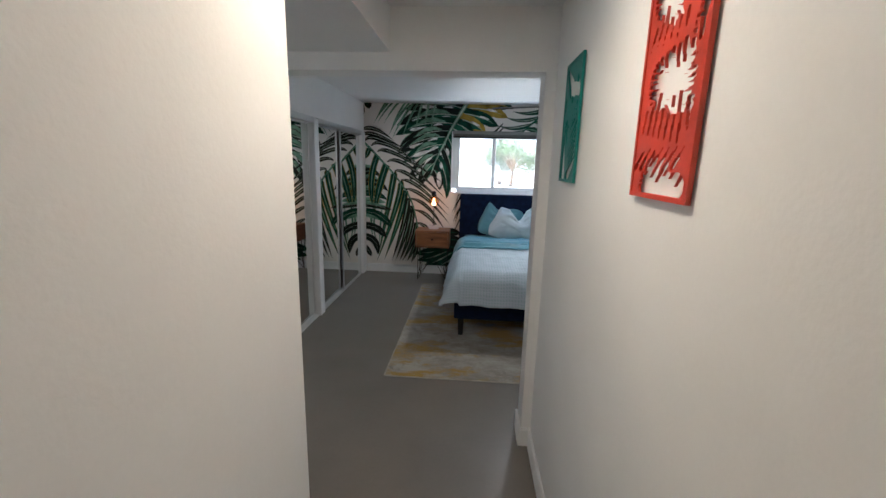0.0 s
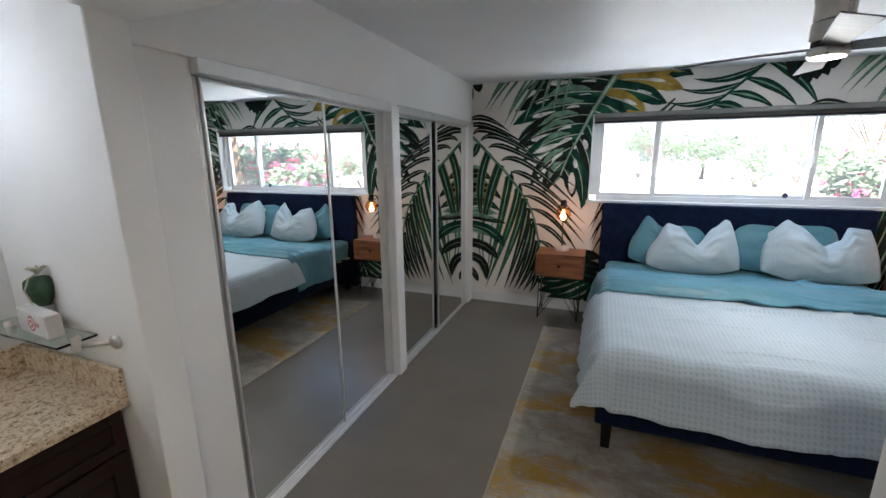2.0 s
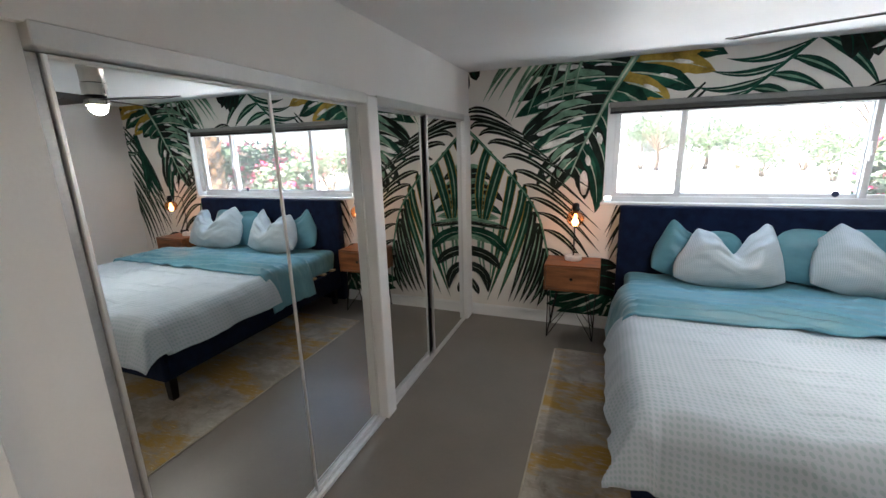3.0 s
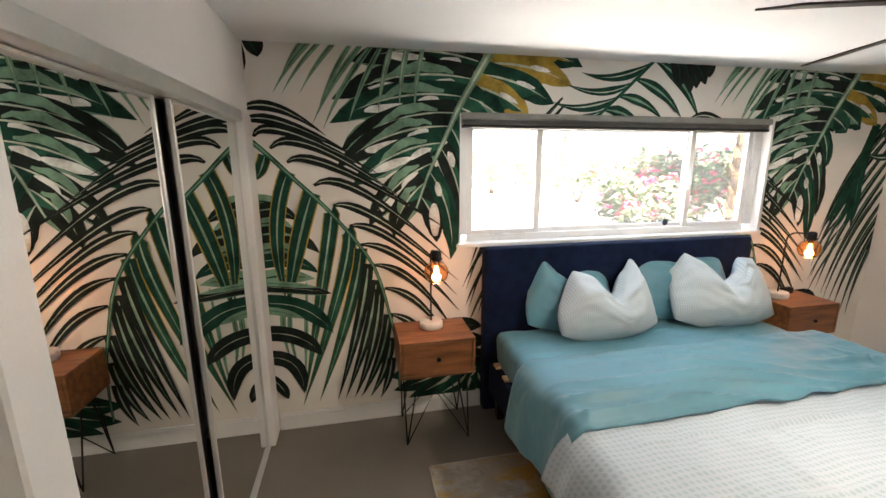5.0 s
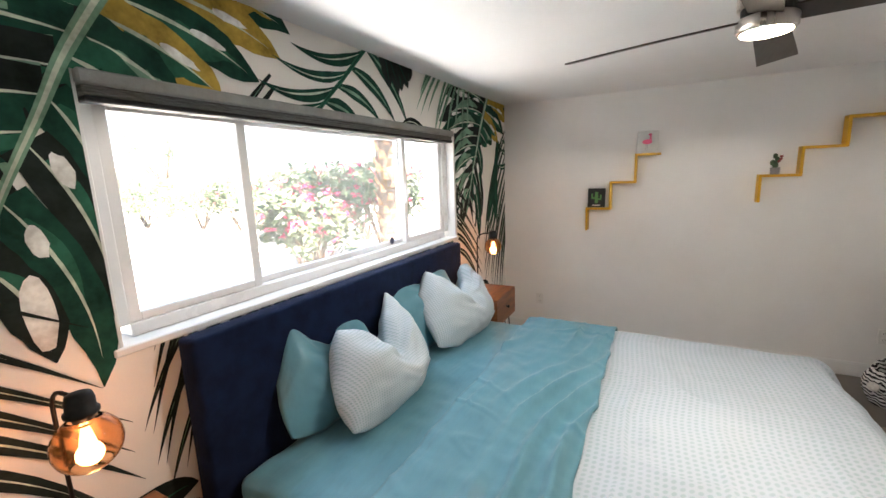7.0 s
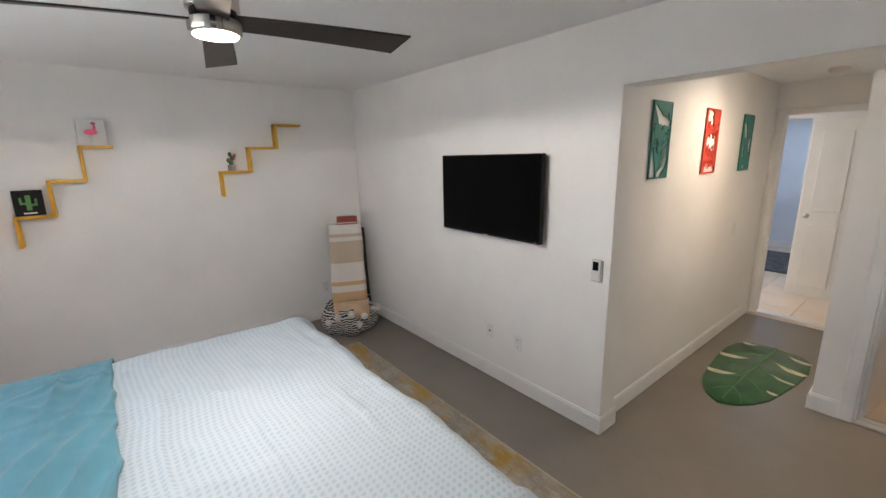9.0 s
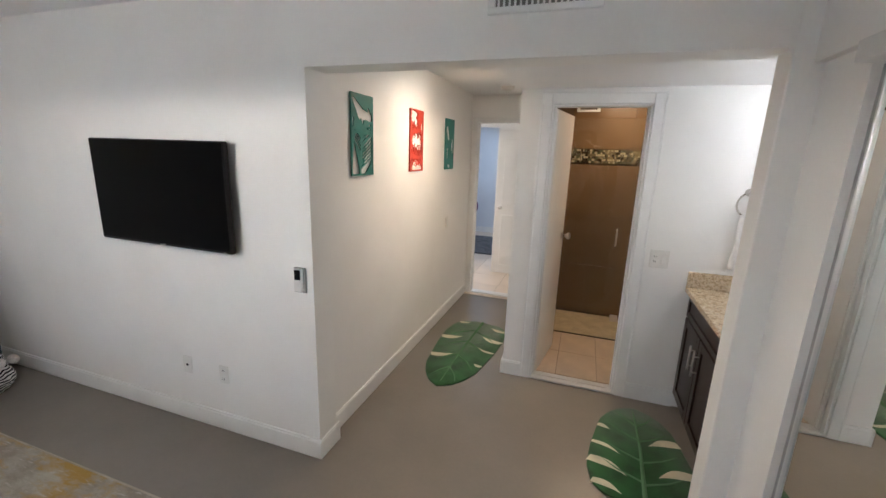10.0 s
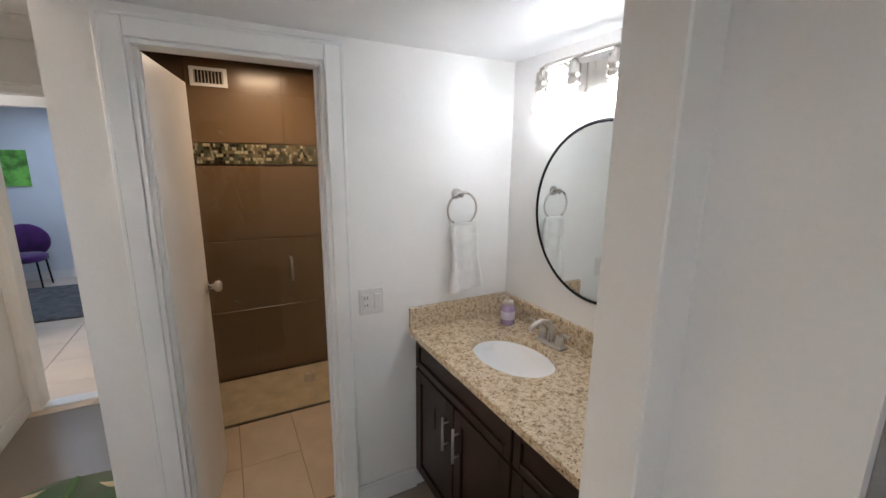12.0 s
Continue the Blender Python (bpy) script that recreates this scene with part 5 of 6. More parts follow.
for k in range(6):
    wob = 0.03 * math.cos(1.9 * k)
    red_leaf += [((1.0 - 0.12 * k, 0.80), (0.80 - 0.11 * k, 0.915 + wob * 0.6), 0.0085, 0.001), ((0.0, 0.85 + 0.02 * k), (0.20 + wob, 0.86 + 0.019 * k), 0.006, 0.001), ((0.10 + 0.10 * k, 0.30), (0.16 + 0.08 * k, 0.205 + wob), 0.0075, 0.001),
                 ((0.70, 0.06 + 0.045 * k), (0.48 + wob, 0.09 + 0.03 * k), 0.0075, 0.001), ((0.0, 0.07 + 0.03 * k), (0.17 + wob, 0.09 + 0.026 * k), 0.006, 0.001), ((0.74, 0.22 + 0.03 * k), (0.86, 0.25 + 0.025 * k), 0.006, 0.001)]
red_slots = [((0.12 + 0.105 * k, 0.725 + 0.006 * k), (0.17 + 0.10 * k, 0.615), 0.0008, 0.0055) for k in range(8)]
red_slots += [((0.88 - 0.11 * k, 0.775), (0.72 - 0.11 * k, 0.865), 0.0008, 0.0058) for k in range(7)] + [((0.10 + 0.11 * k, 0.335), (0.18 + 0.10 * k, 0.255), 0.0008, 0.0045) for k in range(6)]
art_panel("wall_art", "red cut-out panel of palm leaves on the hall wall", ART_RED, 0.945, 1.208, 1.537, 2.003, red_open, red_leaf, red_slots)
end_open = [((0.24, 0.20), (0.36, 0.34), 0.026, 0.032), ((0.40, 0.36), (0.52, 0.42), 0.020, 0.004), ((0.86, 0.40), (0.80, 0.52), 0.012, 0.026), ((0.80, 0.52), (0.90, 0.70), 0.026, 0.008), ((0.40, 0.93), (0.56, 0.94), 0.016, 0.012)]
end_open += [((0.18 + 0.03 * (k % 2), 0.60 + 0.035 * k), (0.34, 0.58 + 0.035 * k), 0.002, 0.005) for k in range(6)]
end_leaf = [((0.0, 0.16 + 0.05 * k), (0.22, 0.20 + 0.045 * k), 0.007, 0.001) for k in range(5)] + [((0.60, 0.22 + 0.05 * k), (0.40, 0.25 + 0.04 * k), 0.008, 0.001) for k in range(4)]
art_panel("wall_art", "teal cut-out panel of palm leaves beside the hall door", ART_TEAL, 0.125, 0.385, 1.530, 2.000, end_open, end_leaf)

# ---- leaf mats ----
MAT = surface("green_pile", (0.016, 0.076, 0.020), 0.95, tint=0.5, dark=0.55, scale=9, fine=260, bump=0.6, sheen=0.3)
MATVEIN = surface("pale_vein_pile", (0.10, 0.21, 0.10), 0.95, fine=260, bump=0.5)
MATCUT = surface("cream_pile", (0.62, 0.58, 0.43), 0.95, fine=260, bump=0.5)


def leaf_mat(where, length, width, label):
    ob = thing("leaf_mat", label, "rug", "monstera leaf mats on the floor", where)

    def half(t):
        prof = ((0, 0.30), (0.04, 0.66), (0.12, 0.90), (0.27, 1.0), (0.45, 0.95), (0.62, 0.85), (0.78, 0.74), (0.88, 0.56), (0.95, 0.34), (0.985, 0.14), (1.0, 0.02))
        for (a, p), (b, q) in zip(prof, prof[1:]):
            if t <= b:
                return width / 2 * (p + (q - p) * (t - a) / (b - a))
        return 0.0

    bm, n = bmesh.new(), 40
    rows = []
    for z in (0.0, 0.011, 0.013):
        ring = []
        for i in range(n + 1):
            t = i / n
            ring.append((half(t) * (0.985 if z > 0.012 else 1), length * t))
        notch = [(x, y) for x, y in ring] + [(-x, y) for x, y in ring[-2:0:-1]]
        rows.append([bm.verts.new((x, y - 0.05 * abs(x) / (width / 2) * (1 - y / length), z)) for x, y in notch])
    for a, b in zip(rows, rows[1:]):
        for i in range(len(a)):
            bm.faces.new((a[i], a[(i + 1) % len(a)], b[(i + 1) % len(a)], b[i]))
    bm.faces.new(rows[-1]), bm.faces.new(rows[0][::-1])
    part("pile_base", bm, MAT, ob, "", True)
    part("midrib", tube([(0, 0.0, 0.012), (0.012, length * 0.5, 0.012), (0, length * 0.95, 0.012)], [0.013, 0.009, 0.004], 8), MATVEIN, ob, "pale green midrib")
    for t, s in ((0.16, 1), (0.18, -1), (0.36, 1), (0.38, -1), (0.58, 1), (0.60, -1), (0.76, 1), (0.77, -1)):
        e = half(min(1, t + 0.14)) * 0.78
        part("vein", tube([(0.006, length * t, 0.0115), (s * e * 0.6, length * (t + 0.07), 0.0115), (s * e, length * (t + 0.15), 0.0115)], [0.0075, 0.006, 0.003], 8), MATVEIN, ob)
    for t, s, l, wd in ((0.08, 1, 0.12, 0.015), (0.14, -1, 0.17, 0.018), (0.38, 1, 0.22, 0.026), (0.33, -1, 0.23, 0.024), (0.50, -1, 0.18, 0.012), (0.66, 1, 0.20, 0.025), (0.70, -1, 0.08, 0.014)):
        w0 = half(t) * 0.99
        a, b = Vector((s * w0, length * t)), Vector((s * (w0 - l * 0.86), length * t - l * 0.42))
        d = (b - a).normalized()
        p = Vector((-d.y, d.x))
        bend = p * s * -0.10 * l
        ctr = [(k / 6, a.lerp(b, k / 6) + bend * math.sin(math.pi * k / 6), wd * (0.75 + 0.5 * math.sin(math.pi * min(1, k / 6 + 0.15))) * (1 - (k / 6) ** 3)) for k in range(7)]
        pts = [c + p * r for _, c, r in ctr] + [c - p * r for _, c, r in ctr[-2::-1]]
        bm = bmesh.new()
        top = [bm.verts.new((q.x, q.y - 0.05 * abs(q.x) / (width / 2) * (1 - q.y / length), 0.0145)) for q in pts]
        low = [bm.verts.new((v.co.x, v.co.y, 0.004)) for v in top]
        bm.faces.new(top), bm.faces.new(low[::-1])
        for i in range(len(top)):
            k = (i + 1) % len(top)
            bm.faces.new((top[i], low[i], low[k], top[k]))
        bmesh.ops.recalc_face_normals(bm, faces=bm.faces)
        part("leaf_cut", bm, MATCUT, ob, "cream woven leaf cut")


leaf_mat(pose(0.045, 0.335, 0, 0, 0, -2), 1.24, 0.57, "green monstera leaf mat on the hall floor")
leaf_mat(pose(-1.245, 2.20, 0, 0, 0, 179), 0.86, 0.57, "green monstera leaf mat before the vanity")

# ---- vanity ----


def granite():
    m, n, l, b = nodes("speckled_granite")
    co = n.new("ShaderNodeTexCoord")
    big, mid, fl = n.new("ShaderNodeTexNoise"), n.new("ShaderNodeTexVoronoi"), n.new("ShaderNodeTexNoise")
    big.inputs["Scale"].default_value, big.inputs["Detail"].default_value, big.inputs["Roughness"].default_value = 55, 8, 0.75
    mid.inputs["Scale"].default_value = 85
    fl.inputs["Scale"].default_value, fl.inputs["Detail"].default_value = 130, 5
    for x in (big, mid, fl):
        l.new(co.outputs["Object"], x.inputs["Vector"])
    r1, r2 = n.new("ShaderNodeValToRGB"), n.new("ShaderNodeValToRGB")
    for r, stops in ((r1, ((0.30, (0.10, 0.075, 0.05)), (0.42, (0.38, 0.28, 0.17)), (0.50, (0.60, 0.48, 0.33)), (0.66, (0.70, 0.60, 0.45)))), (r2, ((0.34, (1, 1, 1)), (0.38, (0, 0, 0)), (0.41, (0, 0, 0)), (1.0, (0, 0, 0))))):
        for k, (at, c) in enumerate(stops):
            e = r.color_ramp.elements[k] if k < 2 else r.color_ramp.elements.new(at)
            e.position, e.color = at, (*c, 1)
    l.new(big.outputs[0], r1.inputs[0]), l.new(fl.outputs[0], r2.inputs[0])
    mix = n.new("ShaderNodeMix")
    mix.data_type = "RGBA"
    l.new(r2.outputs[0], mix.inputs["Factor"]), l.new(r1.outputs[0], mix.inputs["A"])
    mix.inputs["B"].default_value = (0.06, 0.045, 0.035, 1)
    l.new(mix.outputs["Result"], b.inputs["Base Color"])
    b.inputs["Roughness"].default_value = 0.18
    return m


GRANITE = granite()
ESPRESSO = surface("espresso_wood", (0.016, 0.008, 0.006), 0.32, spec=0.3, tint=0.5, dark=0.6, scale=4, fine=50, stretch=(1, 1, 0.15))
CERAMIC = surface("white_ceramic", (0.86, 0.87, 0.88), 0.3, tint=0.01, dark=0.97)
VF, VY0, VY1 = -1.515, YB + 0.006, YA - 0.006
van = thing("vanity_cabinet", "dark espresso vanity cabinet with shaker doors and drawers", "cabinet", "", pose(0, 0, 0))
part("carcass", blocks((XV + 0.002, VF - 0.02, VY0, VY1, 0.09, 0.70), (XV + 0.002, XV + 0.03, VY0, VY1, 0.70, 0.847), (VF - 0.05, VF - 0.02, VY0, VY1, 0.70, 0.847), (XV + 0.03, VF - 0.05, VY0, VY0 + 0.02, 0.70, 0.847), (XV + 0.03, VF - 0.05, VY1 - 0.02, VY1, 0.70, 0.847), (XV + 0.002, VF - 0.07, VY0 + 0.01, VY1 - 0.01, 0, 0.09)), ESPRESSO, van)


def shaker(name, y0, y1, z0, z1, handle):
    s = 0.055 if z1 - z0 > 0.2 else 0.035
    d = part(name, blocks((VF - 0.02, VF - 0.010, y0 + s, y1 - s, z0 + s, z1 - s), (VF - 0.02, VF, y0, y0 + s, z0, z1), (VF - 0.02, VF, y1 - s, y1, z0, z1), (VF - 0.02, VF, y0 + s, y1 - s, z0, z0 + s), (VF - 0.02, VF, y0 + s, y1 - s, z1 - s, z1), bevel=0.002), ESPRESSO, van)
    if handle:
        (ya, za), (yb, zb) = handle
        hd = tube([(VF + 0.028, ya, za), (VF + 0.028, yb, zb)], 0.0058, 10)
        for f in (0.18, 0.82):
            y, z = ya + (yb - ya) * f, za + (zb - za) * f
            tube([(VF - 0.002, y, z), (VF + 0.028, y, z)], 0.0045, 8, hd)
        part("handle", hd, METAL, d, "brushed nickel bar handle", True)


shaker("false_front", VY0 + 0.012, 1.945, 0.69, 0.835, None)
shaker("cabinet_door", VY0 + 0.012, 1.570, 0.115, 0.678, ((1.530, 0.46), (1.530, 0.615)))
shaker("cabinet_door", 1.577, 1.945, 0.115, 0.678, ((1.617, 0.46), (1.617, 0.615)))
for z0, z1 in ((0.69, 0.835), (0.405, 0.678), (0.115, 0.393)):
    shaker("drawer", 1.957, VY1 - 0.012, z0, z1, ((2.083, (z0 + z1) / 2 - 0.04), (2.227, (z0 + z1) / 2 - 0.04)) if z0 < 0.6 else None)
top = thing("countertop", "beige speckled granite vanity top with backsplash", "countertop", "", pose(0, 0, 0))
bm = bmesh.new()
SX, SY, SRX, SRY = -1.765, 1.62, 0.150, 0.205
x0, x1, y0, y1 = XV + 0.001, -1.487, YB + 0.001, YA - 0.001
angles = sorted([math.tau * k / 48 for k in range(48)] + [math.atan2(y - SY, x - SX) % math.tau for x in (x0, x1) for y in (y0, y1)])
rings = []
for z, inner in ((0.880, False), (0.880, True), (0.850, True), (0.850, False)):
    ring = []
    for a in angles:
        c, s = math.cos(a), math.sin(a)
        if inner:
            ring.append(bm.verts.new((SX + SRX * c, SY + SRY * s, z)))
        else:
            k = min(((x1 if c > 0 else x0) - SX) / c if abs(c) > 1e-6 else 9, ((y1 if s > 0 else y0) - SY) / s if abs(s) > 1e-6 else 9)
            ring.append(bm.verts.new((SX + c * k, SY + s * k, z)))
    rings.append(ring)
m = len(angles)
for a, b in zip(rings, rings[1:] + rings[:1]):
    for i in range(m):
        bm.faces.new((a[i], a[(i + 1) % m], b[(i + 1) % m], b[i]))
bmesh.ops.recalc_face_normals(bm, faces=bm.faces)
part("slab", bm, GRANITE, top)
part("backsplash", block(x0, x0 + 0.02, y0 + 0.021, y1 - 0.021, 0.881, 0.985, 0.003), GRANITE, top)
part("backsplash", block(x0, x1, y0, y0 + 0.02, 0.881, 0.985, 0.003), GRANITE, top)
part("backsplash", block(x0, x1 - 0.003, y1 - 0.02, y1, 0.881, 0.985, 0.003), GRANITE, top)
ob = thing("sink", "white oval undermount sink in the granite top", "sink", "", pose(SX, SY, 0.85))
bowl = lathe([(1.03, -0.001), (1.0, -0.004), (0.97, -0.02), (0.88, -0.055), (0.66, -0.085), (0.2, -0.098), (0.09, -0.10)], 48, cap=False)
for v in bowl.verts:
    v.co.x, v.co.y = v.co.x * SRX, v.co.y * SRY
for f in bowl.faces:
    f.normal_flip()
part("bowl", bowl, CERAMIC, ob, "", True)
part("drain", lathe([(0.020, -0.0995), (0.022, -0.097), (0.012, -0.0965)], 20), METAL, ob, "nickel drain", True)
ob = thing("faucet", "brushed nickel two-handle faucet behind the sink", "faucet", "", pose(-1.972, 1.62, 0.88))
part("base", block(-0.026, 0.026, -0.08, 0.08, 0.0, 0.014, 0.007, segments=3), METAL, ob, "", True)
part("spout", tube([(0, 0, 0.01), (0, 0, 0.07), (0.02, 0, 0.105), (0.06, 0, 0.118), (0.10, 0, 0.105), (0.118, 0, 0.085)], [0.016, 0.014, 0.013, 0.012, 0.012, 0.013], 12), METAL, ob, "", True)
for s in (-1, 1):
    hd = part("handle_hub", lathe([(0.019, 0.012), (0.018, 0.04), (0.013, 0.058)], 14, pose(0, s * 0.052, 0)), METAL, ob, "", True)
    part("lever", tube([(0, s * 0.052, 0.055), (0.012, s * 0.08, 0.075), (0.02, s * 0.118, 0.082)], [0.008, 0.007, 0.006], 10), METAL, hd, "", True)
ob = thing("soap_dispenser", "clear soap bottle of lilac liquid with a pump", "soap dispenser", "", pose(-1.945, 1.345, 0.88))
part("bottle", lathe([(0.030, 0), (0.034, 0.005), (0.034, 0.085), (0.028, 0.10), (0.020, 0.104)], 20), surface("lilac_soap", (0.38, 0.30, 0.48), 0.15, tint=0.1, coat=0.5), ob, "", True)
part("label_band", lathe([(0.0345, 0.03), (0.0345, 0.07)], 20, cap=False), surface("soap_label", (0.55, 0.50, 0.62), 0.5), ob)
part("pump", tube([(0, 0, 0.104), (0, 0, 0.145), (0.01, 0.0, 0.152), (0.045, 0.0, 0.148)], [0.009, 0.006, 0.006, 0.004], 10), METAL, ob, "nickel pump head", True)
part("collar", lathe([(0.024, 0.102), (0.024, 0.118), (0.012, 0.122)], 18), METAL, ob, "", True)

ob = thing("round_mirror", "large round mirror in a thin black frame", "mirror", "", pose(XV, 1.76, 1.463, 0, 90))
part("glass", lathe([(0.345, 0.010), (0.345, 0.013)], 64), MIRROR, ob)
part("frame", lathe([(0.347, 0.0), (0.358, 0.0), (0.358, 0.016), (0.352, 0.018), (0.347, 0.015)], 64, cap=False), BLACK, ob, "thin black metal rim", True)
ob = thing("vanity_light", "nickel bar light with four bare glowing bulbs", "wall light", "", pose(XV, 1.76, 1.975))
part("back_plate", block(0.0, 0.022, -0.20, 0.20, -0.05, 0.06, 0.004), METAL, ob)
for y in (-0.12, 0.0, 0.12):
    part("screw", lathe([(0.006, 0.022), (0.004, 0.027)], 10, pose(0, y, -0.02, 0, 90)), METAL, ob)
part("bar", tube([(0.10, -0.27, 0.035), (0.10, -0.26, 0.058), (0.10, -0.24, 0.065), (0.10, 0.24, 0.065), (0.10, 0.26, 0.058), (0.10, 0.27, 0.035)], 0.008, 10), METAL, ob, "", True)
for y in (-0.15, 0.15):
    part("arm", tube([(0.02, y, 0.03), (0.10, y, 0.065)], 0.007, 8), METAL, ob)
WHITEGLOW = glowing("bright_bulb", (1.0, 0.98, 0.95), 3.4)
for y in (-0.27, -0.09, 0.09, 0.27):
    part("socket", lathe([(0.010, 0.06), (0.013, 0.045), (0.022, 0.04), (0.022, 0.012), (0.026, 0.010), (0.026, 0.0), (0.022, -0.002), (0.022, -0.014), (0.025, -0.016), (0.025, -0.03), (0.018, -0.036)], 18, pose(0.10, y, 0.0)), METAL, ob, "ribbed nickel lamp holder", True)
    part("bulb", lathe([(0.013, -0.034), (0.016, -0.055), (0.028, -0.085), (0.030, -0.105), (0.022, -0.125), (0.006, -0.134)], 18, pose(0.10, y, 0.0)), WHITEGLOW, ob, "bare frosted bulb, lit", True)
ob = thing("towel_ring", "brushed nickel towel ring on the white wall", "towel ring", "", pose(-1.735, YB, 1.512))
part("post", lathe([(0.024, 0.0), (0.024, 0.006), (0.013, 0.016), (0.012, 0.045), (0.016, 0.05)], 16, pose(0, 0, 0, -90)), METAL, ob, "", True)
part("ring", tube([(-0.012 + 0.078 * math.sin(a), 0.042 + 0.006 * math.cos(a), -0.07 + 0.078 * math.cos(a)) for a in np.linspace(0, math.tau, 33)[:-1]], 0.0055, 8, closed=True), METAL, ob, "", True)
TOWEL = surface("white_terry", (0.80, 0.79, 0.77), 0.95, tint=0.03, dark=0.9, scale=30, fine=420, bump=0.7, sheen=0.3)
bm = bmesh.new()
rows = []
for j in range(24):
    t = j / 23
    ring = []
    for i in range(24):
        a = math.tau * i / 24
        c, s = math.cos(a), math.sin(a)
        half = 0.060 + 0.022 * t + 0.006 * math.sin(9 * t)
        x = half * math.copysign(abs(c) ** 0.6, c)
        y = 0.022 * math.copysign(abs(s) ** 0.6, s) * (0.7 + 0.5 * t) + 0.010 * math.sin(x * 85 + 2 * t) * (0.4 + t)
        ring.append(bm.verts.new((x - 0.01 * t, y, -0.325 * t - 0.012 * (c * t))))
    rows.append(ring)
for a, b in zip(rows, rows[1:]):
    for i in range(24):
        bm.faces.new((a[i], b[i], b[(i + 1) % 24], a[(i + 1) % 24]))
bm.faces.new(rows[0]), bm.faces.new(rows[-1][::-1])
ob = tagged(link("hand_towel", bm, TOWEL, None, "", True), "folded white hand towel hanging from the ring", "towel")
ob.matrix_world = pose(-1.757, YB + 0.048, 1.378)
ob = thing("switch_plate", "white two-gang plate with rocker switch and outlet", "light switch", "", pose(-1.306, YB, 1.046, 0, 0, 180))
part("cover_plate", block(-0.058, 0.058, -0.006, 0, -0.06, 0.06, 0.003), PLASTIC, ob)
part("rocker", block(0.010, 0.042, -0.011, -0.005, -0.034, 0.034, 0.003), PLASTIC, ob)
sk = part("socket", block(-0.042, -0.010, -0.009, -0.005, -0.034, 0.034, 0.003), PLASTIC, ob)
for z in (-0.017, 0.017):
    for x in (-0.032, -0.020):
        part("slot", block(x - 0.0013, x + 0.0013, -0.0094, -0.0088, z - 0.006, z + 0.006), BLACK, sk)
ob = thing("hall_switch", "white rocker switch on the hall wall", "light switch", "", pose(HE, 0.24, 1.0, 0, 0, -90))
part("cover_plate", block(-0.036, 0.036, -0.006, 0, -0.057, 0.057, 0.003), PLASTIC, ob)
part("rocker", block(-0.016, 0.016, -0.010, -0.005, -0.033, 0.033, 0.003), PLASTIC, ob)
ob = thing("glass_shelf", "clear glass shelf on two nickel brackets over the vanity", "wall shelf", "", pose(0, YA, 1.09))
part("glass", block(-2.035, -1.575, -0.118, -0.006, -0.004, 0.004, 0.001), glass("green_edge_glass", (0.80, 0.96, 0.91), 0.0, 1.5), ob, "clear pane with green edges")
for x in (-1.95, -1.60):
    br = part("bracket", tube([(x + (0.11 if x > -1.8 else 0), 0, -0.012), (x + (0.02 if x > -1.8 else 0), -0.062, -0.018)], 0.007, 10), METAL, ob, "nickel bracket", True)
    part("clamp", lathe([(0.013, -0.034), (0.014, -0.03), (0.014, 0.014), (0.012, 0.018)], 14, pose(x + (0.02 if x > -1.8 else 0), -0.066, 0)), METAL, br, "", True)
    part("rosette", lathe([(0.024, 0.0), (0.024, 0.01), (0.014, 0.016)], 16, pose(x + (0.11 if x > -1.8 else 0), 0, -0.012, 90)), METAL, br, "", True)
ob = thing("sign_box", "white wooden box sign with a red target", "box sign", "", pose(-1.76, YA - 0.062, 1.0945, 0, 0, -6))
part("box", block(-0.105, 0.10, -0.022, 0.022, 0, 0.078, 0.003), surface("white_washed_wood", (0.70, 0.69, 0.67), 0.6), ob)
RED = surface("sign_red", (0.45, 0.03, 0.03), 0.6)
for k, (r, mt) in enumerate(((0.026, RED), (0.020, PLASTIC), (0.014, RED), (0.007, PLASTIC))):
    part("target_ring", lathe([(r, 0), (r, 0.0006)], 24, pose(0.0, -0.0225 - 0.0006 * k, 0.04, 90)), mt, ob)
part("lettering", block(0.032, 0.054, -0.0235, -0.0221, 0.034, 0.048), surface("faded_red", (0.5, 0.25, 0.23), 0.6), ob, "faded red unreadable lettering")
ob = thing("cactus_plant", "single dark green cactus with a pale bloom in a pot", "plant", "", pose(-1.80, YA - 0.025, 1.0945))
part("pot", lathe([(0.020, 0), (0.023, 0.01), (0.026, 0.075), (0.022, 0.077)], 14), surface("grey_pot", (0.35, 0.33, 0.33), 0.7), ob, "", True)
body = bmesh.new()
prof = [(0.010, 0.07), (0.026, 0.10), (0.037, 0.14), (0.035, 0.165), (0.022, 0.178), (0.006, 0.18)]
rings = [[body.verts.new(((r * (1 + 0.16 * math.cos(6 * math.tau * i / 36))) * math.cos(math.tau * i / 36), (r * (1 + 0.16 * math.cos(6 * math.tau * i / 36))) * math.sin(math.tau * i / 36), z)) for i in range(36)] for r, z in prof]
for a, b in zip(rings, rings[1:]):
    for i in range(36):
        body.faces.new((a[i], a[(i + 1) % 36], b[(i + 1) % 36], b[i]))
body.faces.new(rings[-1])
part("stem", body, DARKGREEN, ob, "", True)
part("rib_light", tube([(0.0, -0.03, 0.09), (0.0, -0.042, 0.14), (0.0, -0.026, 0.178), (0, 0, 0.19)], 0.003, 6), MATCUT, ob)
for k in range(7):
    a = math.tau * k / 7
    part("petal", tube([(0, 0, 0.185), (0.012 * math.cos(a), 0.012 * math.sin(a), 0.205), (0.027 * math.cos(a), 0.027 * math.sin(a), 0.212)], [0.003, 0.006, 0.002], 6), MATCUT, ob, "pale yellow petal")

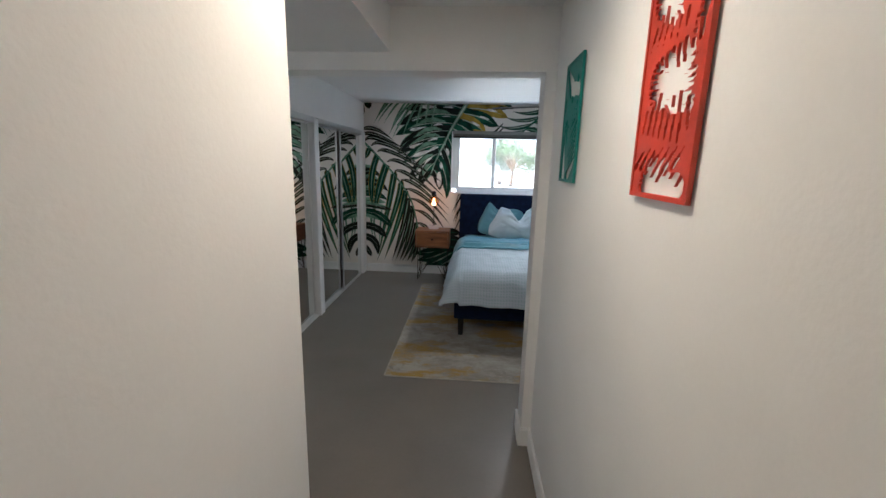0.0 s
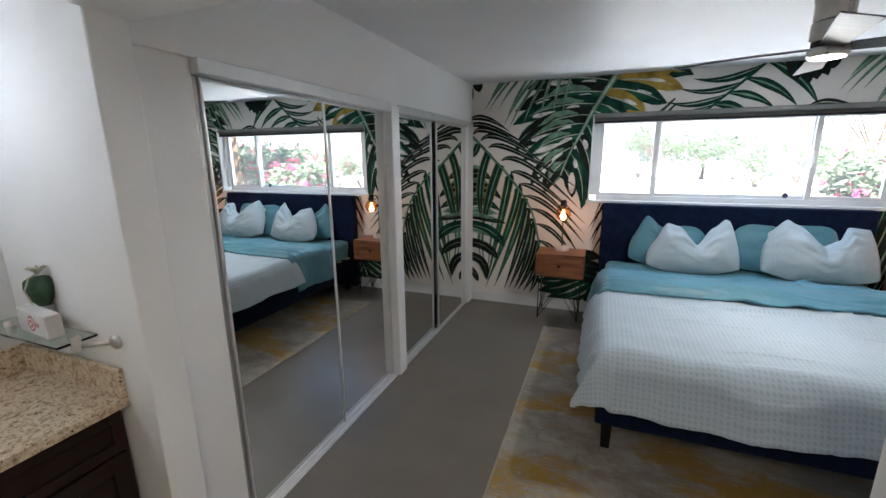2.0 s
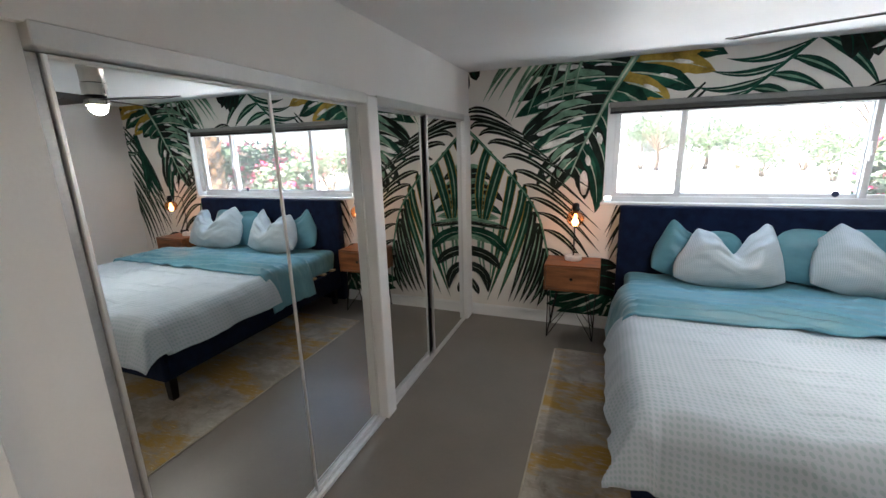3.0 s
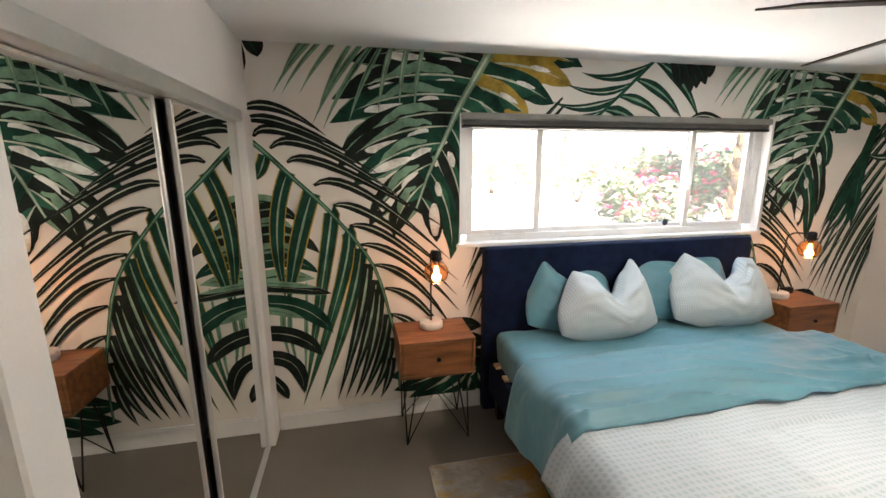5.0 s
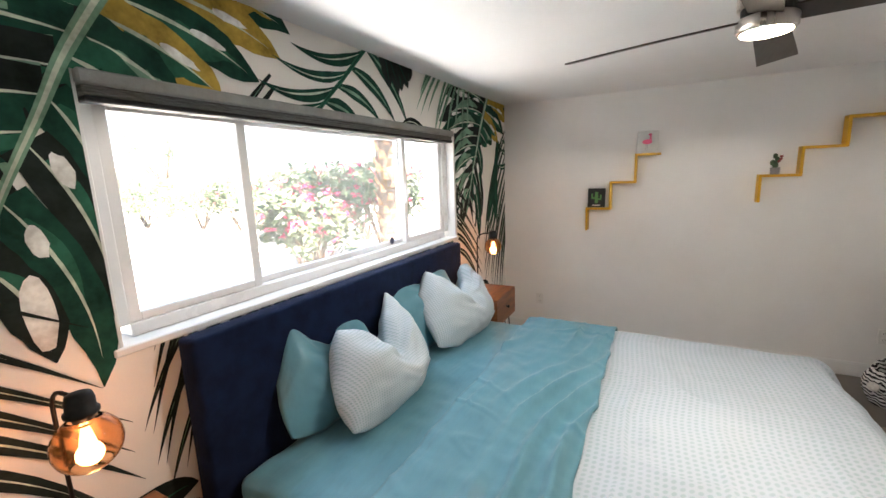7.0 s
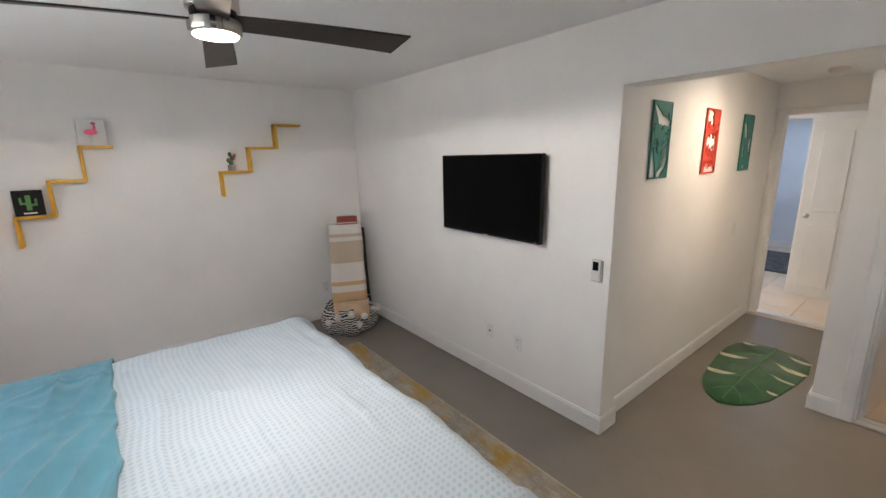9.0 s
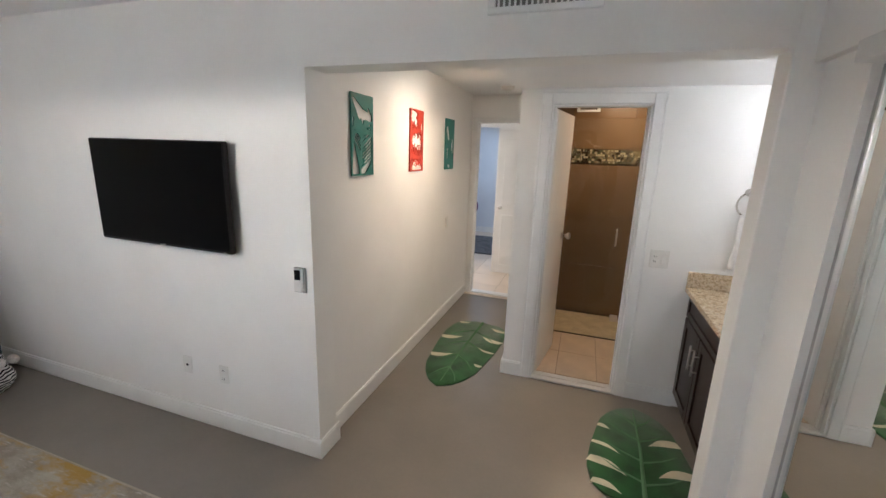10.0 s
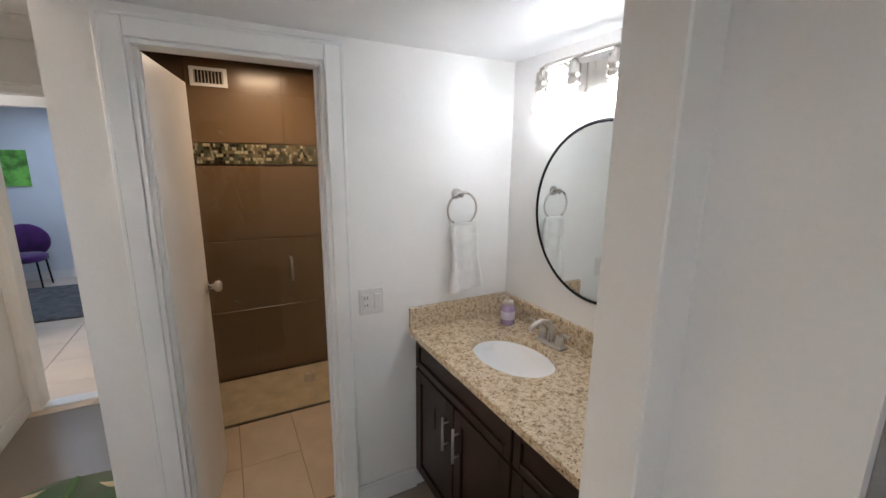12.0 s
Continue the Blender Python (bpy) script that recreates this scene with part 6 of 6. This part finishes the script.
# ---- hall fittings ----
ob = thing("recessed_light", "lit round recessed light in the hall ceiling", "ceiling light", "", pose(-0.01, 1.17, ZH))
part("trim_ring", lathe([(0.062, -0.001), (0.082, -0.003), (0.084, 0.0)], 32, cap=False), TRIM, ob, "", True)
part("lens", lathe([(0.062, -0.002), (0.060, -0.0015)], 32), glowing("warm_downlight", (1.0, 0.88, 0.72), 7), ob)
ob = thing("smoke_detector", "round white smoke detector on the hall ceiling", "smoke detector", "", pose(0.02, -0.05, ZH))
part("body", lathe([(0.045, -0.034), (0.062, -0.028), (0.066, -0.008), (0.066, 0.0)], 28), PLASTIC, ob, "", True)

# ---- bathroom seen through its door ----
DOORPAINT = surface("door_paint", (0.80, 0.78, 0.75), 0.4, tint=0.02, dark=0.94, scale=3)
ob = tagged(new("door_1"), "plain white bathroom door standing ajar", "door", "", "structure")
ob.matrix_world = pose(-0.548, YB - 0.062, 0.012, 0, 0, 180 + 81)
part("leaf", block(0.002, 0.575, -0.018, 0.018, 0, 1.99, 0.002), DOORPAINT, ob)
for s in (-1, 1):
    part("rosette", lathe([(0.030, 0.0), (0.030, 0.008), (0.012, 0.014)], 18, pose(0.515, s * 0.018, 1.03, -90 * s)), METAL, ob, "", True)
    part("knob", lathe([(0.011, 0.012), (0.012, 0.035), (0.026, 0.045), (0.028, 0.060), (0.020, 0.070)], 18, pose(0.515, s * 0.018, 1.03, -90 * s)), METAL, ob, "round nickel knob", True)
for z in (0.25, 1.72):
    part("hinge", lathe([(0.007, 0), (0.007, 0.09)], 10, pose(-0.004, 0.014, z)), METAL, ob)
BROWN = surface("brown_porcelain", (0.150, 0.092, 0.046), 0.26, tint=0.03, dark=0.96, scale=4, fine=40, random=0.02, rough_var=0.03)
BEIGE = surface("beige_floor_tile", (0.55, 0.44, 0.33), 0.4, tint=0.08, dark=0.86, scale=5, random=0.04)
GROUT = surface("grey_grout", (0.26, 0.21, 0.16), 0.9)
SHOWERFLOOR = surface("shower_floor", (0.50, 0.41, 0.27), 0.5, scale=8)
BX, SHY = -2.0, 0.235
structure("wall_bath_west", block(XV - 0.1, BX, -0.5, YB - 0.1, 0, 2.6), BROWN, "brown tiled side wall of the shower room", "wall")
structure("wall_bath_east", block(HW - 0.115, HW - 0.1, -0.5, YB - 0.1, 0, 2.6), BROWN, "brown tiled wall behind the bathroom door", "wall")
bath_back = structure("wall_bath_back", block(XV, HW - 0.1, -0.52, -0.41, -0.1, 2.6), surface("brown_grout", (0.11, 0.07, 0.038), 0.8), "brown tiled shower wall with a mosaic band", "wall")
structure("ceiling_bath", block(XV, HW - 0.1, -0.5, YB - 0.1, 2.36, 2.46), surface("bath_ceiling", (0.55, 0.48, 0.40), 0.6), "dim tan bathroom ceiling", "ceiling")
bath_floor = structure("floor_bath", block(BX, HW - 0.115, SHY, YB - 0.1, 0.0005, 0.004), GROUT, "beige square tiles on the bathroom floor", "floor")
structure("floor_shower", block(BX, HW - 0.115, -0.41, SHY - 0.02, 0.0005, 0.003), SHOWERFLOOR, "beige shower floor behind glass", "floor")
structure("shower_curb_strip", block(BX, HW - 0.115, SHY - 0.02, SHY, 0.0, 0.02, 0.002), surface("dark_strip", (0.10, 0.085, 0.07), 0.4), "dark metal strip under the shower glass", "threshold")
screen = thing("shower_screen", "clear frameless shower glass with a bar handle", "shower screen", "", pose(0, SHY - 0.01, 0.02))
CLEAR = glass("shower_glass", (0.97, 0.99, 0.98), 0.0, 1.3)
for a, b in ((-1.165, HW - 0.12), (BX + 0.004, -1.169)):
    part("pane", block(a, b, -0.004, 0.004, 0.0, 2.0, 0.001), CLEAR, screen).visible_shadow = False
part("handle", tube([(-1.10, 0.004, 0.90), (-1.10, 0.045, 0.91), (-1.10, 0.045, 1.04), (-1.10, 0.004, 1.05)], 0.008, 10), METAL, screen, "nickel bar handle", True)
part("hinge", block(-1.20, -1.135, -0.012, 0.012, 0.18, 0.24, 0.003), METAL, screen)
ob = thing("bath_vent", "white slotted vent high on the shower wall", "air vent", "", pose(-0.745, -0.398, 2.19))
part("frame", blocks((-0.11, 0.11, 0, 0.01, -0.06, -0.04), (-0.11, 0.11, 0, 0.01, 0.04, 0.06), (-0.11, -0.085, 0, 0.01, -0.04, 0.04), (0.085, 0.11, 0, 0.01, -0.04, 0.04), bevel=0.002), TRIM, ob)
part("backing", block(-0.085, 0.085, 0.0, 0.002, -0.04, 0.04), BLACK, ob)
for k in range(9):
    part("slat", block(-0.08 + k * 0.02 - 0.003, -0.08 + k * 0.02 + 0.003, 0.002, 0.008, -0.04, 0.04), surface("vent_tan", (0.55, 0.48, 0.4), 0.5) if k == 0 else bpy.data.materials["vent_tan"], ob)

# ---- beyond the hall ----
FARTILE = surface("pale_floor_tile", (0.66, 0.56, 0.46), 0.35, tint=0.05, dark=0.9, scale=3, random=0.03)
COOL = surface("cool_white_paint", (0.74, 0.78, 0.83), 0.6, tint=0.02, dark=0.96, scale=2)
far_floor = structure("floor_far", block(-1.6, 2.6, -5.0, HY - 0.02, -0.10, 0.0), GROUT, "pale square tiles beyond the hall door", "floor")
structure("wall_far_corridor", blocks((-1.6, 0.40, -1.70, -1.60, 0, 2.6), (1.25, 2.6, -1.70, -1.60, 0, 2.6), (0.40, 1.25, -1.70, -1.60, 2.05, 2.6)), WALL, "white corridor wall with an open doorway", "wall")
structure("wall_far_room", blocks((-1.6, 2.6, -5.0, -4.6, 0, 2.6), (2.5, 2.6, -4.6, -0.58, 0, 2.6), (-1.7, -1.6, -5.0, -0.58, 0, 2.6)), COOL, "pale blue-white wall of the far room", "wall")
structure("wall_corridor_near", blocks((HE + 0.12, 2.5, HY - 0.12, HY - 0.02, 0, 2.6), (-1.6, HW - 0.1, HY - 0.12, HY - 0.06, 0, 2.6)), WALL, "white near wall of the far corridor", "wall")
structure("ceiling_far", block(-1.6, 2.6, -5.0, HY - 0.12, 2.4, 2.5), CEIL, "white ceiling of the far corridor and room", "ceiling")
structure("baseboard", skirting(-1.6, 2.5, -4.6, -4.6 + BASE), TRIM, "white painted baseboard along the wall", "baseboard")
ob = tagged(new("door_2"), "white panelled door half closed beyond the hall", "door", "", "structure")
ob.matrix_world = pose(-0.42, -1.585, 0.01)
part("leaf", block(0, 0.80, -0.012, 0.024, 0, 2.0, 0.002), DOORPAINT, ob)
for z0, z1 in ((0.12, 0.85), (1.0, 1.88)):
    for x0 in (0.10, 0.45):
        part("raised_panel", block(x0, x0 + 0.26, 0.020, 0.032, z0, z1, 0.008), DOORPAINT, ob)
part("knob", lathe([(0.026, 0.0), (0.026, 0.006), (0.011, 0.012), (0.012, 0.035), (0.026, 0.045), (0.022, 0.065)], 16, pose(0.73, 0.024, 0.95, -90)), METAL, ob, "round nickel knob", True)
ob = tagged(new("door_3"), "white hall door folded back against the side wall", "door", "", "structure")
ob.matrix_world = pose(-0.262, HY - 0.125, 0.01, 0, 0, -86)
part("leaf", block(0, 0.66, -0.036, 0.0, 0, 2.0, 0.002), DOORPAINT, ob)
part("latch", block(0.655, 0.664, -0.03, -0.006, 0.96, 1.06, 0.001), METAL, ob, "brass latch plate")
rug2 = thing("shag_rug", "dark grey shaggy rug in the far room", "rug", "", pose(1.25, -3.30, 0))
part("shag_base", block(-0.75, 0.9, -0.72, 0.75, 0.0, 0.03, 0.012, segments=2), surface("grey_shag", (0.10, 0.10, 0.105), 1.0, tint=0.4, dark=0.5, scale=14, fine=90, bump=1.0), rug2)
chair = thing("purple_chair", "round-backed purple chair on thin black legs", "chair", "", pose(1.56, -4.15, 0))
PURPLE = surface("purple_velvet", (0.07, 0.012, 0.13), 0.8, tint=0.3, dark=0.6, scale=12, sheen=0.4)
part("seat", lathe([(0.20, 0.36), (0.235, 0.375), (0.235, 0.43), (0.20, 0.45)], 24), PURPLE, chair, "", True)
part("backrest", lathe([(0.05, -0.03), (0.22, -0.025), (0.235, 0.0), (0.22, 0.03), (0.05, 0.035)], 24, pose(0, -0.20, 0.60, 78)), PURPLE, chair, "", True)
for x, y in ((-0.16, 0.15), (0.16, 0.15), (-0.16, -0.15), (0.16, -0.15)):
    part("leg", tube([(x, y, 0.38), (x * 1.15, y * 1.15, 0.0)], 0.011, 8), BLACK, chair)
ob = thing("green_painting", "small abstract green and yellow painting", "painting", "", pose(1.62, -4.598, 1.525))
part("canvas", block(-0.14, 0.14, 0.0, 0.02, -0.235, 0.235, 0.002), surface("painted_greens", (0.09, 0.24, 0.04), 0.6, tint=1.6, dark=0.3, scale=9), ob)

# ---- garden outside the window ----
GROUND = surface("pale_gravel", (0.66, 0.60, 0.51), 0.9, tint=0.12, dark=0.8, scale=0.6, fine=30, bump=0.5)
structure("ground", block(-400, 400, YN + 0.19, 700, -0.30, -0.15), GROUND, "pale sunlit gravel yard reaching the horizon", "ground")
CONC = surface("pale_concrete", (0.74, 0.69, 0.61), 0.85, tint=0.05, dark=0.88, scale=1.2, fine=25)
structure("driveway", block(-9, 5.6, 10.5, 40, -0.149, -0.135), CONC, "bright pale concrete driveway in full sun", "driveway")
structure("wall_outer", blocks((-6.2, -2.31, YN, YN + 0.18, -0.2, 2.7), (XE + 0.16, 9, YN, YN + 0.18, -0.2, 2.7)), surface("stucco", (0.6, 0.55, 0.48), 0.9, bump=0.4), "pale stucco outer wall of the house", "wall")
structure("roof", block(-6.2, 9, -6, YN + 0.2, 2.75, 2.9), surface("roof_board", (0.45, 0.42, 0.38), 0.8), "flat pale roof over the house", "roof")
LEAF = [surface(f"bush_leaf_{k}", c, 0.6, tint=0.6, dark=0.55, scale=3) for k, c in enumerate(((0.085, 0.12, 0.045), (0.12, 0.14, 0.07), (0.07, 0.10, 0.045)))]
PETAL = surface("oleander_pink", (0.66, 0.04, 0.13), 0.6, tint=0.2, dark=0.7, scale=5)
BARK = surface("bark", (0.16, 0.11, 0.07), 0.9, tint=0.3, dark=0.6, scale=9, bump=0.6)


def clump(bm, rnd, centre, radius, count, size, flat=1.0):
    for _ in range(count):
        d = Vector((rnd.gauss(0, 1), rnd.gauss(0, 1), rnd.gauss(0, 1) * flat)).normalized()
        p = Vector(centre) + d * radius * rnd.uniform(0.55, 1.05)
        a = Vector((rnd.gauss(0, 1), rnd.gauss(0, 1), rnd.gauss(0, 1))).normalized()
        b = a.orthogonal().normalized() * size * 0.35
        a = a * size * rnd.uniform(0.7, 1.3)
        vs = [bm.verts.new(p - a), bm.verts.new(p + b), bm.verts.new(p + a), bm.verts.new(p - b)]
        bm.faces.new(vs).material_index = rnd.randrange(3)


def bush(x, y, r, h, seed, blooms, label):
    rnd = random.Random(seed)
    ob = thing("flowering_bush", label, "bush", "flowering bushes along the yard", pose(x, y, -0.15))
    stems, crown, flowers = bmesh.new(), bmesh.new(), bmesh.new()
    for k in range(13):
        a, q = rnd.uniform(0, math.tau), rnd.uniform(0.2, 0.85)
        tip = Vector((r * q * math.cos(a), r * q * math.sin(a), h * rnd.uniform(0.5, 0.92)))
        tube([(0.05 * math.cos(a), 0.05 * math.sin(a), 0), tip * 0.5 + Vector((0, 0, 0.1)), tip], [0.03, 0.018, 0.008], 5, stems)
        clump(crown, rnd, tip, r * rnd.uniform(0.30, 0.46), 150, 0.075 + 0.02 * r)
        for _ in range(2 * blooms):
            d = Vector((rnd.gauss(0, 1), rnd.gauss(0, 1), rnd.gauss(0.3, 1))).normalized()
            clump(flowers, rnd, tip + d * r * 0.44, 0.045, 7, 0.045)
    part("stem", stems, BARK, ob)
    part("crown", crown, LEAF, ob)
    if blooms:
        part("blossom", flowers, [PETAL, PETAL, PETAL], ob, "clusters of pink blossoms")
    else:
        flowers.free()
    return ob


for k, (x, y, r, h, bl) in enumerate(((5.0, 10.6, 1.1, 1.9, 4), (6.4, 12.0, 1.2, 2.0, 5), (7.6, 13.8, 1.3, 2.1, 4), (8.4, 16.0, 1.4, 2.1, 4), (9.2, 18.5, 1.5, 2.0, 3), (9.6, 21.5, 1.6, 2.0, 2), (9.2, 25, 1.7, 1.9, 1), (7.5, 28, 1.7, 1.7, 0), (3.9, 9.4, 0.8, 1.7, 5), (7.0, 10.2, 1.3, 2.2, 4), (9.0, 12.4, 1.5, 2.3, 3), (11.0, 33, 1.9, 2.6, 0), (8.2, 35, 2.0, 3.0, 0), (5.2, 34, 1.9, 2.7, 0), (2.4, 36, 2.1, 3.2, 0))):
    bush(x, y, r, h, 100 + k, bl, "green oleander bush dotted with pink blossoms" if bl else "pale dusty green bush at the yard's edge")


def palm_trunk(x, y):
    rnd = random.Random(5)
    ob = thing("palm_tree", "rough palm trunk with old leaf bases", "palm tree", "", pose(x, y, -0.15))
    part("trunk", lathe([(0.21, 0), (0.18, 0.4), (0.16, 3.0), (0.15, 5.2)], 14), BARK, ob, "", True)
    boots = bmesh.new()
    for k in range(190):
        a, z = k * 2.39996, 0.05 + k * 0.026
        d = Vector((math.cos(a), math.sin(a), 0))
        s = Vector((-d.y, d.x, 0))
        b = d * 0.15 + Vector((0, 0, z))
        w = rnd.uniform(0.05, 0.08)
        v = [boots.verts.new(p) for p in (b - s * w, b + s * w, b + d * 0.085 + s * w * 0.5 + Vector((0, 0, 0.15)), b + d * 0.085 - s * w * 0.5 + Vector((0, 0, 0.15)), b + d * 0.02 + Vector((0, 0, 0.10)))]
        boots.faces.new((v[0], v[1], v[2], v[3])), boots.faces.new((v[3], v[2], v[4]))
    part("leaf_base", boots, surface("palm_boots", (0.42, 0.24, 0.13), 0.85, tint=0.4, dark=0.5, scale=6), ob)
    crown = bmesh.new()
    for k in range(26):
        a, e = k * 2.39996, rnd.uniform(-0.3, 1.1)
        d = Vector((math.cos(a), math.sin(a), 0))
        pts = [Vector((0, 0, 5.2)) + d * (1.7 * t) + Vector((0, 0, 1.2 * math.sin(e) * t - 1.1 * t * t)) for t in np.linspace(0, 1, 7)]
        for p, q in zip(pts, pts[1:]):
            s = Vector((-d.y, d.x, 0.0))
            for sg in (-1, 1):
                f = p.lerp(q, 0.5) + s * sg * 0.35 - Vector((0, 0, 0.12))
                crown.faces.new([crown.verts.new(c) for c in (p, q, f)]).material_index = k % 3
    part("crown", crown, LEAF, ob)


palm_trunk(4.85, 8.55)


def tree(x, y, h, seed):
    rnd = random.Random(seed)
    ob = thing("desert_tree", "airy desert tree with a pale green crown", "tree", "trees across the yard", pose(x, y, -0.15))
    trunk, crown = bmesh.new(), bmesh.new()
    tube([(0, 0, 0), (0.1, 0.05, h * 0.2), (0.0, 0.1, h * 0.4)], [0.16, 0.13, 0.09], 8, trunk)
    for k in range(12):
        a = math.tau * k / 12 + rnd.uniform(-0.3, 0.3)
        r = h * rnd.uniform(0.2, 0.5)
        tip = Vector((r * math.cos(a), r * math.sin(a), h * rnd.uniform(0.5, 0.95)))
        tube([(0, 0.05, h * 0.3), tip * 0.55 + Vector((0, 0, h * 0.15)), tip], [0.06, 0.04, 0.012], 5, trunk)
        clump(crown, rnd, tip, h * rnd.uniform(0.12, 0.2), 110, 0.12)
        clump(crown, rnd, tip * 0.7 + Vector((0, 0, h * 0.2)), h * 0.13, 60, 0.12)
    part("trunk", trunk, BARK, ob)
    part("crown", crown, LEAF, ob)


for k, (x, y, h) in enumerate(((3.2, 34, 4.5), (6.5, 36, 4.0), (-12, 38, 4.5), (13, 30, 5.0))):
    tree(x, y, h, 40 + k)
DIMPANE = surface("curtained_pane", (0.34, 0.36, 0.38), 0.3)
house = thing("neighbour_house", "low pale house with a grey roof across the road", "house", "", pose(8, 46, -0.15))
part("wall", block(-14, 14, 0, 8, 0, 2.9), surface("pale_siding", (0.62, 0.63, 0.64), 0.8, tint=0.04, dark=0.85, scale=1, stretch=(0.05, 0.05, 6)), house)
rf = bmesh.new()
v = [rf.verts.new(p) for p in ((-15, -1, 2.9), (15, -1, 2.9), (15, 9, 2.9), (-15, 9, 2.9), (-15, 4, 4.9), (15, 4, 4.9))]
for f in ((0, 1, 5, 4), (2, 3, 4, 5), (0, 4, 3), (1, 2, 5), (3, 2, 1, 0)):
    rf.faces.new([v[i] for i in f])
part("roof", rf, surface("grey_shingle", (0.30, 0.31, 0.33), 0.9, tint=0.1, scale=2, stretch=(1, 1, 8)), house)
for x in (-10, -5, 3, 8):
    w = part("window", block(x, x + 1.8, -0.03, 0.02, 0.9, 2.1, 0.01), TRIM, house)
    part("pane", block(x + 0.1, x + 1.7, -0.05, -0.03, 1.0, 2.0), DIMPANE, w)
part("garage_door", block(-1.5, 1.3, -0.04, 0.02, 0, 2.2, 0.01), TRIM, house)
hills = bmesh.new()
base = [hills.verts.new((-500 + 25 * i, 620, -5)) for i in range(41)]
crest = [hills.verts.new((-500 + 25 * i, 690, 18 + 26 * abs(noise.fractal(Vector((i * 0.23, 0.5, 2)), 1.0, 2.0, 4)) + 14 * math.sin(i * 0.4) ** 2)) for i in range(41)]
for i in range(40):
    hills.faces.new((base[i], base[i + 1], crest[i + 1], crest[i]))
structure("backdrop", hills, surface("hazy_hill", (0.36, 0.36, 0.38), 0.95, tint=0.2, dark=0.8, scale=0.02), "hazy bare hills on the horizon", "hills")

# ---- pieces: tiles ----


def tiles(parent, rows, size, thick, axis, material, joint=0.004):
    """Rows of (x, y) corners; each tile is an object on one shared mesh."""
    w, h = size
    bm = block(0, w - joint, 0, h - joint, 0, thick, 0.0015)
    if axis == "wall":
        bmesh.ops.rotate(bm, verts=bm.verts, matrix=Matrix.Rotation(radians(90), 3, "X"))
        bmesh.ops.translate(bm, verts=bm.verts, vec=(0, thick, 0))
    me = bpy.data.meshes.new("tile")
    bm.normal_update()
    bm.to_mesh(me)
    bm.free()
    me.materials.append(material)
    for p in rows:
        ob = new("tile", me)
        ob.location = p
        ob.parent = parent


rows = []
z = 0.03
for k, top_z in enumerate((0.03, 0.56, 1.09, 1.772, 2.302)):
    for i in range(4):
        rows.append((-2.0 - 0.3 * (k % 2) + 0.585 * i - 0.06, -0.41, top_z))
rows = [r for r in rows if -2.1 < r[0] and r[0] + 0.58 < HW + 0.2]
tiles(bath_back, rows, (0.585, 0.526), 0.010, "wall", BROWN, 0.002)
MOSAIC = [surface(f"mosaic_{k}", c, 0.15, tint=0.2, dark=0.7, scale=20) for k, c in enumerate(((0.20, 0.16, 0.09), (0.022, 0.016, 0.010), (0.08, 0.085, 0.05), (0.42, 0.36, 0.23)))]
mos = bmesh.new()
rnd = random.Random(3)
for j in range(6):
    x = -2.0
    while x < HW - 0.16:
        w = rnd.choice((0.014, 0.018, 0.026))
        n0 = len(mos.faces)
        block(x, x + w - 0.003, -0.4095, -0.398 + rnd.uniform(0, 0.003), 1.632 + j * 0.0228, 1.632 + j * 0.0228 + 0.020, 0, mos)
        mos.faces.ensure_lookup_table()
        m_i = rnd.randrange(4)
        for f in mos.faces[n0:]:
            f.material_index = m_i
        x += w
tagged(part("mosaic_band", mos, MOSAIC, bath_back, "band of small green and brown glass mosaic"), kind="stuff")
tiles(bath_floor, [(-2.0 + 0.31 * i + 0.04, SHY + 0.002 + 0.415 * j, 0.004) for i in range(5) for j in range(2)], (0.31, 0.415), 0.008, "floor", BEIGE)
tiles(far_floor, [(-0.75 + 0.455 * i, -4.58 + 0.455 * j, 0.0) for i in range(7) for j in range(9)], (0.455, 0.455), 0.006, "floor", FARTILE)
